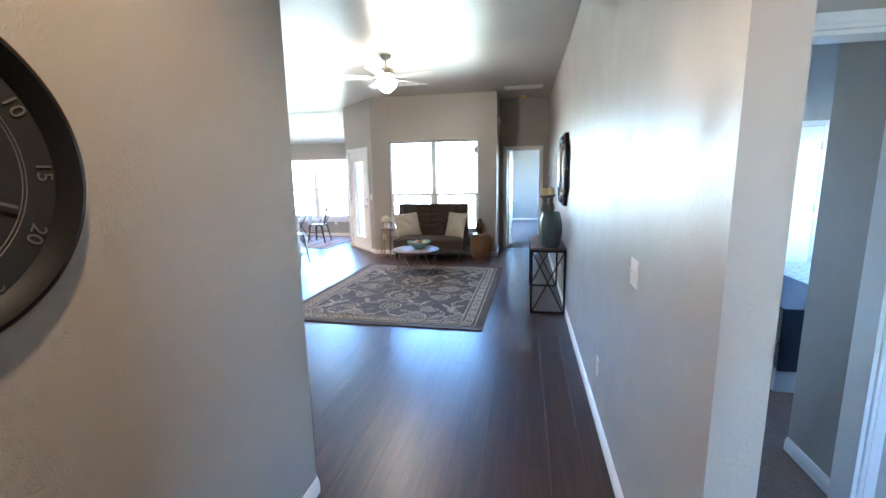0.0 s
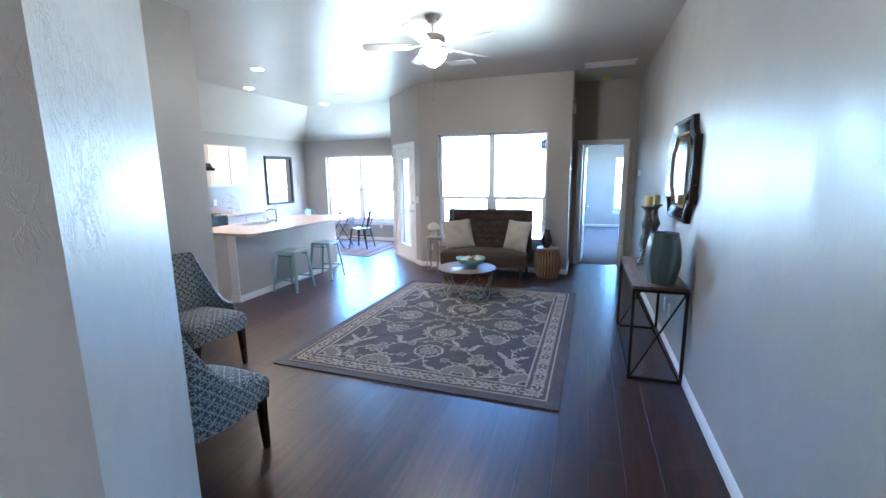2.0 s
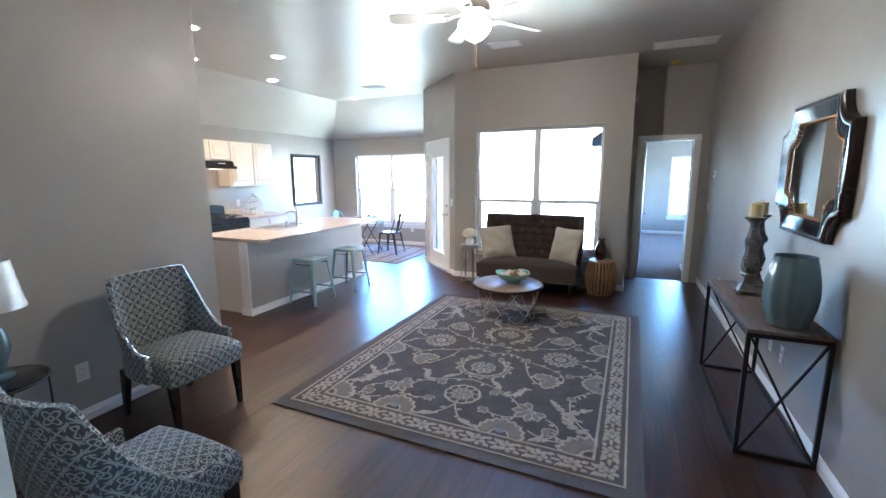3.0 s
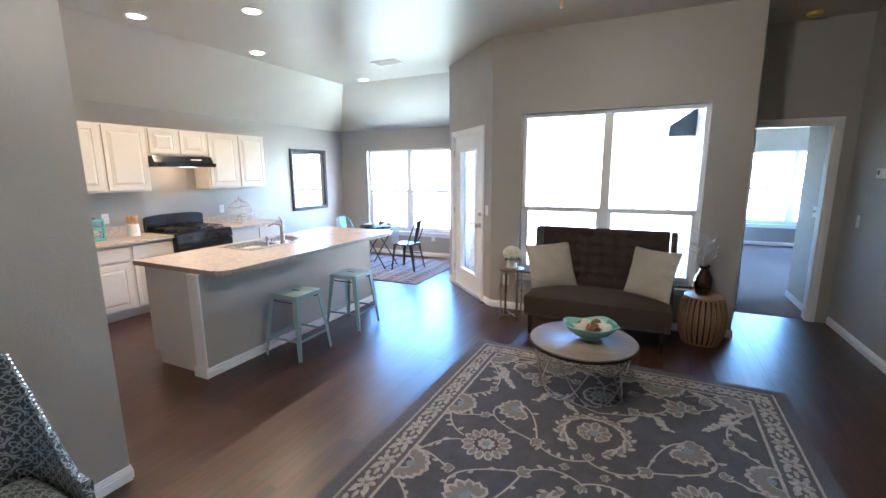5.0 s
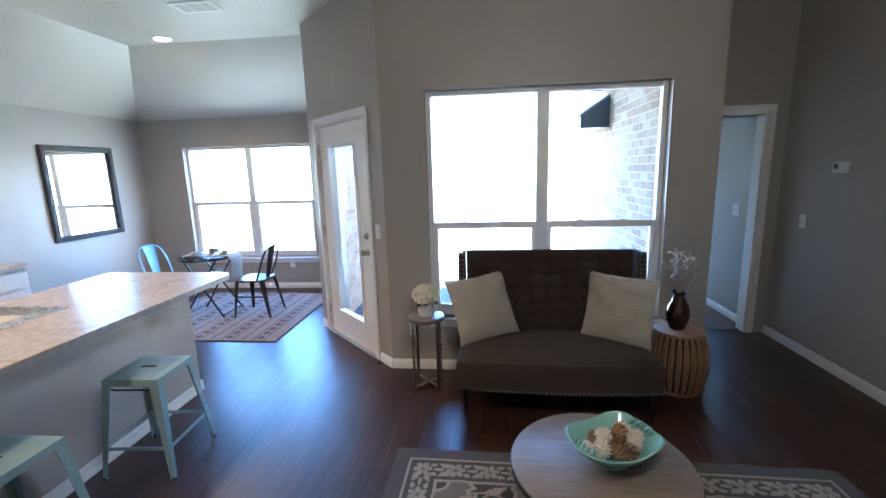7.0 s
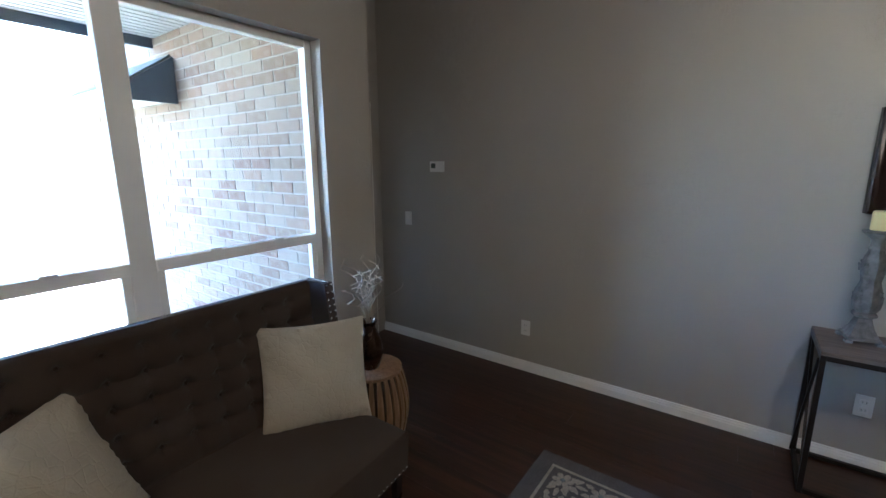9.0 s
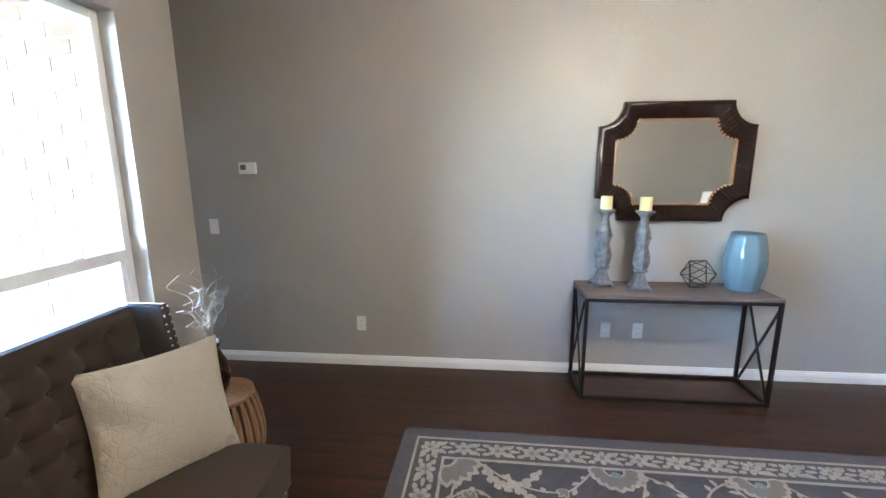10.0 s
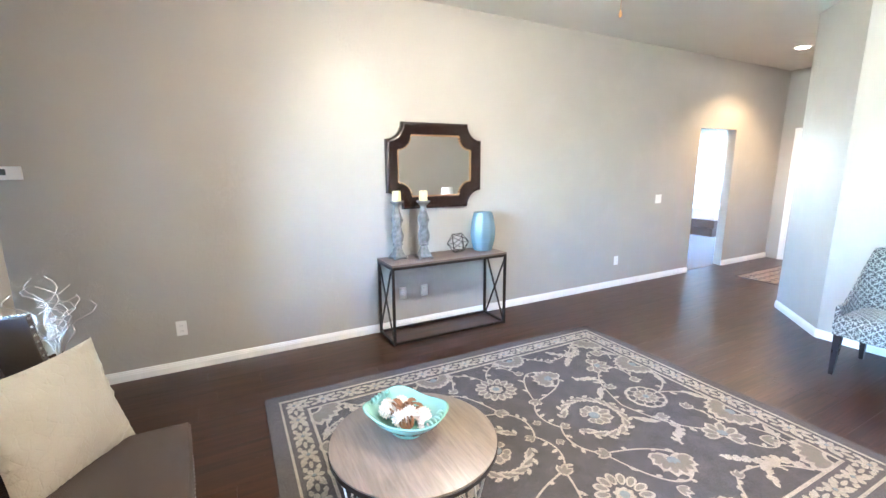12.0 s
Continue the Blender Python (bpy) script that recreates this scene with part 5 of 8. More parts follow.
def candlestick(at, label):
    top = thing("candlestick", at, label, "candlestick", "candlesticks on the console")
    bm = bmesh.new()
    box(bm, -0.062, -0.062, 0.012, 0.062, 0.062, 0.030, 0.005)
    for sx in (-1, 1):
        for sy in (-1, 1):
            box(bm, sx * 0.056 - 0.014, sy * 0.056 - 0.014, 0.0, sx * 0.056 + 0.014, sy * 0.056 + 0.014, 0.014, 0.003)
    lathe(bm, [(0.078, 0.028), (0.070, 0.040), (0.050, 0.070), (0.038, 0.105), (0.034, 0.120)], 4, Matrix.Rotation(radians(45), 4, 'Z'))
    part("foot", bm, CANDLE_GREY, top)
    bm = bmesh.new()
    lathe(bm, [(0.034, 0.118), (0.044, 0.126), (0.044, 0.136), (0.036, 0.145), (0.047, 0.165), (0.052, 0.200), (0.046, 0.245), (0.034, 0.290), (0.040, 0.330), (0.044, 0.365), (0.036, 0.405), (0.026, 0.435),
               (0.030, 0.445), (0.024, 0.458), (0.026, 0.485), (0.046, 0.508), (0.058, 0.516), (0.060, 0.526), (0.050, 0.530)], 24, flute=0.07, lobes=6)
    part("stem", bm, CANDLE_GREY, top, "", True)
    bm = bmesh.new()
    for k_ in range(4):
        a = radians(45 + 90 * k_)
        for hgt, sc in ((0.19, 1.0), (0.335, 0.85)):
            pts = []
            for i in range(22):
                f = i / 21
                q = f * 7.0
                rad = 0.030 * (1 - 0.8 * f) * sc
                pts.append(((0.046 + 0.006 * math.sin(q)) * math.cos(a), (0.046 + 0.006 * math.sin(q)) * math.sin(a), hgt + 0.055 * f * sc + rad * math.sin(q)))
            tube(bm, pts, 0.0095 * sc, 6, taper=0.6)
    tagged(part("scroll_carving", bm, CANDLE_GREY, top, "carved scrolls", True), kind="stuff")
    bm = bmesh.new()
    lathe(bm, [(0.036, 0.530), (0.038, 0.534), (0.038, 0.612), (0.034, 0.617), (0.020, 0.613)], 24, wobble=0.02)
    candle = part("candle", bm, CANDLE_WAX, top, "ivory pillar candle", True)
    bm = bmesh.new()
    tube(bm, [(0, 0, 0.612), (0.001, 0, 0.622), (0.003, 0.001, 0.630)], 0.0014, 5)
    part("wick", bm, BLACK_IRON, candle)
    return top


first = candlestick(pose(1.07, 6.31, CONSOLE_Z, 0, 0, 8), "weathered grey carved candlestick with an ivory pillar candle")
copy_thing(first, pose(0.985, 6.085, CONSOLE_Z, 0, 0, -6))

geo = thing("wire_polyhedron", pose(1.06, 5.68, CONSOLE_Z, 0, 0, 20), "openwork dark metal polyhedron ornament on the console", "ornament")
bm = bmesh.new()
ico = bmesh.new()
bmesh.ops.create_icosphere(ico, subdivisions=1, radius=0.106, matrix=Matrix.Rotation(radians(31.7), 4, 'X'))
low = min(v.co.z for v in ico.verts)
for e in ico.edges:
    tube(bm, [e.verts[0].co + Vector((0, 0, -low + 0.003)), e.verts[1].co + Vector((0, 0, -low + 0.003))], 0.0028, 6)
ico.free()
part("wire_frame", bm, DARK_METAL, geo, smooth=True)

vase = thing("vase", pose(1.02, 5.415, CONSOLE_Z), "large faceted pale blue glazed vase", "vase")
bm = bmesh.new()
prof = [(0.070, 0.0), (0.086, 0.006), (0.098, 0.05), (0.113, 0.12), (0.118, 0.18), (0.114, 0.25), (0.100, 0.33), (0.088, 0.378), (0.090, 0.384), (0.080, 0.384), (0.078, 0.36), (0.09, 0.30), (0.10, 0.2), (0.08, 0.05), (0.01, 0.03)]
lathe(bm, [(r * 1.06, z) for r, z in prof], 80, flute=0.022, lobes=10)
part("body", bm, VASE_BLUE, vase, smooth=True)


def side_table(at):
    top = thing("side_table", at, "slim side table with pale wood top and nickel bar legs", "side table")
    bm = bmesh.new()
    lathe(bm, [(0.128, 0.525), (0.133, 0.528), (0.133, 0.553), (0.129, 0.556)], 40)
    part("tabletop", bm, TABLE_WOOD, top, smooth=True)
    for k_ in range(4):
        a = radians(45 + 90 * k_)
        bm = bmesh.new()
        bar(bm, (0.125 * math.cos(a), 0.125 * math.sin(a), 0.0), (0.125 * math.cos(a), 0.125 * math.sin(a), 0.5255), 0.022, 0.008, (math.cos(a), math.sin(a), 0))
        part("leg", bm, NICKEL, top)
    for k_ in range(2):
        a = radians(45 + 90 * k_)
        z = 0.025 + 0.012 * k_
        bm = bmesh.new()
        bar(bm, (0.12 * math.cos(a), 0.12 * math.sin(a), z), (-0.12 * math.cos(a), -0.12 * math.sin(a), z), 0.02, 0.010)
        part("stretcher", bm, NICKEL, top)
    return top


side_table(pose(-1.855, 8.375, 0, 0, 0, 0))
pot = thing("flower_pot", pose(-1.855, 8.375, 0.556), "white ceramic pot with a round bunch of cream flowers", "flower pot")
bm = bmesh.new()
lathe(bm, [(0.052, 0.0), (0.056, 0.003), (0.058, 0.095), (0.054, 0.098), (0.050, 0.09), (0.02, 0.085)], 32)
part("pot", bm, POT_WHITE, pot, smooth=True)
bm = bmesh.new()
rr = random.Random(2)
for i in range(170):
    z = 1 - 1.35 * (i + 0.5) / 170
    a = i * 2.39996
    d = Vector((math.sqrt(max(0, 1 - z * z)) * math.cos(a), math.sqrt(max(0, 1 - z * z)) * math.sin(a), z))
    q = d.to_track_quat('Z', 'Y').to_matrix()
    c = Vector((0, 0, 0.150)) + d * (0.070 + rr.random() * 0.014)
    c.x *= 1.15
    c.y *= 1.15
    turn = rr.random() * 6.28
    w, h = 0.020, 0.012
    vs = [bm.verts.new(c + q @ Vector((w * math.cos(turn + t) * s, w * math.sin(turn + t) * s, up))) for t, s, up in ((0, 1, 0.006), (1.0, 0.9, 0.0), (2.1, 1, 0.008), (3.1, 0.8, -0.006), (4.2, 1, 0.006), (5.2, 0.85, 0.0))]
    mid_v = bm.verts.new(c - d * 0.010)
    for j in range(6):
        bm.faces.new((vs[j], vs[(j + 1) % 6], mid_v))
tagged(part("blossoms", bm, PETAL, pot, "cream ruffled petals"), kind="stuff")
bm = bmesh.new()
for i in range(9):
    a = i * 0.7
    base = Vector((0.045 * math.cos(a), 0.045 * math.sin(a), 0.098))
    tip = Vector((0.105 * math.cos(a), 0.105 * math.sin(a), 0.082 + 0.02 * (i % 3)))
    mid_p = (base + tip) / 2 + Vector((0, 0, 0.014))
    side = Vector((-math.sin(a), math.cos(a), 0)) * 0.022
    v = [bm.verts.new(p) for p in (base, mid_p + side, tip, mid_p - side)]
    bm.faces.new(v)
part("leaves", bm, LEAF, pot, "dark green leaves")


def drum_stool(at):
    top = thing("drum_stool", at, "barrel-shaped side stool of upright honey wood slats", "side stool")
    bm = bmesh.new()
    lathe(bm, [(0.145, 0.012), (0.168, 0.06), (0.186, 0.16), (0.19, 0.23), (0.184, 0.30), (0.164, 0.40), (0.150, 0.432)], 40)
    part("core", bm, plain_dark, top, "dark inner barrel", True)
    bm = bmesh.new()
    lathe(bm, [(0.150, 0.428), (0.163, 0.430), (0.163, 0.446), (0.155, 0.450)], 40)
    part("top_disc", bm, DRUM_WOOD, top, smooth=True)
    bm = bmesh.new()
    lathe(bm, [(0.150, 0.0), (0.158, 0.003), (0.158, 0.020), (0.150, 0.022)], 40)
    part("base_ring", bm, DRUM_WOOD, top, smooth=True)
    n = 26
    bm = bmesh.new()
    prof_ = [(0.157, 0.018), (0.181, 0.07), (0.198, 0.16), (0.202, 0.23), (0.196, 0.30), (0.177, 0.39), (0.163, 0.430)]
    half = radians(360 / n * 0.36)
    rows_ = []
    for i, (r, z) in enumerate(prof_):
        taper = 0.55 + 0.45 * math.sin(math.pi * (i + 0.4) / 6.8)
        rows_.append([bm.verts.new((q * math.cos(a), q * math.sin(a), z)) for q, a in ((r - 0.014, -half * taper), (r, -half * taper), (r, half * taper), (r - 0.014, half * taper))])
    for p, q in zip(rows_, rows_[1:]):
        for i in range(4):
            bm.faces.new((p[i], p[(i + 1) % 4], q[(i + 1) % 4], q[i]))
    bm.faces.new(rows_[0][::-1])
    bm.faces.new(rows_[-1])
    me = mesh_of("slat", bm, DRUM_WOOD)
    for i in range(n):
        ob = new("slat", me)
        ob.parent = top
        ob.matrix_basis = pose(0, 0, 0, 0, 0, 360 * i / n)
    return top


plain_dark = plain("dark_core", (0.02, 0.014, 0.01), 0.8)
drum_stool(pose(-0.05, 8.435, 0))

bv = thing("bronze_vase", pose(-0.07, 8.435, 0.450) @ Matrix.Scale(1.09, 4), "hammered bronze vase holding curly silver twigs", "vase")
bm = bmesh.new()
lathe(bm, [(0.040, 0.0), (0.046, 0.004), (0.062, 0.05), (0.070, 0.10), (0.062, 0.15), (0.040, 0.20), (0.034, 0.225), (0.044, 0.252), (0.040, 0.252), (0.030, 0.22), (0.01, 0.2)], 32, wobble=0.03)
part("body", bm, BRONZE, bv, smooth=True)
rr = random.Random(9)
for i in range(20):
    a, lean = rr.random() * 6.28, 0.05 + rr.random() * 0.30
    hgt = 0.22 + rr.random() * 0.17
    curl, ph = 0.018 + rr.random() * 0.030, rr.random() * 6
    pts = []
    for j in range(17):
        f = j / 16
        c = curl * max(0, f - 0.35) * 2
        pts.append((math.cos(a) * lean * f ** 1.6 * 0.5 + c * math.cos(f * 16 + ph), math.sin(a) * lean * f ** 1.6 * 0.5 + c * math.sin(f * 16 + ph), 0.20 + hgt * f))
    bm = bmesh.new()
    tube(bm, pts, 0.0032, 5, taper=0.5)
    part("twig", bm, TWIG, bv, "thin curly silver twig", True)


def slipper_chair(at, label):
    """Front towards -y."""
    top = thing("slipper_chair", at, label, "chair", "patterned chairs")
    bm = bmesh.new()
    n = 18
    grid = []
    for j in range(n + 1):
        row = []
        for i in range(n + 1):
            u, v = -1 + 2 * i / n, -1 + 2 * j / n
            x, y = u * 0.245, v * 0.235 - 0.035
            e = max(abs(u), abs(v))
            row.append(bm.verts.new((x * (1 - 0.03 * max(0, v)), y - 0.02 * (1 - u * u) * (v < 0) * -v, 0.462 + 0.028 * (1 - u * u) * (1 - v * v) - 0.030 * max(0, (e - 0.8) / 0.2) ** 2)))
        grid.append(row)
    for a, b in zip(grid, grid[1:]):
        for i in range(n):
            bm.faces.new((a[i], a[i + 1], b[i + 1], b[i]))
    rim = grid[0] + [r[-1] for r in grid[1:]] + grid[-1][-2::-1] + [r[0] for r in grid[-2:0:-1]]
    l1 = [bm.verts.new((v.co.x * 1.02, v.co.y * 1.02, 0.40)) for v in rim]
    l2 = [bm.verts.new((v.co.x * 1.0, v.co.y * 1.0, 0.315)) for v in rim]
    for a, b in ((rim, l1), (l1, l2)):
        for i in range(len(rim)):
            j = (i + 1) % len(rim)
            bm.faces.new((a[i], a[j], b[j], b[i]))
    bm.faces.new(l2)
    part("seat", bm, CHAIR_CLOTH, top, smooth=True)
    # scooped shell: the back's sides sweep down to the front of the seat
    bm = bmesh.new()
    m_, nz = 44, 14
    inner, outer = [], []
    crest = []
    for i in range(m_ + 1):
        f = -1 + 2 * i / m_
        a = math.pi / 2 - f * math.pi / 2
        c, s = math.cos(a), math.sin(a)
        k_ = (abs(c) ** 4 + abs(s) ** 4) ** (-0.25)
        bx, by = 0.262 * k_ * c, -0.13 + 0.345 * k_ * s
        g = min(1.0, max(0.0, (abs(f) - 0.45) / 0.45))
        topz = 0.925 - 0.425 * (1 - (1 - g) ** 2.1)
        col_i, col_o = [], []
        for j in range(nz + 1):
            t = j / nz
            z = 0.33 + (topz - 0.33) * t
            lean = max(0.0, z - 0.46) * 0.17 * max(0.0, s)
            flare = 1 + max(0.0, z - 0.46) * 0.30
            p = Vector((bx * flare, by + lean, z))
            nrm = Vector((c / 0.255, s / 0.345, 0)).normalized()
            th = 0.030 if t < 0.97 else 0.022
            col_i.append(bm.verts.new(p - nrm * 0.004))
            col_o.append(bm.verts.new(p + nrm * th))
        crest.append((col_i[-1].co + col_o[-1].co) / 2)
        inner.append(col_i)
        outer.append(col_o)
    for A in (inner, outer):
        for p, q in zip(A, A[1:]):
            for j in range(nz):
                bm.faces.new((p[j], q[j], q[j + 1], p[j + 1]))
    for i in range(m_):
        bm.faces.new((inner[i][-1], inner[i + 1][-1], outer[i + 1][-1], outer[i][-1]))
        bm.faces.new((inner[i][0], inner[i + 1][0], outer[i + 1][0], outer[i][0]))
    for i in (0, m_):
        for j in range(nz):
            bm.faces.new((inner[i][j], inner[i][j + 1], outer[i][j + 1], outer[i][j]))
    crest = [c.copy() for c in crest]
    part("backrest", bm, CHAIR_CLOTH, top, smooth=True)
    bm = bmesh.new()
    for p, q in zip(crest, crest[1:]):
        nn = max(1, int((q - p).length / 0.016))
        for k2 in range(nn):
            bmesh.ops.create_uvsphere(bm, u_segments=6, v_segments=4, radius=0.0055, matrix=Matrix.Translation(p + (q - p) * k2 / nn + Vector((0, 0, 0.001))))
    tagged(part("nailheads", bm, CHROME, top, "silver nailheads along the scooped edge", True), kind="stuff")
    for x in (-0.215, 0.215):
        for y, dy in ((-0.235, -0.015), (0.235, 0.05)):
            bm = bmesh.new()
            lathe(bm, [(0.019, 0.0), (0.033, 0.33)], 4, Matrix.Translation((x, y, 0)) @ Matrix.Rotation(radians(45), 4, 'Z') @ Matrix.Shear('XY', 4, (0, 0)))
            for v in bm.verts:
                if v.co.z < 0.1:
                    v.co.y += dy
            part("leg", bm, DARK_LEG, top, "tapered black wooden leg")
    return top


first = slipper_chair(pose(-2.47, 4.41, 0, 0, 0, 88), "blue-grey trellis-patterned slipper chair with black legs against the wall")
copy_thing(first, pose(-1.46, 3.50, 0, 0, 0, 180))


def wire_table(at):
    top = thing("lamp_table", at, "round dark wire side table with a glass top", "side table")
    for z in (0.02, 0.53):
        bm = bmesh.new()
        tube(bm, [(0.20 * math.cos(radians(a)), 0.20 * math.sin(radians(a)), z) for a in range(0, 360, 10)], 0.007, 8, True)
        part("ring", bm, DARK_METAL, top, smooth=True)
    for k_ in range(8):
        a0, a1 = radians(45 * k_), radians(45 * k_ + (40 if k_ % 2 else -40))
        bm = bmesh.new()
        tube(bm, [(0.20 * math.cos(a0), 0.20 * math.sin(a0), 0.02), (0.20 * math.cos(a1), 0.20 * math.sin(a1), 0.53)], 0.005, 6)
        part("strut", bm, DARK_METAL, top, "", True)
    bm = bmesh.new()
    lathe(bm, [(0.193, 0.530), (0.196, 0.532), (0.196, 0.538), (0.193, 0.540)], 40)
    part("tabletop", bm, BLACK_GLASS, top, "dark glass top", True)
    return top


wire_table(pose(-2.67, 3.60, 0))
tl = thing("table_lamp", pose(-2.71, 3.63, 0.54), "unlit table lamp with a white bell-shaped shade", "lamp")
bm = bmesh.new()
lathe(bm, [(0.060, 0.0), (0.062, 0.012), (0.025, 0.025), (0.040, 0.08), (0.062, 0.15), (0.055, 0.22), (0.018, 0.30), (0.012, 0.40)], 28)
part("lamp_base", bm, VASE_BLUE, tl, "blue glazed base", True)
bm = bmesh.new()
lathe(bm, [(0.150, 0.36), (0.138, 0.42), (0.122, 0.52), (0.112, 0.60), (0.110, 0.60), (0.120, 0.52), (0.136, 0.42), (0.148, 0.362)], 40)
part("shade", bm, POT_WHITE, tl, "white fabric shade", True)
sm = thing("small_flowers", pose(-2.58, 3.51, 0.54), "small glass tumbler with a white blossom", "flower vase")
bm = bmesh.new()
lathe(bm, [(0.030, 0.0), (0.034, 0.09), (0.031, 0.09), (0.028, 0.01)], 20)
part("tumbler", bm, VASE_BLUE, sm, smooth=True)
bm = bmesh.new()
for i in range(24):
    a, z = i * 2.4, 0.10 + 0.035 * math.sin(i)
    bmesh.ops.create_icosphere(bm, subdivisions=1, radius=0.015, matrix=Matrix.Translation((0.030 * math.cos(a), 0.030 * math.sin(a), z)))
part("blossom", bm, PETAL, sm)


# -- ceiling --
def ceiling_fan(at):
    top = thing("ceiling_fan", at, "five-bladed brushed nickel ceiling fan with a lit frosted bowl", "ceiling fan")
    bm = bmesh.new()
    lathe(bm, [(0.070, 0.0), (0.068, -0.02), (0.045, -0.055), (0.018, -0.065)], 28)
    part("canopy", bm, NICKEL, top, smooth=True)
    bm = bmesh.new()
    lathe(bm, [(0.012, -0.060), (0.012, -0.15)], 14)
    part("downrod", bm, NICKEL, top, smooth=True)
    bm = bmesh.new()
    lathe(bm, [(0.030, -0.140), (0.055, -0.150), (0.105, -0.175), (0.112, -0.200), (0.105, -0.235), (0.070, -0.255), (0.060, -0.285), (0.075, -0.300)], 36)
    part("motor_housing", bm, NICKEL, top, "brushed nickel housing", True)
    for k_ in range(5):
        a = 198 + 72 * k_
        bm = bmesh.new()
        bar(bm, (0.085, 0, -0.245), (0.20, 0, -0.270), 0.028, 0.006)
        box(bm, 0.18, -0.045, -0.276, 0.235, 0.045, -0.270, 0.002)
        part("blade_arm", bm, NICKEL, top, at=pose(0, 0, 0, 0, 0, a))
        bm = bmesh.new()
        outl = [(0.20, -0.050), (0.60, -0.066), (0.645, -0.055), (0.66, -0.02), (0.66, 0.02), (0.645, 0.055), (0.60, 0.066), (0.20, 0.050)]
        prism(bm, outl, -0.003, 0.003, Matrix.Translation((0, 0, -0.264)) @ Matrix.Rotation(radians(12), 4, 'X'))
        part("blade", bm, BLADE, top, "pale painted blade", at=pose(0, 0, 0, 0, 0, a))
    bm = bmesh.new()
    lathe(bm, [(0.118, -0.300), (0.128, -0.318), (0.120, -0.355), (0.092, -0.395), (0.050, -0.430), (0.020, -0.445)], 40, flute=0.012, lobes=12)
    g = part("glass_bowl", bm, LAMP_GLASS, top, "frosted glass bowl, lit", True)
    g.visible_shadow = False
    bm = bmesh.new()
    lathe(bm, [(0.020, -0.443), (0.022, -0.452), (0.010, -0.462)], 16)
    part("finial", bm, NICKEL, top, smooth=True)
    for dx, z1 in ((0.012, -0.64), (-0.006, -0.755)):
        bm = bmesh.new()
        tube(bm, [(dx, 0, -0.455), (dx, 0, z1 + 0.03)], 0.0016, 6)
        lathe(bm, [(0.003, z1 + 0.032), (0.008, z1 + 0.012), (0.006, z1)], 10, Matrix.Translation((dx, 0, 0)))
        part("pull_chain", bm, GOLD, top, "", True)
    return top


ceiling_fan(pose(-0.97, 5.97, 3.0))
for i, (dx, dy) in enumerate(DOWNLIGHTS):
    if i == 0:
        dl = thing("downlight", pose(dx, dy, 3.0), "lit round recessed ceiling light with a white trim", "ceiling light", "recessed lights")
        bm = bmesh.new()
        lathe(bm, [(0.092, 0.0), (0.090, -0.008), (0.070, -0.012), (0.066, -0.004)], 32)
        part("trim_ring", bm, PLASTIC, dl, smooth=True)
        bm = bmesh.new()
        lathe(bm, [(0.066, -0.003), (0.064, -0.008), (0.03, -0.011)], 28)
        g = part("lens", bm, BULB_DISC, dl, "glowing lens", True)
        g.visible_shadow = False
        first = dl
    else:
        copy_thing(first, pose(dx, dy, 3.0))


def vent(at, lx, ly, cols, label):
    top = thing("ceiling_vent", at, label, "air vent")
    bm = bmesh.new()
    f = 0.028
    for a in ((-lx / 2, -ly / 2, lx / 2, -ly / 2 + f), (-lx / 2, ly / 2 - f, lx / 2, ly / 2), (-lx / 2, -ly / 2 + f, -lx / 2 + f, ly / 2 - f), (lx / 2 - f, -ly / 2 + f, lx / 2, ly / 2 - f)):
        box(bm, a[0], a[1], -0.010, a[2], a[3], -0.0005, 0.003)
    for i in range(1, cols):
        x = -lx / 2 + lx * i / cols
        box(bm, x - 0.008, -ly / 2 + f, -0.009, x + 0.008, ly / 2 - f, -0.001)
    part("vent_frame", bm, PLASTIC, top)
    # flat plate coloured dark in place of the shade inside the duct
    part("backing", boxed(-lx / 2 + f, -ly / 2 + f, -0.003, lx / 2 - f, ly / 2 - f, -0.0008), SCREEN, top, "dark plate behind the slats, standing for the shaded duct")
    n = int((ly - 2 * f) / 0.022)
    me = mesh_of("slat", boxed(-lx / 2 + f, -0.007, -0.002, lx / 2 - f, 0.007, 0.0, m=Matrix.Rotation(radians(-24), 4, 'X')), PLASTIC)
    for i in range(n):
        ob = new("slat", me)
        ob.parent = top
        ob.location = (0, -ly / 2 + f + (ly - 2 * f) * (i + 0.5) / n, -0.005)
    return top


vent(pose(-1.18, 7.64, 3.0), 0.36, 0.22, 3, "white slatted ceiling air register near the window")
vent(pose(-3.80, 9.05, 3.0, 0, 0, 0), 0.36, 0.22, 3, "white slatted ceiling air register by the dining corner")
vent(pose(0.69, 8.42, 3.0), 0.66, 0.30, 5, "long white return air grille in the ceiling")
sd = thing("smoke_detector", pose(0.69, 9.30, 3.0), "yellowed round smoke detector on the ceiling", "smoke detector")
bm = bmesh.new()
lathe(bm, [(0.062, 0.0), (0.062, -0.012), (0.055, -0.034), (0.03, -0.038)], 28)
part("cover", bm, plain("yellowed_plastic", (0.55, 0.42, 0.06), 0.45), sd, smooth=True)


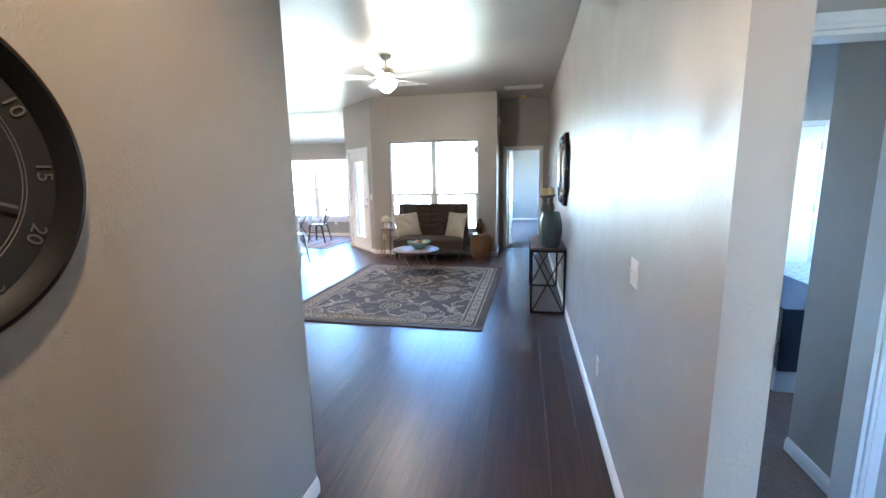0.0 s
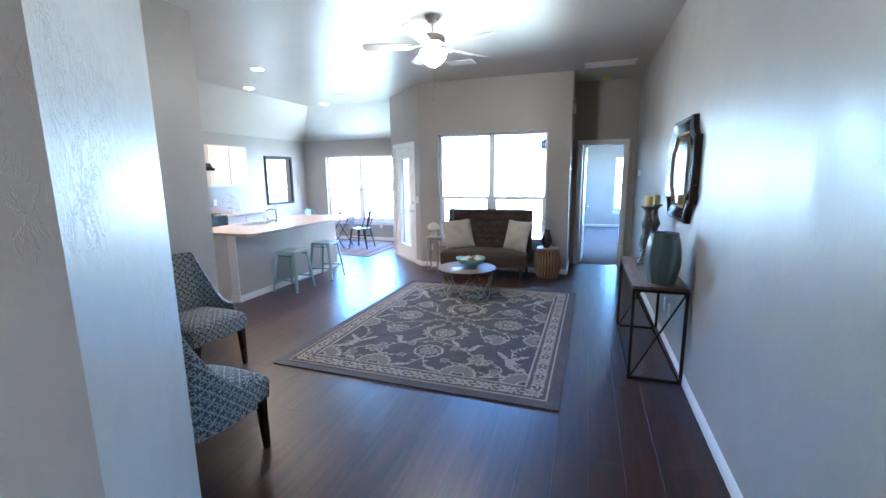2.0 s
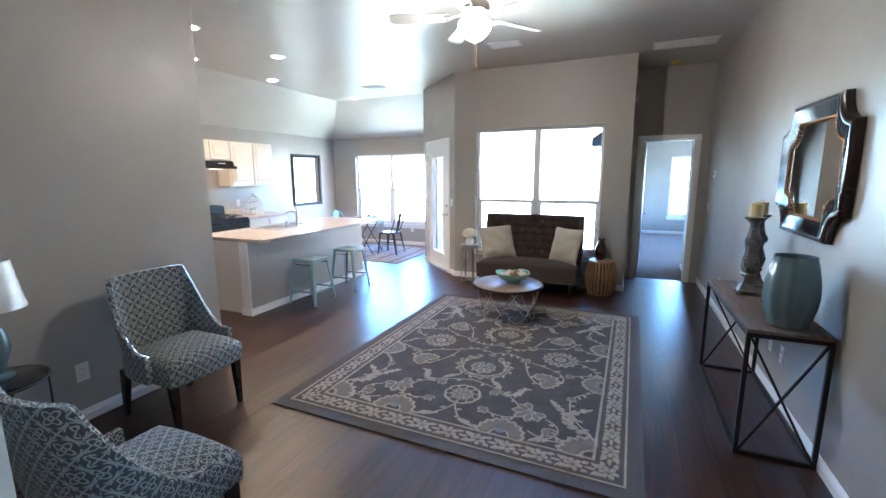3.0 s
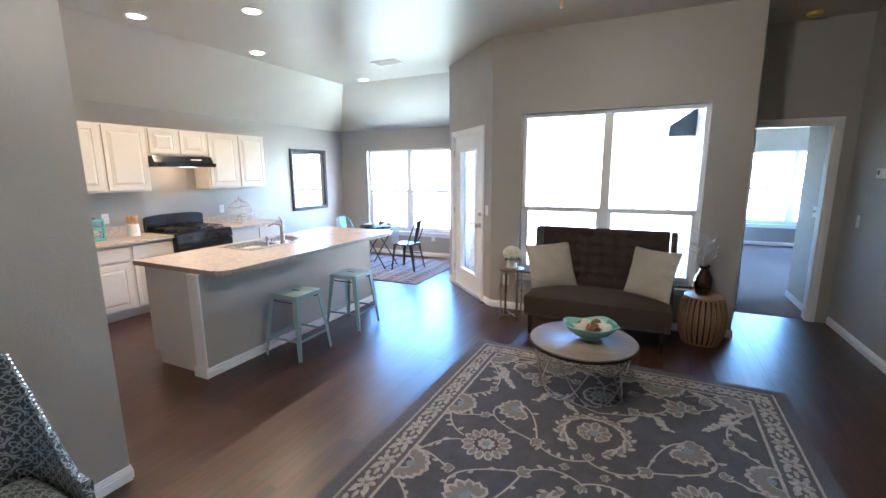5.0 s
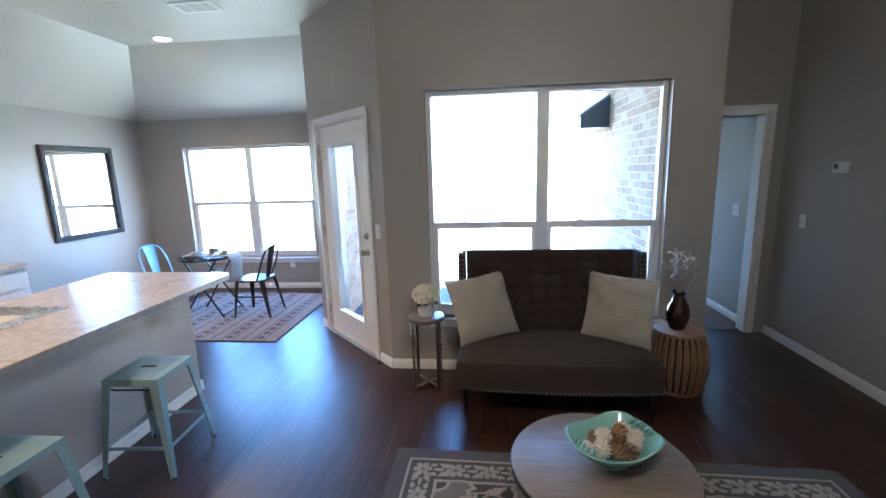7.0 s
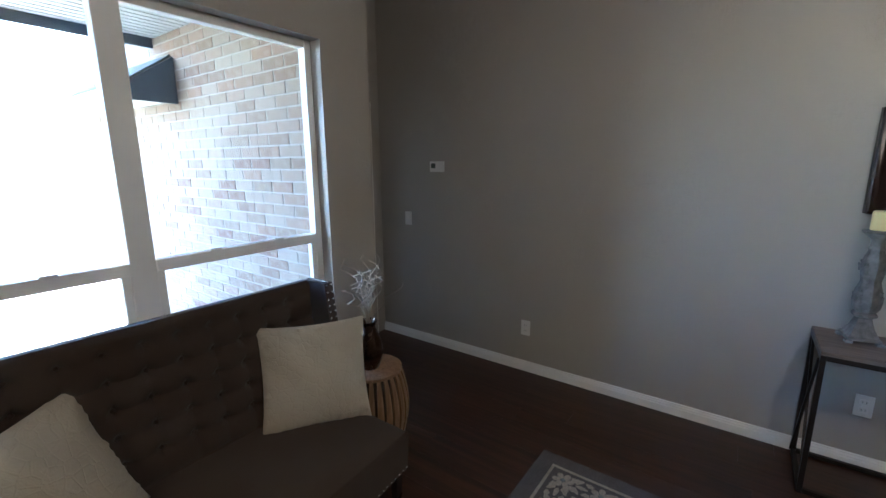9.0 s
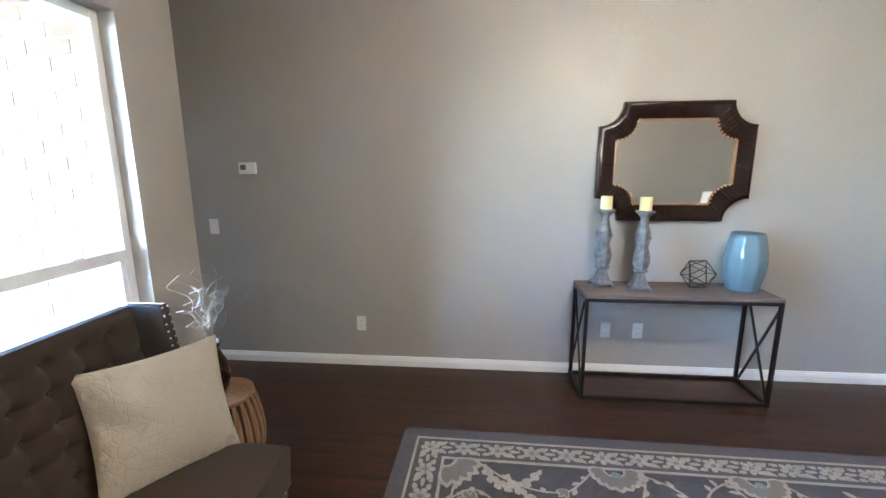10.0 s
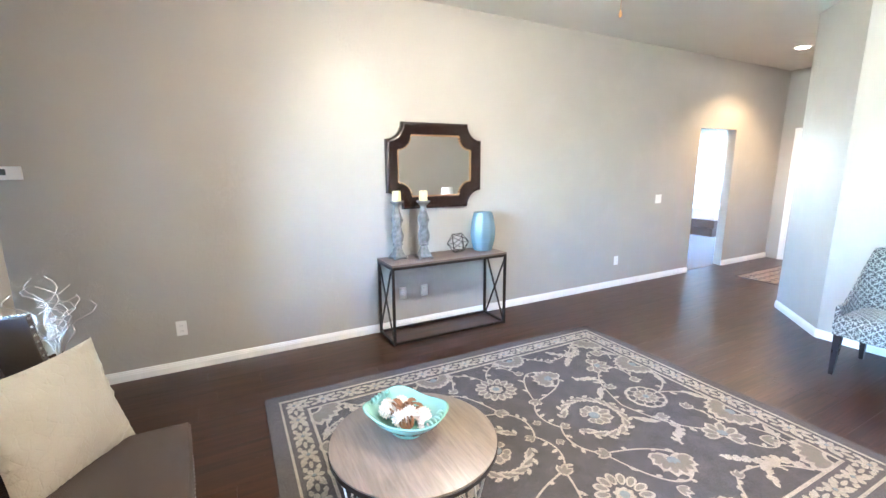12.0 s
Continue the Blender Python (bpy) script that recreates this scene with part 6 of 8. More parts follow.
# -- wall plates --
def outlet(at, label="white duplex wall outlet"):
    top = thing("wall_outlet", at, label, "outlet", "wall outlets")
    part("plate", boxed(-0.036, -0.006, -0.058, 0.036, -0.0005, 0.058, bevel=0.002), PLASTIC, top)
    for z in (-0.021, 0.021):
        bm = boxed(-0.017, -0.008, z - 0.015, 0.017, -0.0055, z + 0.015, bevel=0.003)
        part("socket", bm, PLASTIC, top)
        # raised bars, dark in place of the shade within plug openings
        bm = bmesh.new()
        for x in (-0.007, 0.007):
            box(bm, x - 0.0012, -0.0086, z - 0.004, x + 0.0012, -0.0078, z + 0.006)
        part("slots", bm, SCREEN, top)
    return top


def switch(at, gangs, label):
    top = thing("light_switch", at, label, "light switch", "light switches")
    w = 0.036 + 0.023 * (gangs - 1)
    part("plate", boxed(-w, -0.006, -0.058, w, -0.0005, 0.058, bevel=0.002), PLASTIC, top)
    for g in range(gangs):
        x = (g - (gangs - 1) / 2) * 0.046
        part("toggle", boxed(x - 0.005, -0.017, -0.004, x + 0.005, -0.0055, 0.012, bevel=0.002), PLASTIC, top)
    return top


EAST_FACE = lambda y, z: pose(RIGHT, y, z, 0, 0, -90)
first = outlet(EAST_FACE(3.24, 0.345))
for y, z in ((6.22, 0.35), (5.99, 0.35), (8.07, 0.345)):
    copy_thing(first, EAST_FACE(y, z))
copy_thing(first, pose(-2.0, BACK, 0.34))
copy_thing(first, pose(LEFT, 4.08, 0.325, 0, 0, 90))
copy_thing(first, pose(-4.15, DINING, 0.36))
switch(EAST_FACE(2.50, 1.11), 2, "white two-gang light switch in the hall")
switch(EAST_FACE(9.20, 1.10), 1, "white light switch by the bedroom doorway")
switch(frame_at(CORNER, JOG) @ pose(0.115, 0, 1.13), 1, "white light switch beside the patio door")
switch(pose(1.10, 9.98, 1.12, 0, 0, -90), 2, "white two-gang light switch inside the bedroom")
th = thing("thermostat", EAST_FACE(8.88, 1.54), "white wall thermostat with a grey display", "thermostat")
part("case", boxed(-0.065, -0.026, -0.042, 0.065, -0.0005, 0.042, bevel=0.004), PLASTIC, th)
part("display", boxed(-0.050, -0.0272, -0.012, -0.008, -0.0255, 0.026), SCREEN, th, "grey display")
bm = bmesh.new()
for i in range(3):
    for j in range(2):
        box(bm, 0.008 + i * 0.017, -0.0275, -0.012 + j * 0.018, 0.019 + i * 0.017, -0.0255, -0.002 + j * 0.018, 0.001)
part("buttons", bm, PLASTIC, th)
ch = thing("door_chime", pose(PASSAGE, 9.0, 2.52, 0, 0, 90), "small white chime box high on the passage wall", "door chime")
part("case", boxed(-0.05, -0.04, -0.07, 0.05, -0.0005, 0.07, bevel=0.006), PLASTIC, ch)

# -- wall clock in the hall --
ck = thing("wall_clock", pose(HALL, 1.115, 1.55, 0, 0, 90), "large round black wall clock with thin gold rim", "clock")
R_ = 0.315
bm = bmesh.new()
turn = Matrix.Rotation(radians(90), 4, 'X')
prof = [(R_ - 0.045, 0.012), (R_ - 0.030, 0.030), (R_ - 0.012, 0.042), (R_, 0.036), (R_ + 0.002, 0.002)]
n = 72
rings = [[bm.verts.new(turn @ Vector((r * math.cos(2 * math.pi * i / n), r * math.sin(2 * math.pi * i / n), z))) for i in range(n)] for r, z in prof]
for a, b in zip(rings, rings[1:]):
    for i in range(n):
        bm.faces.new((a[i], a[(i + 1) % n], b[(i + 1) % n], b[i]))
part("clock_rim", bm, plain("satin_black_rim", (0.006, 0.006, 0.0065), 0.5, spec=0.2), ck, "satin black rim", True)
bm = bmesh.new()
tube(bm, [((R_ + 0.001) * math.cos(radians(a)), -0.030, (R_ + 0.001) * math.sin(radians(a))) for a in range(0, 360, 4)], 0.004, 8, True)
part("gold_band", bm, GOLD, ck, "thin gold band", True)
bm = bmesh.new()
lathe(bm, [(R_ - 0.042, 0.006), (R_ - 0.042, 0.012)], 64, turn)
face = part("clock_face", bm, plain("slate_dial", (0.014, 0.0145, 0.016), 0.6), ck, "slate grey dial")
DIAL = plain("dial_grey", (0.12, 0.11, 0.10), 0.6)
bm = bmesh.new()
for r in (R_ - 0.105, R_ - 0.098):
    tube(bm, [(r * math.cos(radians(a)), -0.0125, r * math.sin(radians(a))) for a in range(0, 360, 5)], 0.0012, 5, True)
part("dial_rings", bm, DIAL, ck)
for h_ in range(1, 13):
    a = radians(90 - 30 * h_)
    cu = bpy.data.curves.new("numeral", 'FONT')
    cu.body, cu.size, cu.align_x, cu.align_y, cu.extrude = str(5 * h_), 0.042, 'CENTER', 'CENTER', 0.0006
    ob = new("numeral", cu)
    dep = bpy.context.evaluated_depsgraph_get()
    me = bpy.data.meshes.new_from_object(ob.evaluated_get(dep))
    bpy.data.objects.remove(ob)
    me.materials.clear()
    me.materials.append(DIAL)
    ob = new("numeral", me)
    ob.parent = face
    ob.matrix_basis = Matrix.Translation(((R_ - 0.066) * math.cos(a), -0.0135, (R_ - 0.066) * math.sin(a))) @ Matrix.Rotation(radians(90), 4, 'X') @ Matrix.Rotation(a - math.pi / 2, 4, 'Z')
for a, l, w in ((100, 0.15, 0.009), (-20, 0.20, 0.006)):
    bm = bmesh.new()
    bar(bm, (0, -0.020, 0), (l * math.cos(radians(a)), -0.020, l * math.sin(radians(a))), w, 0.002, (0, -1, 0))
    part("clock_hand", bm, DIAL, ck)


# ---- kitchen ----
COUNTER = 0.865
FACE_K = lambda y: pose(KITCHEN, y, 0, 0, 0, 90)


def raised_panel(bm, x0, z0, x1, z1, y, t=0.02, rail=0.055):
    """A cabinet front with a raised centre panel; its outer face is at y - t."""
    box(bm, x0, y - t, z0, x1, y, z1, 0.004)
    if x1 - x0 > 2.6 * rail and z1 - z0 > 2.6 * rail:
        a, b, c, d = x0 + rail, z0 + rail, x1 - rail, z1 - rail
        yy = y - t
        # bead round the panel
        for q in ((a - 0.006, b - 0.006, a, d + 0.006), (c, b - 0.006, c + 0.006, d + 0.006), (a, b - 0.006, c, b), (a, d, c, d + 0.006)):
            box(bm, q[0], yy - 0.0045, q[1], q[2], yy + 0.002, q[3], 0.002)
        s = min(0.030, (c - a) * 0.2, (d - b) * 0.2)
        lo = [bm.verts.new(p) for p in ((a + 0.004, yy + 0.001, b + 0.004), (c - 0.004, yy + 0.001, b + 0.004), (c - 0.004, yy + 0.001, d - 0.004), (a + 0.004, yy + 0.001, d - 0.004))]
        hi = [bm.verts.new(p) for p in ((a + s, yy - 0.007, b + s), (c - s, yy - 0.007, b + s), (c - s, yy - 0.007, d - s), (a + s, yy - 0.007, d - s))]
        for i in range(4):
            bm.faces.new((lo[i], lo[(i + 1) % 4], hi[(i + 1) % 4], hi[i]))
        bm.faces.new(hi)


def base_cabinet(at, w, label):
    top = thing("base_cabinet", at, label, "cabinet", "kitchen base cabinets")
    d = 0.56
    bm = boxed(-w / 2, -d, 0.095, w / 2, -0.001, COUNTER - 0.04)
    box(bm, -w / 2, -d + 0.07, 0.0, w / 2, -0.02, 0.095)
    part("body", bm, CABINET, top)
    n = 2
    for i in range(n):
        x0, x1 = -w / 2 + w * i / n + 0.022, -w / 2 + w * (i + 1) / n - 0.022
        bm = bmesh.new()
        raised_panel(bm, x0, 0.125, x1, 0.625, -d)
        part("door", bm, CABINET, top, "white raised-panel door")
        bm = boxed(x0, -d - 0.02, 0.655, x1, -d, 0.80, bevel=0.005)
        part("drawer", bm, CABINET, top, "plain white drawer front")
    return top


def wall_cabinet(at, w, z0, z1, label):
    top = thing("wall_cabinet", at, label, "cabinet", "kitchen wall cabinets")
    d = 0.285
    part("body", boxed(-w / 2, -d, z0, w / 2, -0.001, z1), CABINET, top)
    for i in range(2):
        x0, x1 = -w / 2 + w * i / 2 + 0.020, -w / 2 + w * (i + 1) / 2 - 0.020
        bm = bmesh.new()
        raised_panel(bm, x0, z0 + 0.022, x1, z1 - 0.022, -d)
        part("door", bm, CABINET, top, "white raised-panel door")
    return top


base_cabinet(FACE_K(6.655), 0.948, "white base cabinet with two drawers beside the range")
base_cabinet(FACE_K(8.36), 0.948, "white base cabinet with two drawers below the birdcage")
wall_cabinet(FACE_K(6.655), 0.948, 1.375, 2.12, "tall white two-door wall cabinet over the lantern")
wall_cabinet(FACE_K(8.36), 0.948, 1.375, 2.12, "tall white two-door wall cabinet beside the hood")
wall_cabinet(FACE_K(7.508), 0.752, 1.79, 2.12, "short white two-door wall cabinet over the range hood")
wall_cabinet(FACE_K(5.75), 0.856, 1.79, 2.12, "short white wall cabinet over the empty fridge bay")


def worktop(y0, y1, label):
    top = thing("worktop", pose(KITCHEN, (y0 + y1) / 2, COUNTER), label, "worktop")
    h = (y1 - y0) / 2
    part("slab", boxed(0.001, -h, -0.038, 0.605, h, 0.0, bevel=0.006), STONE_TOP, top)
    part("backsplash", boxed(0.001, -h, 0.0005, 0.022, h, 0.10, bevel=0.004), STONE_TOP, top)
    return top


worktop(6.165, 7.128, "grey-brown stone-look laminate worktop with a low backsplash")
worktop(7.888, 8.85, "stone-look laminate worktop holding a birdcage")


def range_cooker(at):
    top = thing("range_cooker", at, "black gas range with cast iron grates and five knobs", "cooker")
    w = 0.374
    part("body", boxed(-w, -0.60, 0.04, w, -0.012, COUNTER - 0.01, bevel=0.006), BLACK_ENAMEL, top)
    part("cooktop", boxed(-w, -0.625, COUNTER - 0.01, w, -0.012, COUNTER + 0.012, bevel=0.006), BLACK_ENAMEL, top)
    bm = bmesh.new()
    outl = [(-w, 0.0), (w, 0.0), (w, 0.150)] + [(w * math.cos(radians(a)) ** 0.6 if a < 90 else -w * abs(math.cos(radians(a))) ** 0.6, 0.150 + 0.045 * math.sin(radians(a))) for a in range(10, 90, 10)] + [(0, 0.196)] + \
           [(-w * abs(math.cos(radians(a))) ** 0.6, 0.150 + 0.045 * math.sin(radians(a))) for a in range(100, 180, 10)] + [(-w, 0.150)]
    prism(bm, outl, 0.012, 0.075, Matrix(((1, 0, 0, 0), (0, 0, -1, 0), (0, 1, 0, COUNTER + 0.012), (0, 0, 0, 1))))
    part("backguard", bm, BLACK_ENAMEL, top, "curved glossy backguard")
    part("backguard_trim", boxed(-w + 0.02, -0.080, COUNTER + 0.035, w - 0.02, -0.073, COUNTER + 0.075, bevel=0.002), BLACK_GLASS, top)
    for bx in (-0.19, 0.19):
        for by in (-0.46, -0.21):
            bm = bmesh.new()
            lathe(bm, [(0.050, 0.0), (0.050, 0.010), (0.035, 0.012), (0.035, 0.024), (0.028, 0.028)], 24, Matrix.Translation((bx, by, COUNTER + 0.012)))
            part("burner", bm, BLACK_IRON, top, "", True)
            bm = bmesh.new()
            z = COUNTER + 0.046
            for a in range(0, 360, 90):
                c, s = math.cos(radians(a + 45)), math.sin(radians(a + 45))
                tube(bm, [(bx + 0.145 * c, by + 0.145 * s, COUNTER + 0.012), (bx + 0.14 * c, by + 0.14 * s, z), (bx + 0.03 * c, by + 0.03 * s, z)], 0.0055, 6)
            q = 0.105
            tube(bm, [(bx - q, by - q, z), (bx + q, by - q, z), (bx + q, by + q, z), (bx - q, by + q, z)], 0.0055, 6, True)
            part("grate", bm, BLACK_IRON, top, "cast iron grate")
    bm = bmesh.new()
    v = [bm.verts.new(p) for p in ((-w, -0.60, 0.765), (w, -0.60, 0.765), (w, -0.60, COUNTER - 0.011), (-w, -0.60, COUNTER - 0.011), (-w, -0.645, 0.765), (w, -0.645, 0.765), (w, -0.628, COUNTER - 0.011), (-w, -0.628, COUNTER - 0.011))]
    for f in ((0, 1, 2, 3), (4, 5, 6, 7), (0, 1, 5, 4), (3, 2, 6, 7), (0, 3, 7, 4), (1, 2, 6, 5)):
        bm.faces.new([v[i] for i in f])
    panel = part("control_panel", bm, BLACK_ENAMEL, top)
    for kx in (-0.28, -0.19, 0.0, 0.19, 0.28):
        bm = bmesh.new()
        lathe(bm, [(0.024, 0.0), (0.024, 0.006), (0.019, 0.010), (0.017, 0.032), (0.012, 0.034)], 20, Matrix.Translation((kx, -0.635, 0.812)) @ Matrix.Rotation(radians(80), 4, 'X'))
        box(bm, kx - 0.003, -0.674, 0.80, kx + 0.003, -0.66, 0.835, 0.001)
        part("knob", bm, BLACK_ENAMEL, panel, "", True)
    oven = part("oven_door", boxed(-w + 0.004, -0.640, 0.20, w - 0.004, -0.601, 0.755, bevel=0.006), BLACK_ENAMEL, top)
    part("oven_window", boxed(-0.24, -0.643, 0.34, 0.24, -0.639, 0.60, bevel=0.002), BLACK_GLASS, oven)
    bm = bmesh.new()
    tube(bm, [(-0.32, -0.64, 0.70), (-0.32, -0.675, 0.705), (0.32, -0.675, 0.705), (0.32, -0.64, 0.70)], 0.012, 10)
    part("oven_handle", bm, BLACK_ENAMEL, oven, "", True)
    part("drawer", boxed(-w + 0.004, -0.635, 0.05, w - 0.004, -0.601, 0.19, bevel=0.006), BLACK_ENAMEL, top)
    bm = bmesh.new()
    for x in (-w + 0.04, w - 0.04):
        for y in (-0.56, -0.06):
            lathe(bm, [(0.018, 0.0), (0.018, 0.042)], 12, Matrix.Translation((x, y, 0)))
    part("feet", bm, BLACK_IRON, top)
    return top


range_cooker(FACE_K(7.508))
hood = thing("range_hood", FACE_K(7.508), "black under-cabinet range hood with its lamp lit", "range hood")
bm = bmesh.new()
prof = [(-0.001, 1.66), (-0.44, 1.66), (-0.455, 1.675), (-0.455, 1.705), (-0.40, 1.715), (-0.365, 1.789), (-0.001, 1.789)]
prism(bm, prof, -0.374, 0.374, Matrix(((0, 0, 1, 0), (1, 0, 0, 0), (0, 1, 0, 0), (0, 0, 0, 1))))
part("shell", bm, BLACK_ENAMEL, hood)
part("hood_lens", boxed(-0.02, -0.40, 1.655, 0.14, -0.30, 1.6595), HOOD_LENS, hood, "lit lamp lens").visible_shadow = False
part("switch_strip", boxed(0.08, -0.387, 1.735, 0.22, -0.382, 1.755), PLASTIC, hood, "grey switch strip")

# -- island --
IX0, IX1, IY0, IY1 = -4.44, -3.365, 6.04, 8.47
isl = thing("kitchen_island", pose(-3.9, 7.1, 0), "white island cabinet behind a greige half wall with white skirting", "kitchen island")
ox, oy = 3.9, -7.1


def ib(x0, y0, z0, x1, y1, z1, bevel=0.0):
    return boxed(x0 + ox, y0 + oy, z0, x1 + ox, y1 + oy, z1, bevel=bevel)


part("half_wall", ib(-3.71, 6.02, 0, -3.59, 8.22, COUNTER - 0.039), WALL, isl, "greige painted half wall")
part("end_cap", ib(-3.712, 6.008, 0.0, -3.588, 6.0195, COUNTER - 0.039, 0.003), TRIM, isl, "white end board")
bm = bmesh.new()
for q in ((-3.5895, 6.00, -3.574, 8.235), (-3.725, 5.992, -3.574, 6.0075)):
    box(bm, q[0] + ox, q[1] + oy, 0, q[2] + ox, q[3] + oy, 0.052, 0.003)
    box(bm, q[0] + ox, q[1] + oy + (0.004 if q[2] - q[0] > 0.05 else 0), 0.052, q[2] + ox - (0.005 if q[2] - q[0] < 0.05 else 0.003), q[3] + oy, 0.080, 0.003)
part("skirting", bm, TRIM, isl)
bm = ib(-4.30, 6.045, 0.10, -3.711, 8.20, COUNTER - 0.039)
box(bm, -4.225 + ox, 6.045 + oy, 0.0, -3.711 + ox, 8.20 + oy, 0.10)
part("body", bm, CABINET, isl, "white cabinet body")
for i in range(4):
    bm = bmesh.new()
    m0 = Matrix.Translation((-4.30 + ox, 6.045 + oy, 0)) @ Matrix.Rotation(radians(-90), 4, 'Z')
    w = 2.155 / 4
    raised_panel(bm, -(i + 1) * w + 0.02, 0.13, -i * w - 0.02, 0.80, 0.0)
    bmesh.ops.transform(bm, matrix=m0, verts=bm.verts[:])
    part("door", bm, CABINET, isl, "white raised-panel door")
SX0, SX1, SY0, SY1 = -4.345, -3.87, 6.76, 7.60
bt = thing("island_worktop", pose(-3.9, 7.1, COUNTER), "pale stone-look laminate island top with clipped corners", "worktop")
bm = bmesh.new()
c = 0.10
prism(bm, [(IX0 + ox, IY0 + oy), (IX1 - c + ox, IY0 + oy), (IX1 - c * 0.3 + ox, IY0 + c * 0.3 + oy), (IX1 + ox, IY0 + c + oy), (IX1 + ox, SY0 + 0.02 + oy), (IX0 + ox, SY0 + 0.02 + oy)], -0.038, 0.0)
prism(bm, [(IX0 + ox, SY1 - 0.02 + oy), (IX1 + ox, SY1 - 0.02 + oy), (IX1 + ox, IY1 - c + oy), (IX1 - c * 0.3 + ox, IY1 - c * 0.3 + oy), (IX1 - c + ox, IY1 + oy), (IX0 + ox, IY1 + oy)], -0.038, 0.0)
box(bm, IX0 + ox, SY0 + 0.02 + oy, -0.038, SX0 + 0.02 + ox, SY1 - 0.02 + oy, 0.0)
box(bm, SX1 - 0.02 + ox, SY0 + 0.02 + oy, -0.038, IX1 + ox, SY1 - 0.02 + oy, 0.0)
part("slab", bm, STONE_TOP, bt)
part("edge_strip", boxed(IX1 + ox, IY0 + c + oy, -0.037, IX1 + ox + 0.0025, IY1 - c + oy, -0.002), EDGE_LAMINATE, bt, "darker mottled laminate edge strip")
part("edge_strip", boxed(IX0 + ox, IY0 + oy - 0.0025, -0.037, IX1 - c + ox, IY0 + oy, -0.002), EDGE_LAMINATE, bt, "darker mottled laminate edge strip")

sink = thing("sink", pose((SX0 + SX1) / 2, (SY0 + SY1) / 2, COUNTER + 0.0005), "double-bowl stainless steel drop-in sink", "sink")
w, h = (SX1 - SX0) / 2, (SY1 - SY0) / 2
bm = bmesh.new()
b0, b1 = -w + 0.035, w - 0.10
for q in ((-w, -h, -w + 0.035, h), (w - 0.10, -h, w, h), (b0, -h, b1, -h + 0.035), (b0, h - 0.035, b1, h), (b0, -0.018, b1, 0.018)):
    box(bm, q[0], q[1], 0.0, q[2], q[3], 0.006)
bmesh.ops.remove_doubles(bm, verts=bm.verts[:], dist=0.0004)
part("rim", bm, STEEL, sink)
for y0, y1 in ((-h + 0.035, -0.018), (0.018, h - 0.035)):
    bm = bmesh.new()
    cx, cy, rx, ry = (b0 + b1) / 2, (y0 + y1) / 2, (b1 - b0) / 2, (y1 - y0) / 2
    rings = []
    for s, z in ((1.0, 0.004), (0.985, -0.02), (0.95, -0.13), (0.86, -0.155), (0.15, -0.162)):
        ring = []
        for i in range(32):
            a = 2 * math.pi * i / 32
            ca, sa = math.cos(a), math.sin(a)
            k_ = (abs(ca) ** 7 + abs(sa) ** 7) ** (-1 / 7)
            ring.append(bm.verts.new((cx + rx * s * k_ * ca, cy + ry * s * k_ * sa, z)))
        rings.append(ring)
    for a, b in zip(rings, rings[1:]):
        for i in range(32):
            bm.faces.new((a[i], a[(i + 1) % 32], b[(i + 1) % 32], b[i]))
    bm.faces.new(rings[-1])
    part("basin", bm, STEEL, sink, "", True)
fx = w - 0.05
bm = bmesh.new()
lathe(bm, [(0.030, 0.006), (0.028, 0.012), (0.022, 0.020), (0.020, 0.15), (0.024, 0.19)], 20, Matrix.Translation((fx, 0.0, 0)))
tube(bm, [(fx, 0, 0.16), (fx - 0.02, 0, 0.195), (fx - 0.10, -0.01, 0.205), (fx - 0.17, -0.015, 0.175)], 0.014, 10, taper=0.8)
faucet = part("faucet", bm, NICKEL, sink, "brushed nickel faucet", True)
bm = bmesh.new()
tube(bm, [(fx, 0, 0.185), (fx + 0.008, 0.0, 0.225), (fx - 0.03, 0.0, 0.275)], 0.011, 8, taper=0.7)
part("faucet_lever", bm, NICKEL, faucet, "", True)
bm = bmesh.new()
lathe(bm, [(0.018, 0.006), (0.014, 0.02), (0.011, 0.06), (0.014, 0.09), (0.010, 0.105)], 16, Matrix.Translation((fx, -0.20, 0)))
part("side_spray", bm, NICKEL, sink, "", True)


# -- things on the worktops --
lan = thing("lantern", pose(-5.98, 6.48, COUNTER, 0, 0, 14), "teal wooden lantern with glass sides and a rope handle", "lantern")
TEAL = plain("teal_paint", (0.10, 0.33, 0.30), 0.5, vary=0.15, bump=0.15)
ROPE = plain("jute_rope", (0.30, 0.20, 0.10), 0.9, grain=150, bump=0.5)
part("base", boxed(-0.09, -0.09, 0, 0.09, 0.09, 0.022, bevel=0.003), TEAL, lan)
part("lid", boxed(-0.092, -0.092, 0.205, 0.092, 0.092, 0.228, bevel=0.004), TEAL, lan)
for sx in (-1, 1):
    for sy in (-1, 1):
        part("post", boxed(sx * 0.078 - 0.009, sy * 0.078 - 0.009, 0.022, sx * 0.078 + 0.009, sy * 0.078 + 0.009, 0.205), TEAL, lan)
for k_ in range(4):
    bm = bmesh.new()
    for z in (0.085, 0.145):
        box(bm, -0.069, -0.084, z - 0.005, 0.069, -0.074, z + 0.005)
    part("glazing_bar", bm, TEAL, lan, at=pose(0, 0, 0, 0, 0, 90 * k_))
    g = part("pane", boxed(-0.069, -0.080, 0.022, 0.069, -0.078, 0.205), GLASS, lan, at=pose(0, 0, 0, 0, 0, 90 * k_))
    g.visible_shadow = False
bm = bmesh.new()
tube(bm, [(-0.075, 0, 0.228), (-0.07, 0.0, 0.242), (-0.03, 0.01, 0.247), (0.04, 0.012, 0.246), (0.072, 0.0, 0.240), (0.078, 0, 0.229)], 0.008, 8)
part("rope_handle", bm, ROPE, lan, "jute rope handle", True)
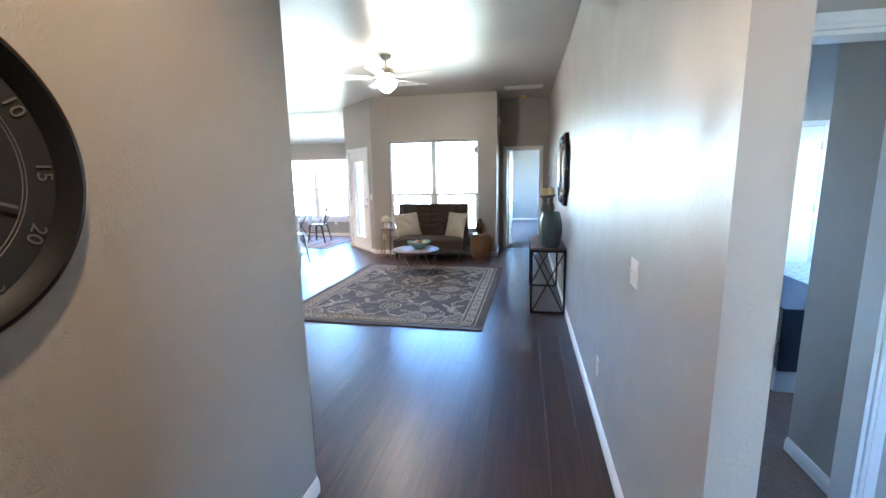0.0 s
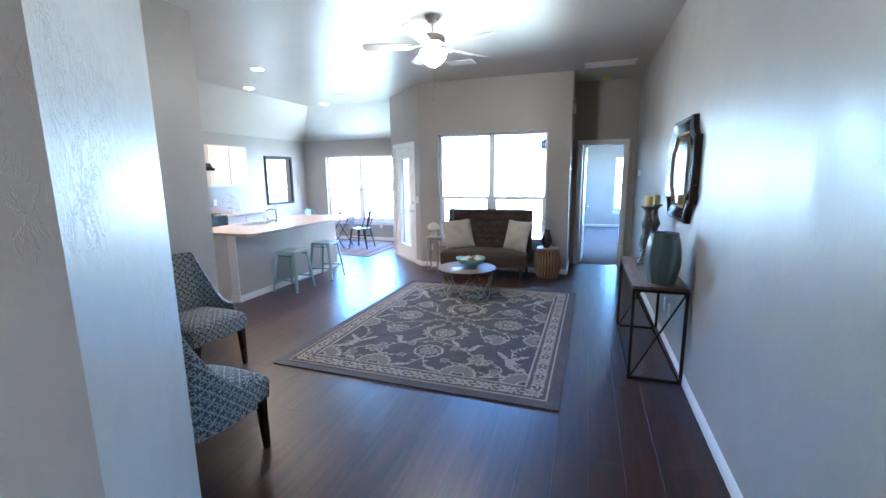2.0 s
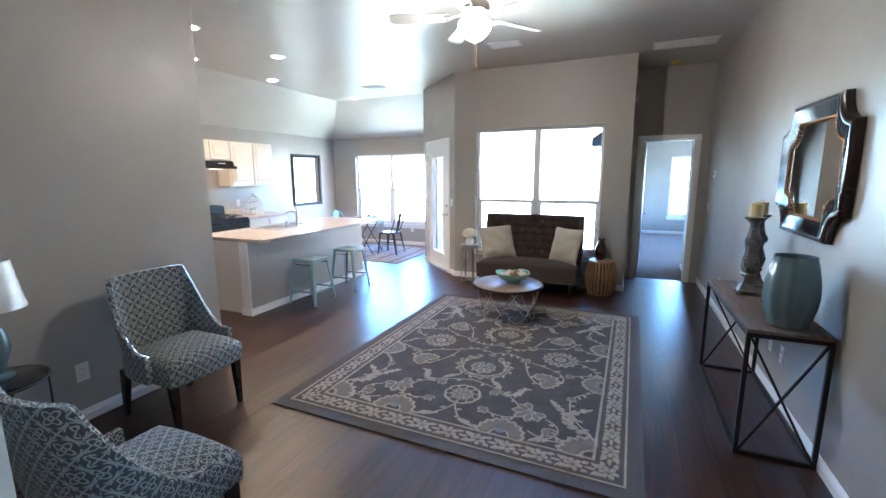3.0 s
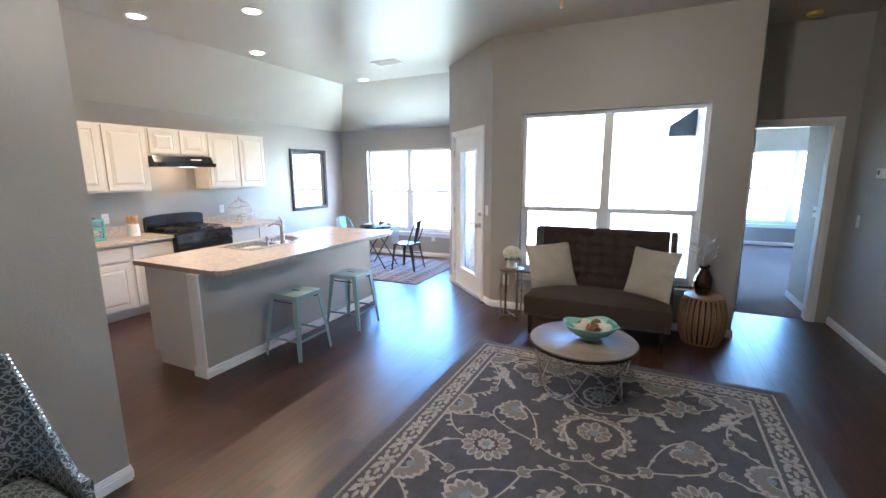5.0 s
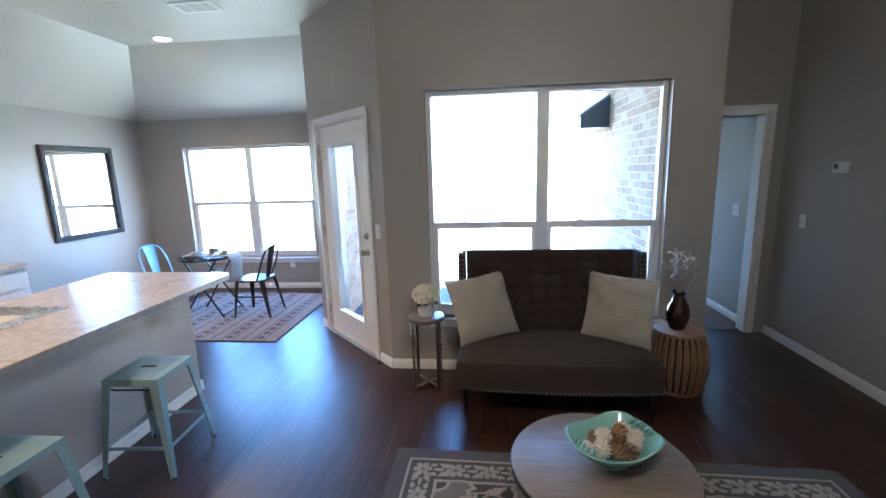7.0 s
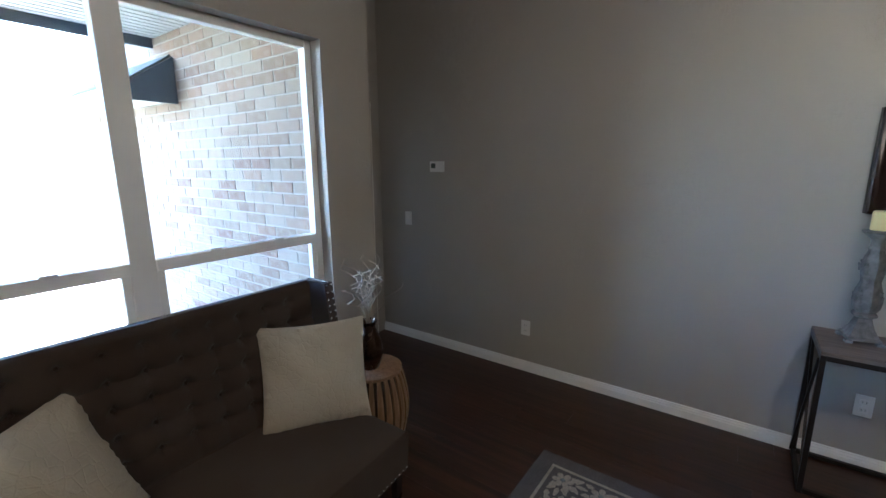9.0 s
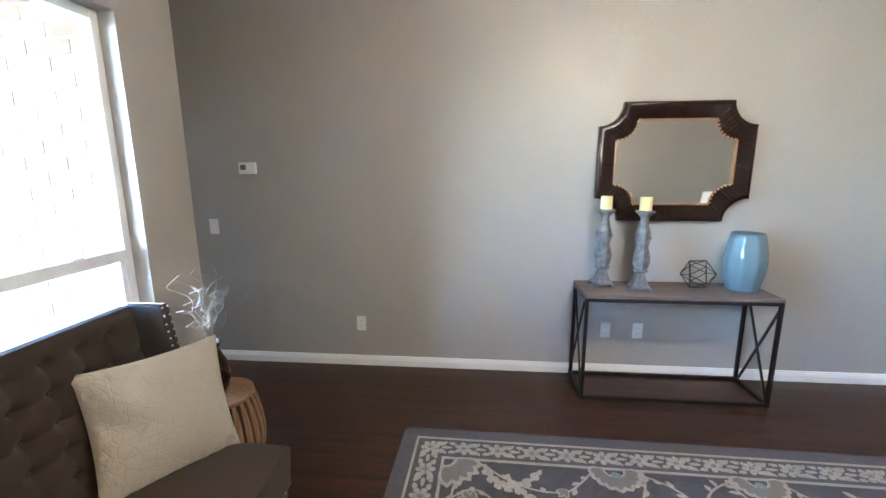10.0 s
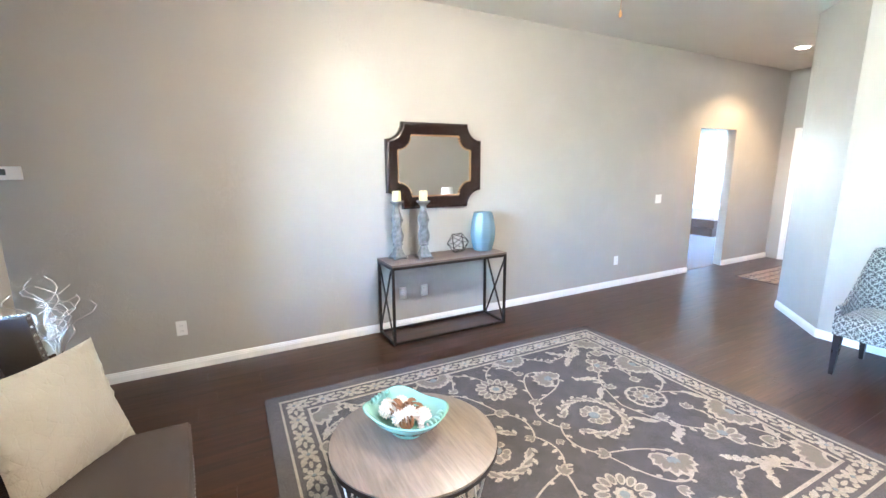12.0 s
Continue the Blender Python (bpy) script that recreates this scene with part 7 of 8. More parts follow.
for px, py, pr in ((-0.03, -0.02, 0.034), (0.03, 0.01, 0.036), (0.0, 0.03, 0.05)):
    bm = bmesh.new()
    bmesh.ops.create_icosphere(bm, subdivisions=2, radius=pr, matrix=Matrix.Translation((px, py, 0.022 + pr)))
    part("filler_ball", bm, POD_PALE, lan, "pale woven ball", True)

crock = thing("utensil_crock", pose(-5.97, 6.90, COUNTER), "white ceramic crock holding wooden spoons", "crock")
bm = bmesh.new()
lathe(bm, [(0.058, 0.0), (0.062, 0.004), (0.062, 0.13), (0.064, 0.136), (0.058, 0.138), (0.055, 0.12), (0.02, 0.02)], 36)
for z in range(8):
    tube(bm, [(0.0625 * math.cos(radians(a)), 0.0625 * math.sin(radians(a)), 0.015 + 0.014 * z) for a in range(0, 360, 15)], 0.002, 5, True)
part("pot", bm, POT_WHITE, crock, smooth=True)
SPOON = wood("beech_wood", (0.42, 0.23, 0.09), (0.55, 0.33, 0.15), (20, 20, 3), 0.6)
for i, (a, lean, l) in enumerate(((20, 0.05, 0.20), (110, 0.06, 0.21), (200, 0.055, 0.19), (290, 0.05, 0.22), (160, 0.02, 0.20))):
    bm = bmesh.new()
    c_, s_ = math.cos(radians(a)), math.sin(radians(a))
    tip = Vector((c_ * lean, s_ * lean, l))
    tube(bm, [(-c_ * 0.02, -s_ * 0.02, 0.02), tip], 0.005, 6)
    m = Matrix.Translation(tip) @ Matrix.Rotation(radians(a + 40), 4, 'Z') @ Matrix.Diagonal((0.024, 0.008, 0.036, 1))
    bmesh.ops.create_uvsphere(bm, u_segments=12, v_segments=8, radius=1.0, matrix=m)
    part("wooden_spoon", bm, SPOON, crock, "honey wooden spoon", True)

cage = thing("birdcage", pose(-5.96, 8.36, COUNTER, 0, 0, 10) @ Matrix.Diagonal((1.1, 1.1, 1.28, 1)), "whitewashed wire birdcage with small potted succulents inside", "birdcage")
CAGE = plain("whitewashed_wire", (0.50, 0.48, 0.43), 0.6, vary=0.2)
q = 0.10
part("cage_floor", boxed(-q, -q, 0.0, q, q, 0.012, bevel=0.002), CAGE, cage)
for i in range(9):
    for s in (-1, 1):
        for axis in (0, 1):
            p = -q + 2 * q * i / 8
            bm = bmesh.new()
            a = (p, s * q, 0.012) if axis == 0 else (s * q, p, 0.012)
            tube(bm, [a, (a[0], a[1], 0.175)], 0.0038, 5)
            if not (axis == 1 and i in (0, 8)):
                part("bar", bm, CAGE, cage)
            else:
                bm.free()
for z in (0.09, 0.175):
    bm = bmesh.new()
    tube(bm, [(-q, -q, z), (q, -q, z), (q, q, z), (-q, q, z)], 0.005, 6, True)
    part("hoop", bm, CAGE, cage)
for k_ in range(12):
    a = 2 * math.pi * k_ / 12
    r0 = q / max(abs(math.cos(a)), abs(math.sin(a)))
    bm = bmesh.new()
    tube(bm, [(r0 * math.cos(a) * math.cos(f * 1.5), r0 * math.sin(a) * math.cos(f * 1.5), 0.175 + 0.085 * math.sin(f * 1.5)) for f in [i / 7 for i in range(8)]], 0.0042, 5)
    part("dome_rib", bm, CAGE, cage)
bm = bmesh.new()
lathe(bm, [(0.010, 0.258), (0.020, 0.266), (0.008, 0.276), (0.015, 0.288), (0.004, 0.302)], 14)
part("finial", bm, CAGE, cage, smooth=True)
for px in (-0.04, 0.03):
    bm = bmesh.new()
    lathe(bm, [(0.026, 0.012), (0.032, 0.06), (0.028, 0.06), (0.02, 0.05)], 16, Matrix.Translation((px, 0.0, 0)))
    part("pot", bm, POD_PALE, cage, "", True)
    bm = bmesh.new()
    for i in range(14):
        a, l = i * 2.4, 0.018 + 0.012 * (i % 3)
        d = Vector((math.cos(a) * l, math.sin(a) * l, 0.022 + 0.008 * (i % 4)))
        base = Vector((px, 0, 0.055))
        s_ = Vector((-math.sin(a), math.cos(a), 0)) * 0.008
        v = [bm.verts.new(p) for p in (base + d * 0.2, base + d * 0.6 + s_, base + d, base + d * 0.6 - s_, base + d * 0.6 + Vector((0, 0, 0.006)))]
        for f in ((0, 1, 4), (1, 2, 4), (2, 3, 4), (3, 0, 4)):
            bm.faces.new([v[i_] for i_ in f])
    part("succulent", bm, LEAF, cage, "dark green succulent")

copy_thing(bpy.data.objects["wall_outlet"], pose(KITCHEN, 8.24, 1.07, 0, 0, 90))
copy_thing(bpy.data.objects["wall_outlet"], pose(KITCHEN, 6.74, 1.07, 0, 0, 90))

# -- framed mirror on the kitchen wall --
fm = thing("framed_mirror", pose(KITCHEN, 10.08, 1.455, 0, 0, 90), "rectangular wall mirror in a black beaded frame", "mirror")
a, b = 0.455, 0.54
for x0, z0, x1, z1 in ((-a, -b, -a + 0.065, b), (a - 0.065, -b, a, b), (-a + 0.065, -b, a - 0.065, -b + 0.065), (-a + 0.065, b - 0.065, a - 0.065, b)):
    bm = boxed(x0, -0.03, z0, x1, -0.002, z1, bevel=0.006)
    if x1 - x0 < 0.1:
        box(bm, x0 + 0.012, -0.036, z0 + 0.012, x1 - 0.020, -0.028, z1 - 0.012, 0.004)
    else:
        box(bm, x0 - 0.045, -0.0355, z0 + (0.020 if z0 > 0 else 0.012), x1 + 0.045, -0.028, z1 - (0.012 if z0 > 0 else 0.020), 0.004)
    part("frame_rail", bm, BLACK_IRON, fm, "black frame rail")
bm = bmesh.new()
bm.faces.new([bm.verts.new(p) for p in ((-a + 0.06, -0.012, -b + 0.06), (a - 0.06, -0.012, -b + 0.06), (a - 0.06, -0.012, b - 0.06), (-a + 0.06, -0.012, b - 0.06))])
part("mirror_glass", bm, MIRROR, fm, "clear silvered glass")


# -- metal seats --
def pressed_leg(top, x, y, z, dx, dy, mat, wide=0.05):
    """A splayed folded-steel leg from the seat corner to the floor."""
    bm = bmesh.new()
    a, b = Vector((x, y, z)), Vector((x + dx, y + dy, 0.0))
    rows_ = []
    sx, sy = (1 if x > 0 else -1), (1 if y > 0 else -1)
    for f in (0.0, 0.06, 1.0):
        p = a.lerp(b, f)
        w_ = wide * (1 - 0.55 * f)
        rows_.append([bm.verts.new(p + Vector(q)) for q in ((0, 0, 0), (-sx * w_, 0, 0), (-sx * w_, -sy * 0.004, 0), (-sx * 0.004, -sy * 0.004, 0), (-sx * 0.004, -sy * w_, 0), (0, -sy * w_, 0))])
    for p, q in zip(rows_, rows_[1:]):
        for i in range(6):
            bm.faces.new((p[i], p[(i + 1) % 6], q[(i + 1) % 6], q[i]))
    bm.faces.new(rows_[0])
    bm.faces.new(rows_[-1][::-1])
    return part("leg", bm, mat, top)


def metal_stool(at, label, h=0.57):
    top = thing("bar_stool", at, label, "stool", "metal stools at the island")
    s = 0.150
    bm = bmesh.new()
    n = 12
    g = [[bm.verts.new(((-1 + 2 * i / n) * s, (-1 + 2 * j / n) * s, h - 0.010 * max(0, max(abs(-1 + 2 * i / n), abs(-1 + 2 * j / n)) - 0.8) / 0.2 - 0.004 * (1 - (-1 + 2 * i / n) ** 2) * (1 - (-1 + 2 * j / n) ** 2))) for i in range(n + 1)] for j in range(n + 1)]
    for j in range(n):
        for i in range(n):
            bm.faces.new((g[j][i], g[j][i + 1], g[j + 1][i + 1], g[j + 1][i]))
    rim = g[0] + [r[-1] for r in g[1:]] + g[-1][-2::-1] + [r[0] for r in g[-2:0:-1]]
    low = [bm.verts.new((v.co.x * 1.03, v.co.y * 1.03, h - 0.045)) for v in rim]
    for i in range(len(rim)):
        bm.faces.new((rim[i], rim[(i + 1) % len(rim)], low[(i + 1) % len(rim)], low[i]))
    seat = part("seat", bm, STOOL_BLUE, top, smooth=True)
    # solid inlay, coloured dark like the shade in an open grip hole
    part("hand_slot", boxed(-0.042, -0.011, h - 0.006, 0.042, 0.011, h - 0.0028, bevel=0.001), BLACK_IRON, seat, "dark inlay standing for the shaded grip hole")
    for sx in (-1, 1):
        for sy in (-1, 1):
            leg = pressed_leg(top, sx * 0.150, sy * 0.150, h - 0.012, sx * 0.050, sy * 0.050, STOOL_BLUE)
            bm = bmesh.new()
            lathe(bm, [(0.013, 0.0), (0.013, 0.012), (0.009, 0.014)], 10, Matrix.Translation((sx * 0.192, sy * 0.192, 0)))
            part("rubber_foot", bm, BLACK_IRON, leg)
    z = 0.175
    k_ = 0.150 + 0.050 * (1 - z / h)
    for a0, a1 in (((-k_, -k_), (k_, -k_)), ((k_, -k_), (k_, k_)), ((k_, k_), (-k_, k_)), ((-k_, k_), (-k_, -k_))):
        bm = bmesh.new()
        bar(bm, (a0[0] * 0.96, a0[1] * 0.96, z), (a1[0] * 0.96, a1[1] * 0.96, z), 0.006, 0.018)
        part("stretcher", bm, STOOL_BLUE, top)
    for s_ in (-1, 1):
        bm = bmesh.new()
        tube(bm, [(-0.13, s_ * 0.14, h - 0.06), (-0.10, s_ * 0.135, h - 0.075), (0.10, s_ * 0.135, h - 0.075), (0.13, s_ * 0.14, h - 0.06)], 0.005, 6)
        part("under_brace", bm, BLACK_IRON, top)
    return top


first = metal_stool(pose(-3.31, 6.70, 0), "mint blue enamelled metal stool with splayed legs")
copy_thing(first, pose(-3.30, 7.47, 0, 0, 0, 4))


def metal_chair(at, mat, label):
    """Front towards -y."""
    top = thing("metal_chair", at, label, "chair", "metal chairs at the dining table")
    h = 0.43
    bm = bmesh.new()
    outl = []
    for i in range(32):
        a = 2 * math.pi * i / 32
        c_, s_ = math.cos(a), math.sin(a)
        k_ = (abs(c_) ** 5 + abs(s_) ** 5) ** (-0.2)
        outl.append((0.18 * k_ * c_ * (1 - 0.06 * (s_ > 0)), 0.175 * k_ * s_))
    prism(bm, outl, h - 0.022, h)
    part("seat", bm, mat, top)
    for sx in (-1, 1):
        pressed_leg(top, sx * 0.165, -0.16, h - 0.012, sx * 0.035, -0.035, mat, 0.046)
        pressed_leg(top, sx * 0.150, 0.16, h - 0.012, sx * 0.035, 0.075, mat, 0.046)
    bm = bmesh.new()
    pts = [(-0.165, 0.10, h - 0.01), (-0.180, 0.16, h + 0.13), (-0.170, 0.205, h + 0.26), (-0.12, 0.235, h + 0.345), (0.0, 0.245, h + 0.37), (0.12, 0.235, h + 0.345), (0.170, 0.205, h + 0.26), (0.180, 0.16, h + 0.13), (0.165, 0.10, h - 0.01)]
    fine = []
    for i in range(len(pts) - 1):
        p0, p1, p2, p3 = [Vector(pts[min(max(i + k_, 0), len(pts) - 1)]) for k_ in (-1, 0, 1, 2)]
        for j in range(5):
            t = j / 5
            fine.append(0.5 * ((2 * p1) + (p2 - p0) * t + (2 * p0 - 5 * p1 + 4 * p2 - p3) * t * t + (3 * p1 - p0 - 3 * p2 + p3) * t ** 3))
    fine.append(Vector(pts[-1]))
    tube(bm, fine, 0.011, 8)
    part("back_hoop", bm, mat, top, "", True)
    bm = bmesh.new()
    rows_ = []
    for i in range(9):
        f = i / 8
        z = h + 0.0 + 0.365 * f
        y = 0.155 + 0.085 * f
        w_ = 0.045 + 0.030 * f
        rows_.append([bm.verts.new(p) for p in ((-w_, y - 0.008, z), (0, y, z), (w_, y - 0.008, z), (w_, y - 0.004, z), (0, y + 0.004, z), (-w_, y - 0.004, z))])
    for p, q_ in zip(rows_, rows_[1:]):
        for i in range(6):
            bm.faces.new((p[i], p[(i + 1) % 6], q_[(i + 1) % 6], q_[i]))
    bm.faces.new(rows_[0])
    bm.faces.new(rows_[-1][::-1])
    part("back_splat", bm, mat, top, "", True)
    for s_ in (-1, 1):
        bm = bmesh.new()
        bar(bm, (s_ * 0.172, -0.16, 0.24), (s_ * 0.172, 0.18, 0.24), 0.006, 0.018)
        part("stretcher", bm, mat, top)
    return top


metal_chair(pose(-4.085, 9.97, 0.0085, 0, 0, 270), CHAIR_GUN, "gunmetal grey steel cafe chair drawn up to the table")
metal_chair(pose(-5.20, 10.0, 0.0085, 0, 0, 84), CHAIR_BLUE, "sky blue steel cafe chair beyond the table")

dt = thing("dining_table", pose(-4.63, 9.95, 0.0085), "small round dark metal folding bistro table", "table")
TZ = 0.70
bm = bmesh.new()
lathe(bm, [(0.30, TZ - 0.030), (0.312, TZ - 0.026), (0.312, TZ - 0.004), (0.306, TZ)], 48)
part("tabletop", bm, plain("slate_blue_metal", (0.045, 0.06, 0.075), 0.25, 0.4), dt, smooth=True)
for s in (-1, 1):
    for y in (-0.19, 0.19):
        bm = bmesh.new()
        tube(bm, [(s * 0.24, y * 1.0, 0.005), (-s * 0.20, y * 0.85, TZ - 0.03)], 0.011, 8)
        part("crossed_leg", bm, CHAIR_GUN, dt, "", True)
for x in (-0.24, 0.24):
    bm = bmesh.new()
    tube(bm, [(x, -0.19, 0.04), (x, 0.19, 0.04)], 0.008, 8)
    part("foot_bar", bm, CHAIR_GUN, dt, "", True)
DT = 0.0085 + TZ
for i, (px, py) in enumerate(((-4.76, 9.86), (-4.46, 9.98), (-4.66, 10.12))):
    pl = thing("place_setting", pose(px, py, DT), "grey plate with a folded cream napkin on the bistro table", "plate", "place settings")
    bm = bmesh.new()
    lathe(bm, [(0.05, 0.0), (0.085, 0.006), (0.105, 0.014), (0.103, 0.017), (0.08, 0.010), (0.04, 0.006)], 32)
    part("plate", bm, plain("grey_glaze", (0.22, 0.26, 0.26), 0.2), pl, smooth=True)
    bm = bmesh.new()
    for k_ in range(3):
        lathe(bm, [(0.045 - 0.008 * k_, 0.010 + 0.013 * k_), (0.052 - 0.010 * k_, 0.016 + 0.013 * k_), (0.012, 0.030 + 0.012 * k_)], 9, Matrix.Translation((0.006 * k_, 0.004 * k_, 0)) @ Matrix.Rotation(k_ * 0.5, 4, 'Z'), flute=0.2, lobes=3)
    part("napkin", bm, PILLOW_CLOTH, pl, "folded cream napkin")
sp = thing("table_plant", pose(-4.60, 9.98, DT), "slim dark pot with a single sprig on the bistro table", "plant")
bm = bmesh.new()
lathe(bm, [(0.026, 0.0), (0.032, 0.07), (0.028, 0.072), (0.02, 0.06)], 20)
part("pot", bm, POD_BROWN, sp, smooth=True)
bm = bmesh.new()
for i in range(7):
    a = i * 2.4
    tube(bm, [(0, 0, 0.06), (0.012 * math.cos(a), 0.012 * math.sin(a), 0.13), (0.030 * math.cos(a), 0.030 * math.sin(a), 0.17 + 0.012 * i)], 0.004, 5, taper=0.3)
part("sprig", bm, LEAF, sp)
run = thing("table_runner", pose(-4.63, 9.95, DT), "striped grey and cream woven cloth hanging over the table edge", "cloth")
k = Nodes("striped_weave")
sep = k.node("SeparateXYZ", Vector=k.where())
add = k.node("Math")
k.put(sep.outputs[0], add.inputs[0])
k.put(sep.outputs[2], add.inputs[1])
st = k.node("TexWave", Vector=k.node("CombineXYZ", X=add.outputs[0], Y=0.0, Z=0.0).outputs[0], Scale=9.0, Distortion=0.6, Detail=2.0).outputs[1]
STRIPE = k.done(k.ramp(st, (0.35, (0.62, 0.60, 0.55)), (0.55, (0.16, 0.20, 0.22)), (0.75, (0.55, 0.54, 0.50))), 0.9)
bm = bmesh.new()
rows_ = []
for i in range(21):
    f = i / 20
    if f < 0.45:
        p = (-0.05 + f / 0.45 * 0.365, 0.0035)
    else:
        g_ = (f - 0.45) / 0.55
        p = (0.315 + 0.02 * math.sin(min(1, g_ * 4) * 1.57) + 0.01 * math.sin(g_ * 5), 0.0035 - 0.27 * g_)
    rows_.append([[bm.verts.new((p[0] + o * 0.003 * (f > 0.45), -0.11 + 0.22 * j / 8 + 0.0, p[1] + o * 0.003 * (f <= 0.45) + 0.004 * math.sin(j * 1.7) * (f > 0.5))) for j in range(9)] for o in (0, 1)])
for p, q_ in zip(rows_, rows_[1:]):
    for o in (0, 1):
        for j in range(8):
            bm.faces.new((p[o][j], p[o][j + 1], q_[o][j + 1], q_[o][j]))
for j in (0, 8):
    for p, q_ in zip(rows_, rows_[1:]):
        bm.faces.new((p[0][j], q_[0][j], q_[1][j], p[1][j]))
for p in (rows_[0], rows_[-1]):
    for j in range(8):
        bm.faces.new((p[0][j], p[0][j + 1], p[1][j + 1], p[1][j]))
part("woven_cloth", bm, STRIPE, run, smooth=True)


def small_rug(name, x0, y0, x1, y1, label, tribal):
    top = thing(name, pose((x0 + x1) / 2, (y0 + y1) / 2, 0), label, "rug")
    a, b = (x1 - x0) / 2, (y1 - y0) / 2
    part("base_pile", boxed(-a, -b, 0.0005, a, b, 0.007), RUG_DARK, top, "dark bound edge")
    part("field", boxed(-a + 0.02, -b + 0.02, 0.006, a - 0.02, b - 0.02, 0.0085), RUG_SAND, top, "faded sand field")
    bm = bmesh.new()
    z = 0.0093
    if tribal:
        for xx in [-a + 0.10 + i * 0.11 for i in range(int((2 * a - 0.14) / 0.11))]:
            box(bm, xx, -b + 0.04, 0.008, xx + 0.012, b - 0.04, z)
            if int(round((xx + a) / 0.11)) % 3 == 2:
                for yy in [-b + 0.10 + j * 0.12 for j in range(int((2 * b - 0.16) / 0.12) + 1)]:
                    prism(bm, [(xx + 0.06 + 0.035, yy), (xx + 0.06, yy + 0.05), (xx + 0.06 - 0.035, yy), (xx + 0.06, yy - 0.05)], 0.008, z)
    else:
        for i in range(int(2 * a / 0.13)):
            for j in range(int(2 * b / 0.13)):
                flower(bm, -a + 0.09 + i * 0.13, -b + 0.09 + j * 0.13, 0.045, 6, z, i + j, 0.45, 0.2)
    tagged(part("woven_figure", bm, RUG_DARK, top, "dark woven figures"), kind="stuff")
    return top


RUG_DARK = pile("rug_charcoal_pile", (0.085, 0.07, 0.075), (0.13, 0.11, 0.11))
RUG_SAND = pile("rug_sand_pile", (0.34, 0.27, 0.23), (0.44, 0.36, 0.31))
small_rug("dining_rug", -5.25, 9.12, -3.455, 10.80, "faded sand and charcoal tribal rug under the bistro set", True)
small_rug("entry_rug", -0.02, 0.02, 0.72, 1.36, "small beige patterned mat inside the front door", False)


# ---- bedrooms ----
def bed(at, lx, ly, cover, skirt, label, throw=None, frame_mat=None):
    top = thing("bed", at, label, "bed")
    part("base", boxed(-lx / 2 + 0.04, -ly / 2 + 0.04, 0.0, lx / 2 - 0.04, ly / 2 - 0.04, 0.20), frame_mat or skirt, top)
    part("box_spring", boxed(-lx / 2, -ly / 2, 0.18, lx / 2, ly / 2, 0.36, bevel=0.02), skirt, top)
    bm = boxed(-lx / 2 - 0.01, -ly / 2 - 0.01, 0.36, lx / 2 + 0.01, ly / 2 + 0.01, 0.60, bevel=0.05)
    part("mattress_cover", bm, cover, top, smooth=True)
    if throw:
        bm = bmesh.new()
        x0, x1 = throw[0], throw[1]
        box(bm, x0, -ly / 2 - 0.03, 0.18, x1, -ly / 2 - 0.012, 0.605, 0.006)
        box(bm, x0, -ly / 2 - 0.03, 0.601, x1, ly / 2, 0.618, 0.006)
        box(bm, -lx / 2 - 0.03, -ly / 2 - 0.03, 0.22, -lx / 2 - 0.012, -ly / 2 + 0.6, 0.605, 0.006) if throw[2] else None
        part("throw_blanket", bm, NAVY, top, "dark navy throw blanket")
    return top


NAVY = cloth("navy_plush", (0.012, 0.018, 0.040), (0.020, 0.028, 0.055), 400, 0.85)
k = Nodes("printed_quilt")
w_ = k.where()
QUILT = k.done(k.mix(k.grey(k.noise(w_, 22, 3, 0.5, 2.0), (0.50, 0.0), (0.58, 1.0)), (0.70, 0.68, 0.66), (0.40, 0.42, 0.50)), 0.9)
BLUE_QUILT = plain("blue_print_quilt", (0.30, 0.37, 0.46), 0.9, vary=0.45, grain=120)
PINK = cloth("blush_quilt", (0.62, 0.46, 0.40), (0.70, 0.55, 0.48), 300)
TICKING = cloth("striped_ticking", (0.62, 0.61, 0.60), (0.68, 0.67, 0.66), 60)
BROWN = wood("walnut_frame", (0.09, 0.045, 0.022), (0.15, 0.08, 0.04), (3, 20, 20), 0.45)
bed(pose(3.42, 4.60, 0.004), 2.0, 1.75, QUILT, TICKING, "bed with printed quilt and navy throw over striped mattress", (-0.99, -0.45, True))
bed(pose(3.45, -2.45, 0.004), 1.35, 1.60, PINK, BROWN, "bed with blush quilt on a walnut frame")
bed(pose(3.30, 13.85, 0.004), 1.7, 1.9, BLUE_QUILT, TICKING, "bed with blue printed quilt under the window")
cl = tagged(new("door_closet"), "white closet door with nickel hinges, closed", "door", kind="structure")
cl.matrix_basis = frame_at((5.2, 6.6), (EASTIN, 6.6))
casing(cl, 0.98, 1.74, 2.03)
part("door_slab", boxed(0.985, -0.010, 0.012, 1.735, -0.001, 2.025, bevel=0.002), WHITE_DOOR, cl)
for hz in (0.25, 1.05, 1.80):
    hinge(cl, 0.99, hz, -0.018)


# ---- house wing and eaves outside ----
WING = -0.085
structure("wing_wall", boxed(WING + 0.0025, BACK + THICK + 0.002, -0.16, 0.095, 15.3, 3.3), MORTAR, "mortar bed of the brick house wing", "wall")
bm = bmesh.new()
prism(bm, [(-2.03, BACK + THICK + 0.005), (WING - 0.002, BACK + THICK + 0.005), (WING - 0.002, 10.60), (-2.96, 10.60), (-2.96, 9.76)], 2.50, 2.52)
for i in range(24):
    y = 8.84 + i * 0.073
    box(bm, max(-2.96, -2.0 - (y - 8.79)), y, 2.494, WING - 0.002, y + 0.04, 2.502)
structure("soffit", bm, SOFFIT, "white boarded soffit over the patio", "soffit")
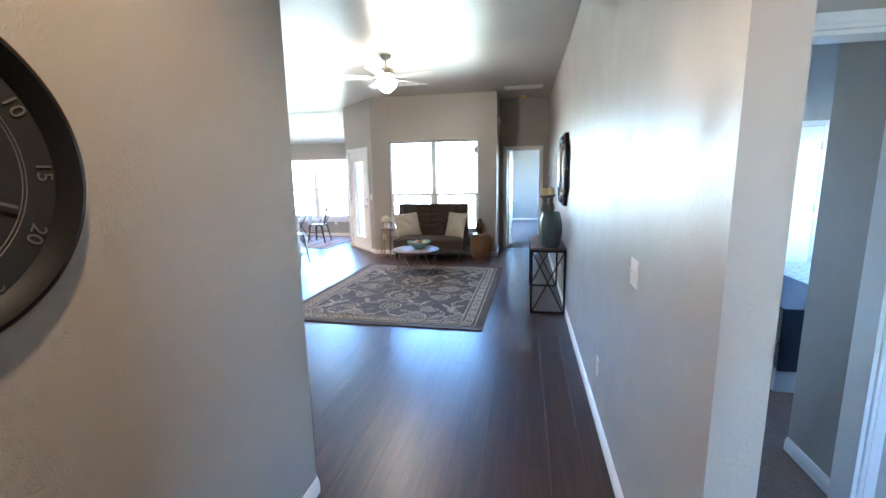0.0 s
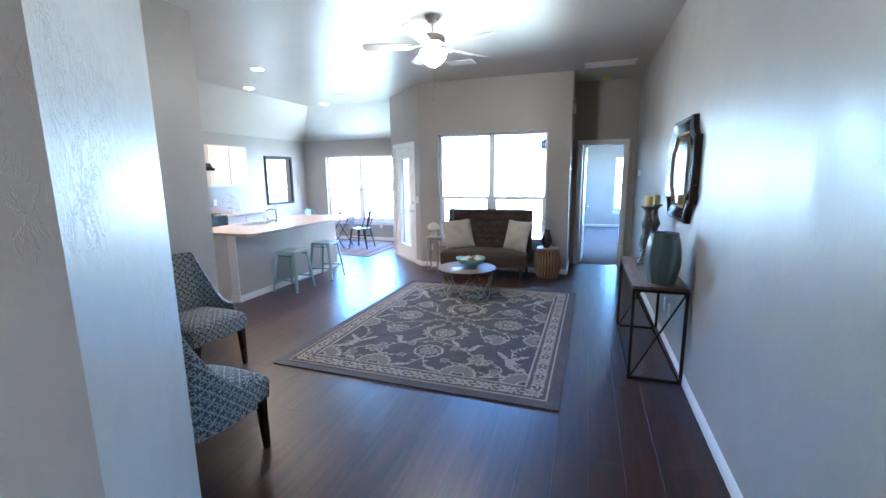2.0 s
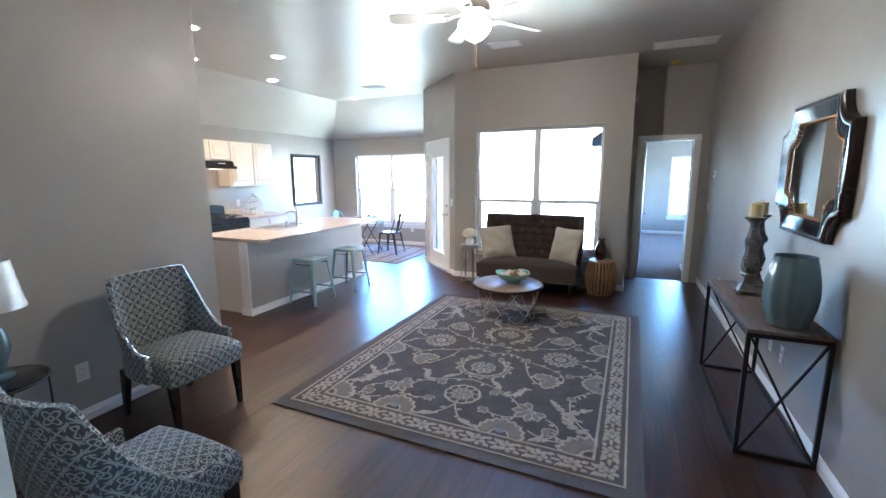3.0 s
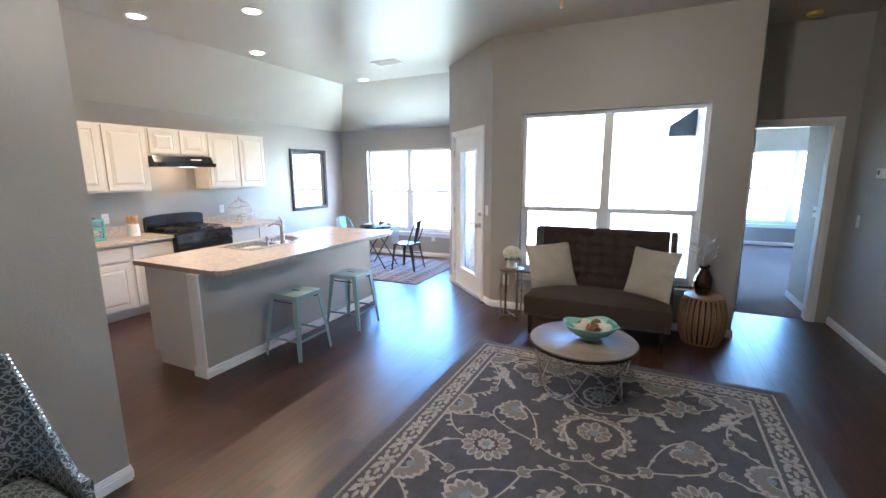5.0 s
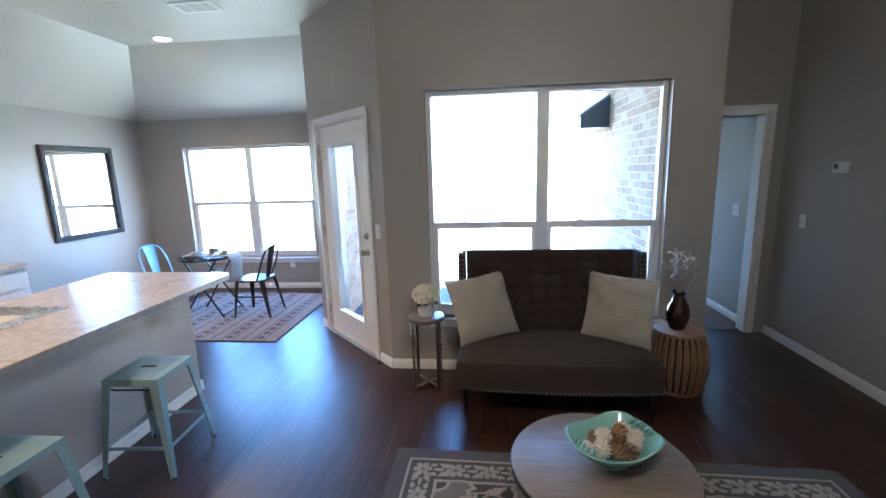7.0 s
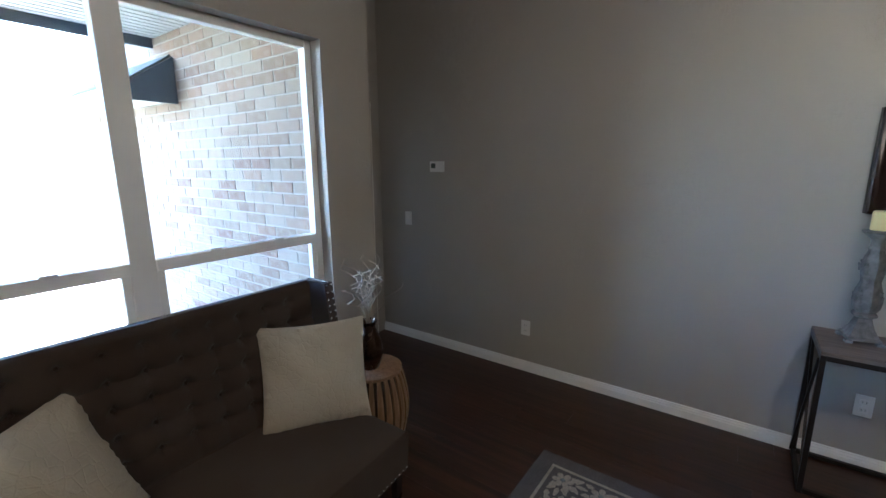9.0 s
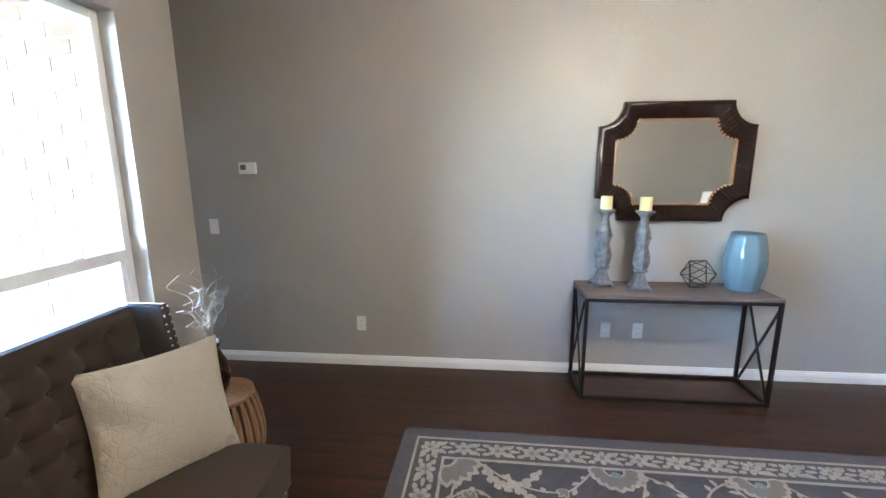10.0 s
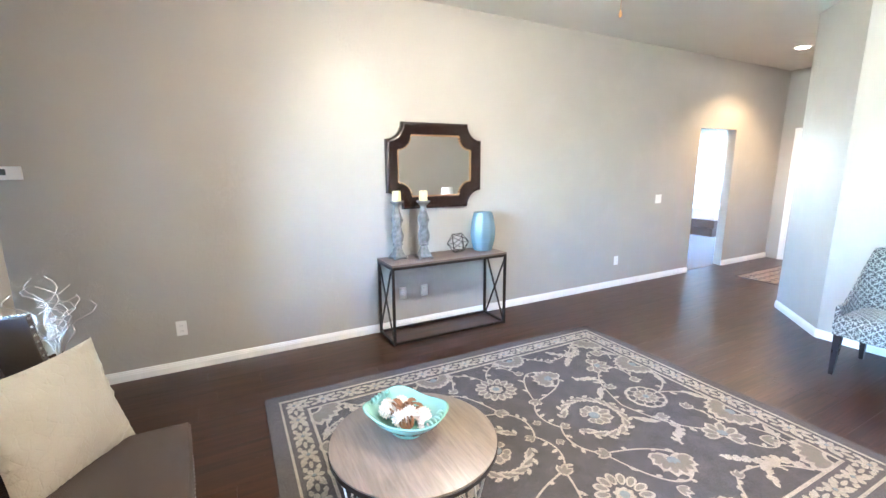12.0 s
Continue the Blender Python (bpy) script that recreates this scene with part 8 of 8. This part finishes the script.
structure("fascia", boxed(-2.96, 10.60, 2.43, WING - 0.002, 10.625, 2.60), FASCIA, "dark slate fascia board of the patio roof", "fascia")
bm = boxed(-0.365, 10.33, 2.03, WING - 0.002, 15.6, 2.05)
structure("wing_soffit", bm, SOFFIT, "white soffit along the brick wing", "soffit")
# white gutter, and a fascia board whose white stands in for sunlight on it
structure("wing_gutter", boxed(-0.39, 10.335, 2.01, -0.365, 15.6, 2.125, bevel=0.006), SOFFIT, "fascia board and gutter of the brick wing, whitened for full sun", "gutter")
bm = bmesh.new()
prism(bm, [(-0.39, 2.005), (WING - 0.002, 2.005), (WING - 0.002, 2.33), (-0.39, 2.125)], -10.33, -10.30, Matrix.Rotation(radians(90), 4, 'X'))
structure("wing_fascia", bm, FASCIA, "dark slate gable return of the brick wing", "fascia")
bm = bmesh.new()
prism(bm, [(-0.39, 2.128), (WING - 0.002, 2.332), (WING - 0.002, 2.35), (-0.39, 2.142)], -15.6, -10.335, Matrix.Rotation(radians(90), 4, 'X'))
structure("wing_roof", bm, ROOFING, "grey shingled roof edge of the brick wing", "roof")
brick_meshes = {}


def brick_mesh(long):
    key = round(long, 3)
    if key not in brick_meshes:
        bm = boxed(0, 0, 0, 0.024, long, 0.060, bevel=0.0)
        brick_meshes[key] = mesh_of("brick", bm, BRICK)
    return brick_meshes[key]


def brick_skin(parent, x, y0, y1, z0, z1, near, out):
    """Running bond on a wall along y; out: -1 for a face towards -x. Bricks in the near stretch are parts, the rest one mesh."""
    rest = bmesh.new()
    rb = random.Random(3)
    z, course = z0, 0
    while z < z1:
        y = y0 - (0.105 if course % 2 else 0.0)
        while y < y1:
            a, b = max(y, y0), min(y + 0.200, y1)
            if b - a > 0.03:
                me = brick_mesh(b - a)
                px = x + rb.uniform(-0.001, 0.001)
                if near[0] < a < near[1] and near[2] < z < near[3]:
                    ob = new("brick", me)
                    ob.parent = parent
                    ob.location = (px if out < 0 else px - 0.024, a, z)
                else:
                    n0 = len(rest.verts)
                    rest.from_mesh(me)
                    rest.verts.ensure_lookup_table()
                    bmesh.ops.translate(rest, vec=(px if out < 0 else px - 0.024, a, z), verts=rest.verts[n0:])
            y += 0.210
        z += 0.070
        course += 1
    if len(rest.verts):
        tagged(part("far_bricks", rest, BRICK, parent), "mixed tan and red bricks", kind="stuff")
    else:
        rest.free()


brick_skin(bpy.data.objects["wing_wall"], WING, BACK + THICK + 0.004, 13.2, 0.0, 2.6, (8.7, 10.9, 0.30, 2.45), -1)
# thin dark board over the first stretch of the jog wall
structure("patio_corner_board", boxed(JOG[0] + THICK + 0.001, 9.755, -0.16, JOG[0] + THICK + 0.045, 9.915, 2.49, bevel=0.004), FASCIA, "dark slate board on the jog wall beside the patio door", "corner board")
jm = structure("jog_brick_bed", boxed(JOG[0] + THICK + 0.001, 9.92, -0.16, JOG[0] + THICK + 0.0315, DINING, 3.0), MORTAR, "mortar bed of the dining wing", "wall")
brick_skin(jm, JOG[0] + THICK + 0.034, 9.925, DINING, 0.0, 2.5, (9.8, 11.2, 0.1, 2.0), 1)

# ---- floor planks ----
PLANK_W, PLANK_L = 0.18, 1.22
plank_meshes = {}


def plank_mesh(w, length):
    key = (round(w, 3), round(length, 2))
    if key not in plank_meshes:
        bm = bmesh.new()
        g, e = 0.0002, 0.0006
        x0, x1, y0, y1 = g, w - g, g, length - g
        low = [bm.verts.new(p) for p in ((x0, y0, -0.011), (x1, y0, -0.011), (x1, y1, -0.011), (x0, y1, -0.011))]
        mid = [bm.verts.new(p) for p in ((x0, y0, -0.0003), (x1, y0, -0.0003), (x1, y1, -0.0003), (x0, y1, -0.0003))]
        top = [bm.verts.new(p) for p in ((x0 + e, y0 + e, 0), (x1 - e, y0 + e, 0), (x1 - e, y1 - e, 0), (x0 + e, y1 - e, 0))]
        for a, b in ((low, mid), (mid, top)):
            for i in range(4):
                bm.faces.new((a[i], a[(i + 1) % 4], b[(i + 1) % 4], b[i]))
        bm.faces.new(top)
        plank_meshes[key] = mesh_of("plank", bm, PLANK)
    return plank_meshes[key]


def floor_end(x):
    """How far the plank floor reaches at x."""
    if x > PASSAGE - 0.05:
        return 9.58
    if x > CORNER[0] - 0.1:
        return BACK + 0.05
    if x > JOG[0]:
        return BACK + (CORNER[0] - x) + 0.05
    return DINING + 0.03


rng = random.Random(4)
far = bmesh.new()
x = RIGHT + 0.05 - PLANK_W
while x > KITCHEN - 0.15:
    end = floor_end(x + PLANK_W / 2)
    y = -0.49 - rng.random() * PLANK_L
    while y < end:
        y0, y1 = max(y, -0.49), min(y + PLANK_L, end)
        if y1 - y0 > 0.02:
            if x > -3.0 and y1 > 0.4:
                ob = new("plank", plank_mesh(PLANK_W, y1 - y0))
                ob.location = (x, y0, 0)
                ob.parent = floor
            else:
                me = plank_mesh(PLANK_W, y1 - y0)
                far.from_mesh(me)
                far.verts.ensure_lookup_table()
                bmesh.ops.translate(far, vec=(x, y0, 0), verts=far.verts[-len(me.vertices):])
        y += PLANK_L
    x -= PLANK_W
ob = part("far_planks", far, PLANK, floor)
tagged(ob, "dark red-brown planks of the kitchen side", kind="stuff")
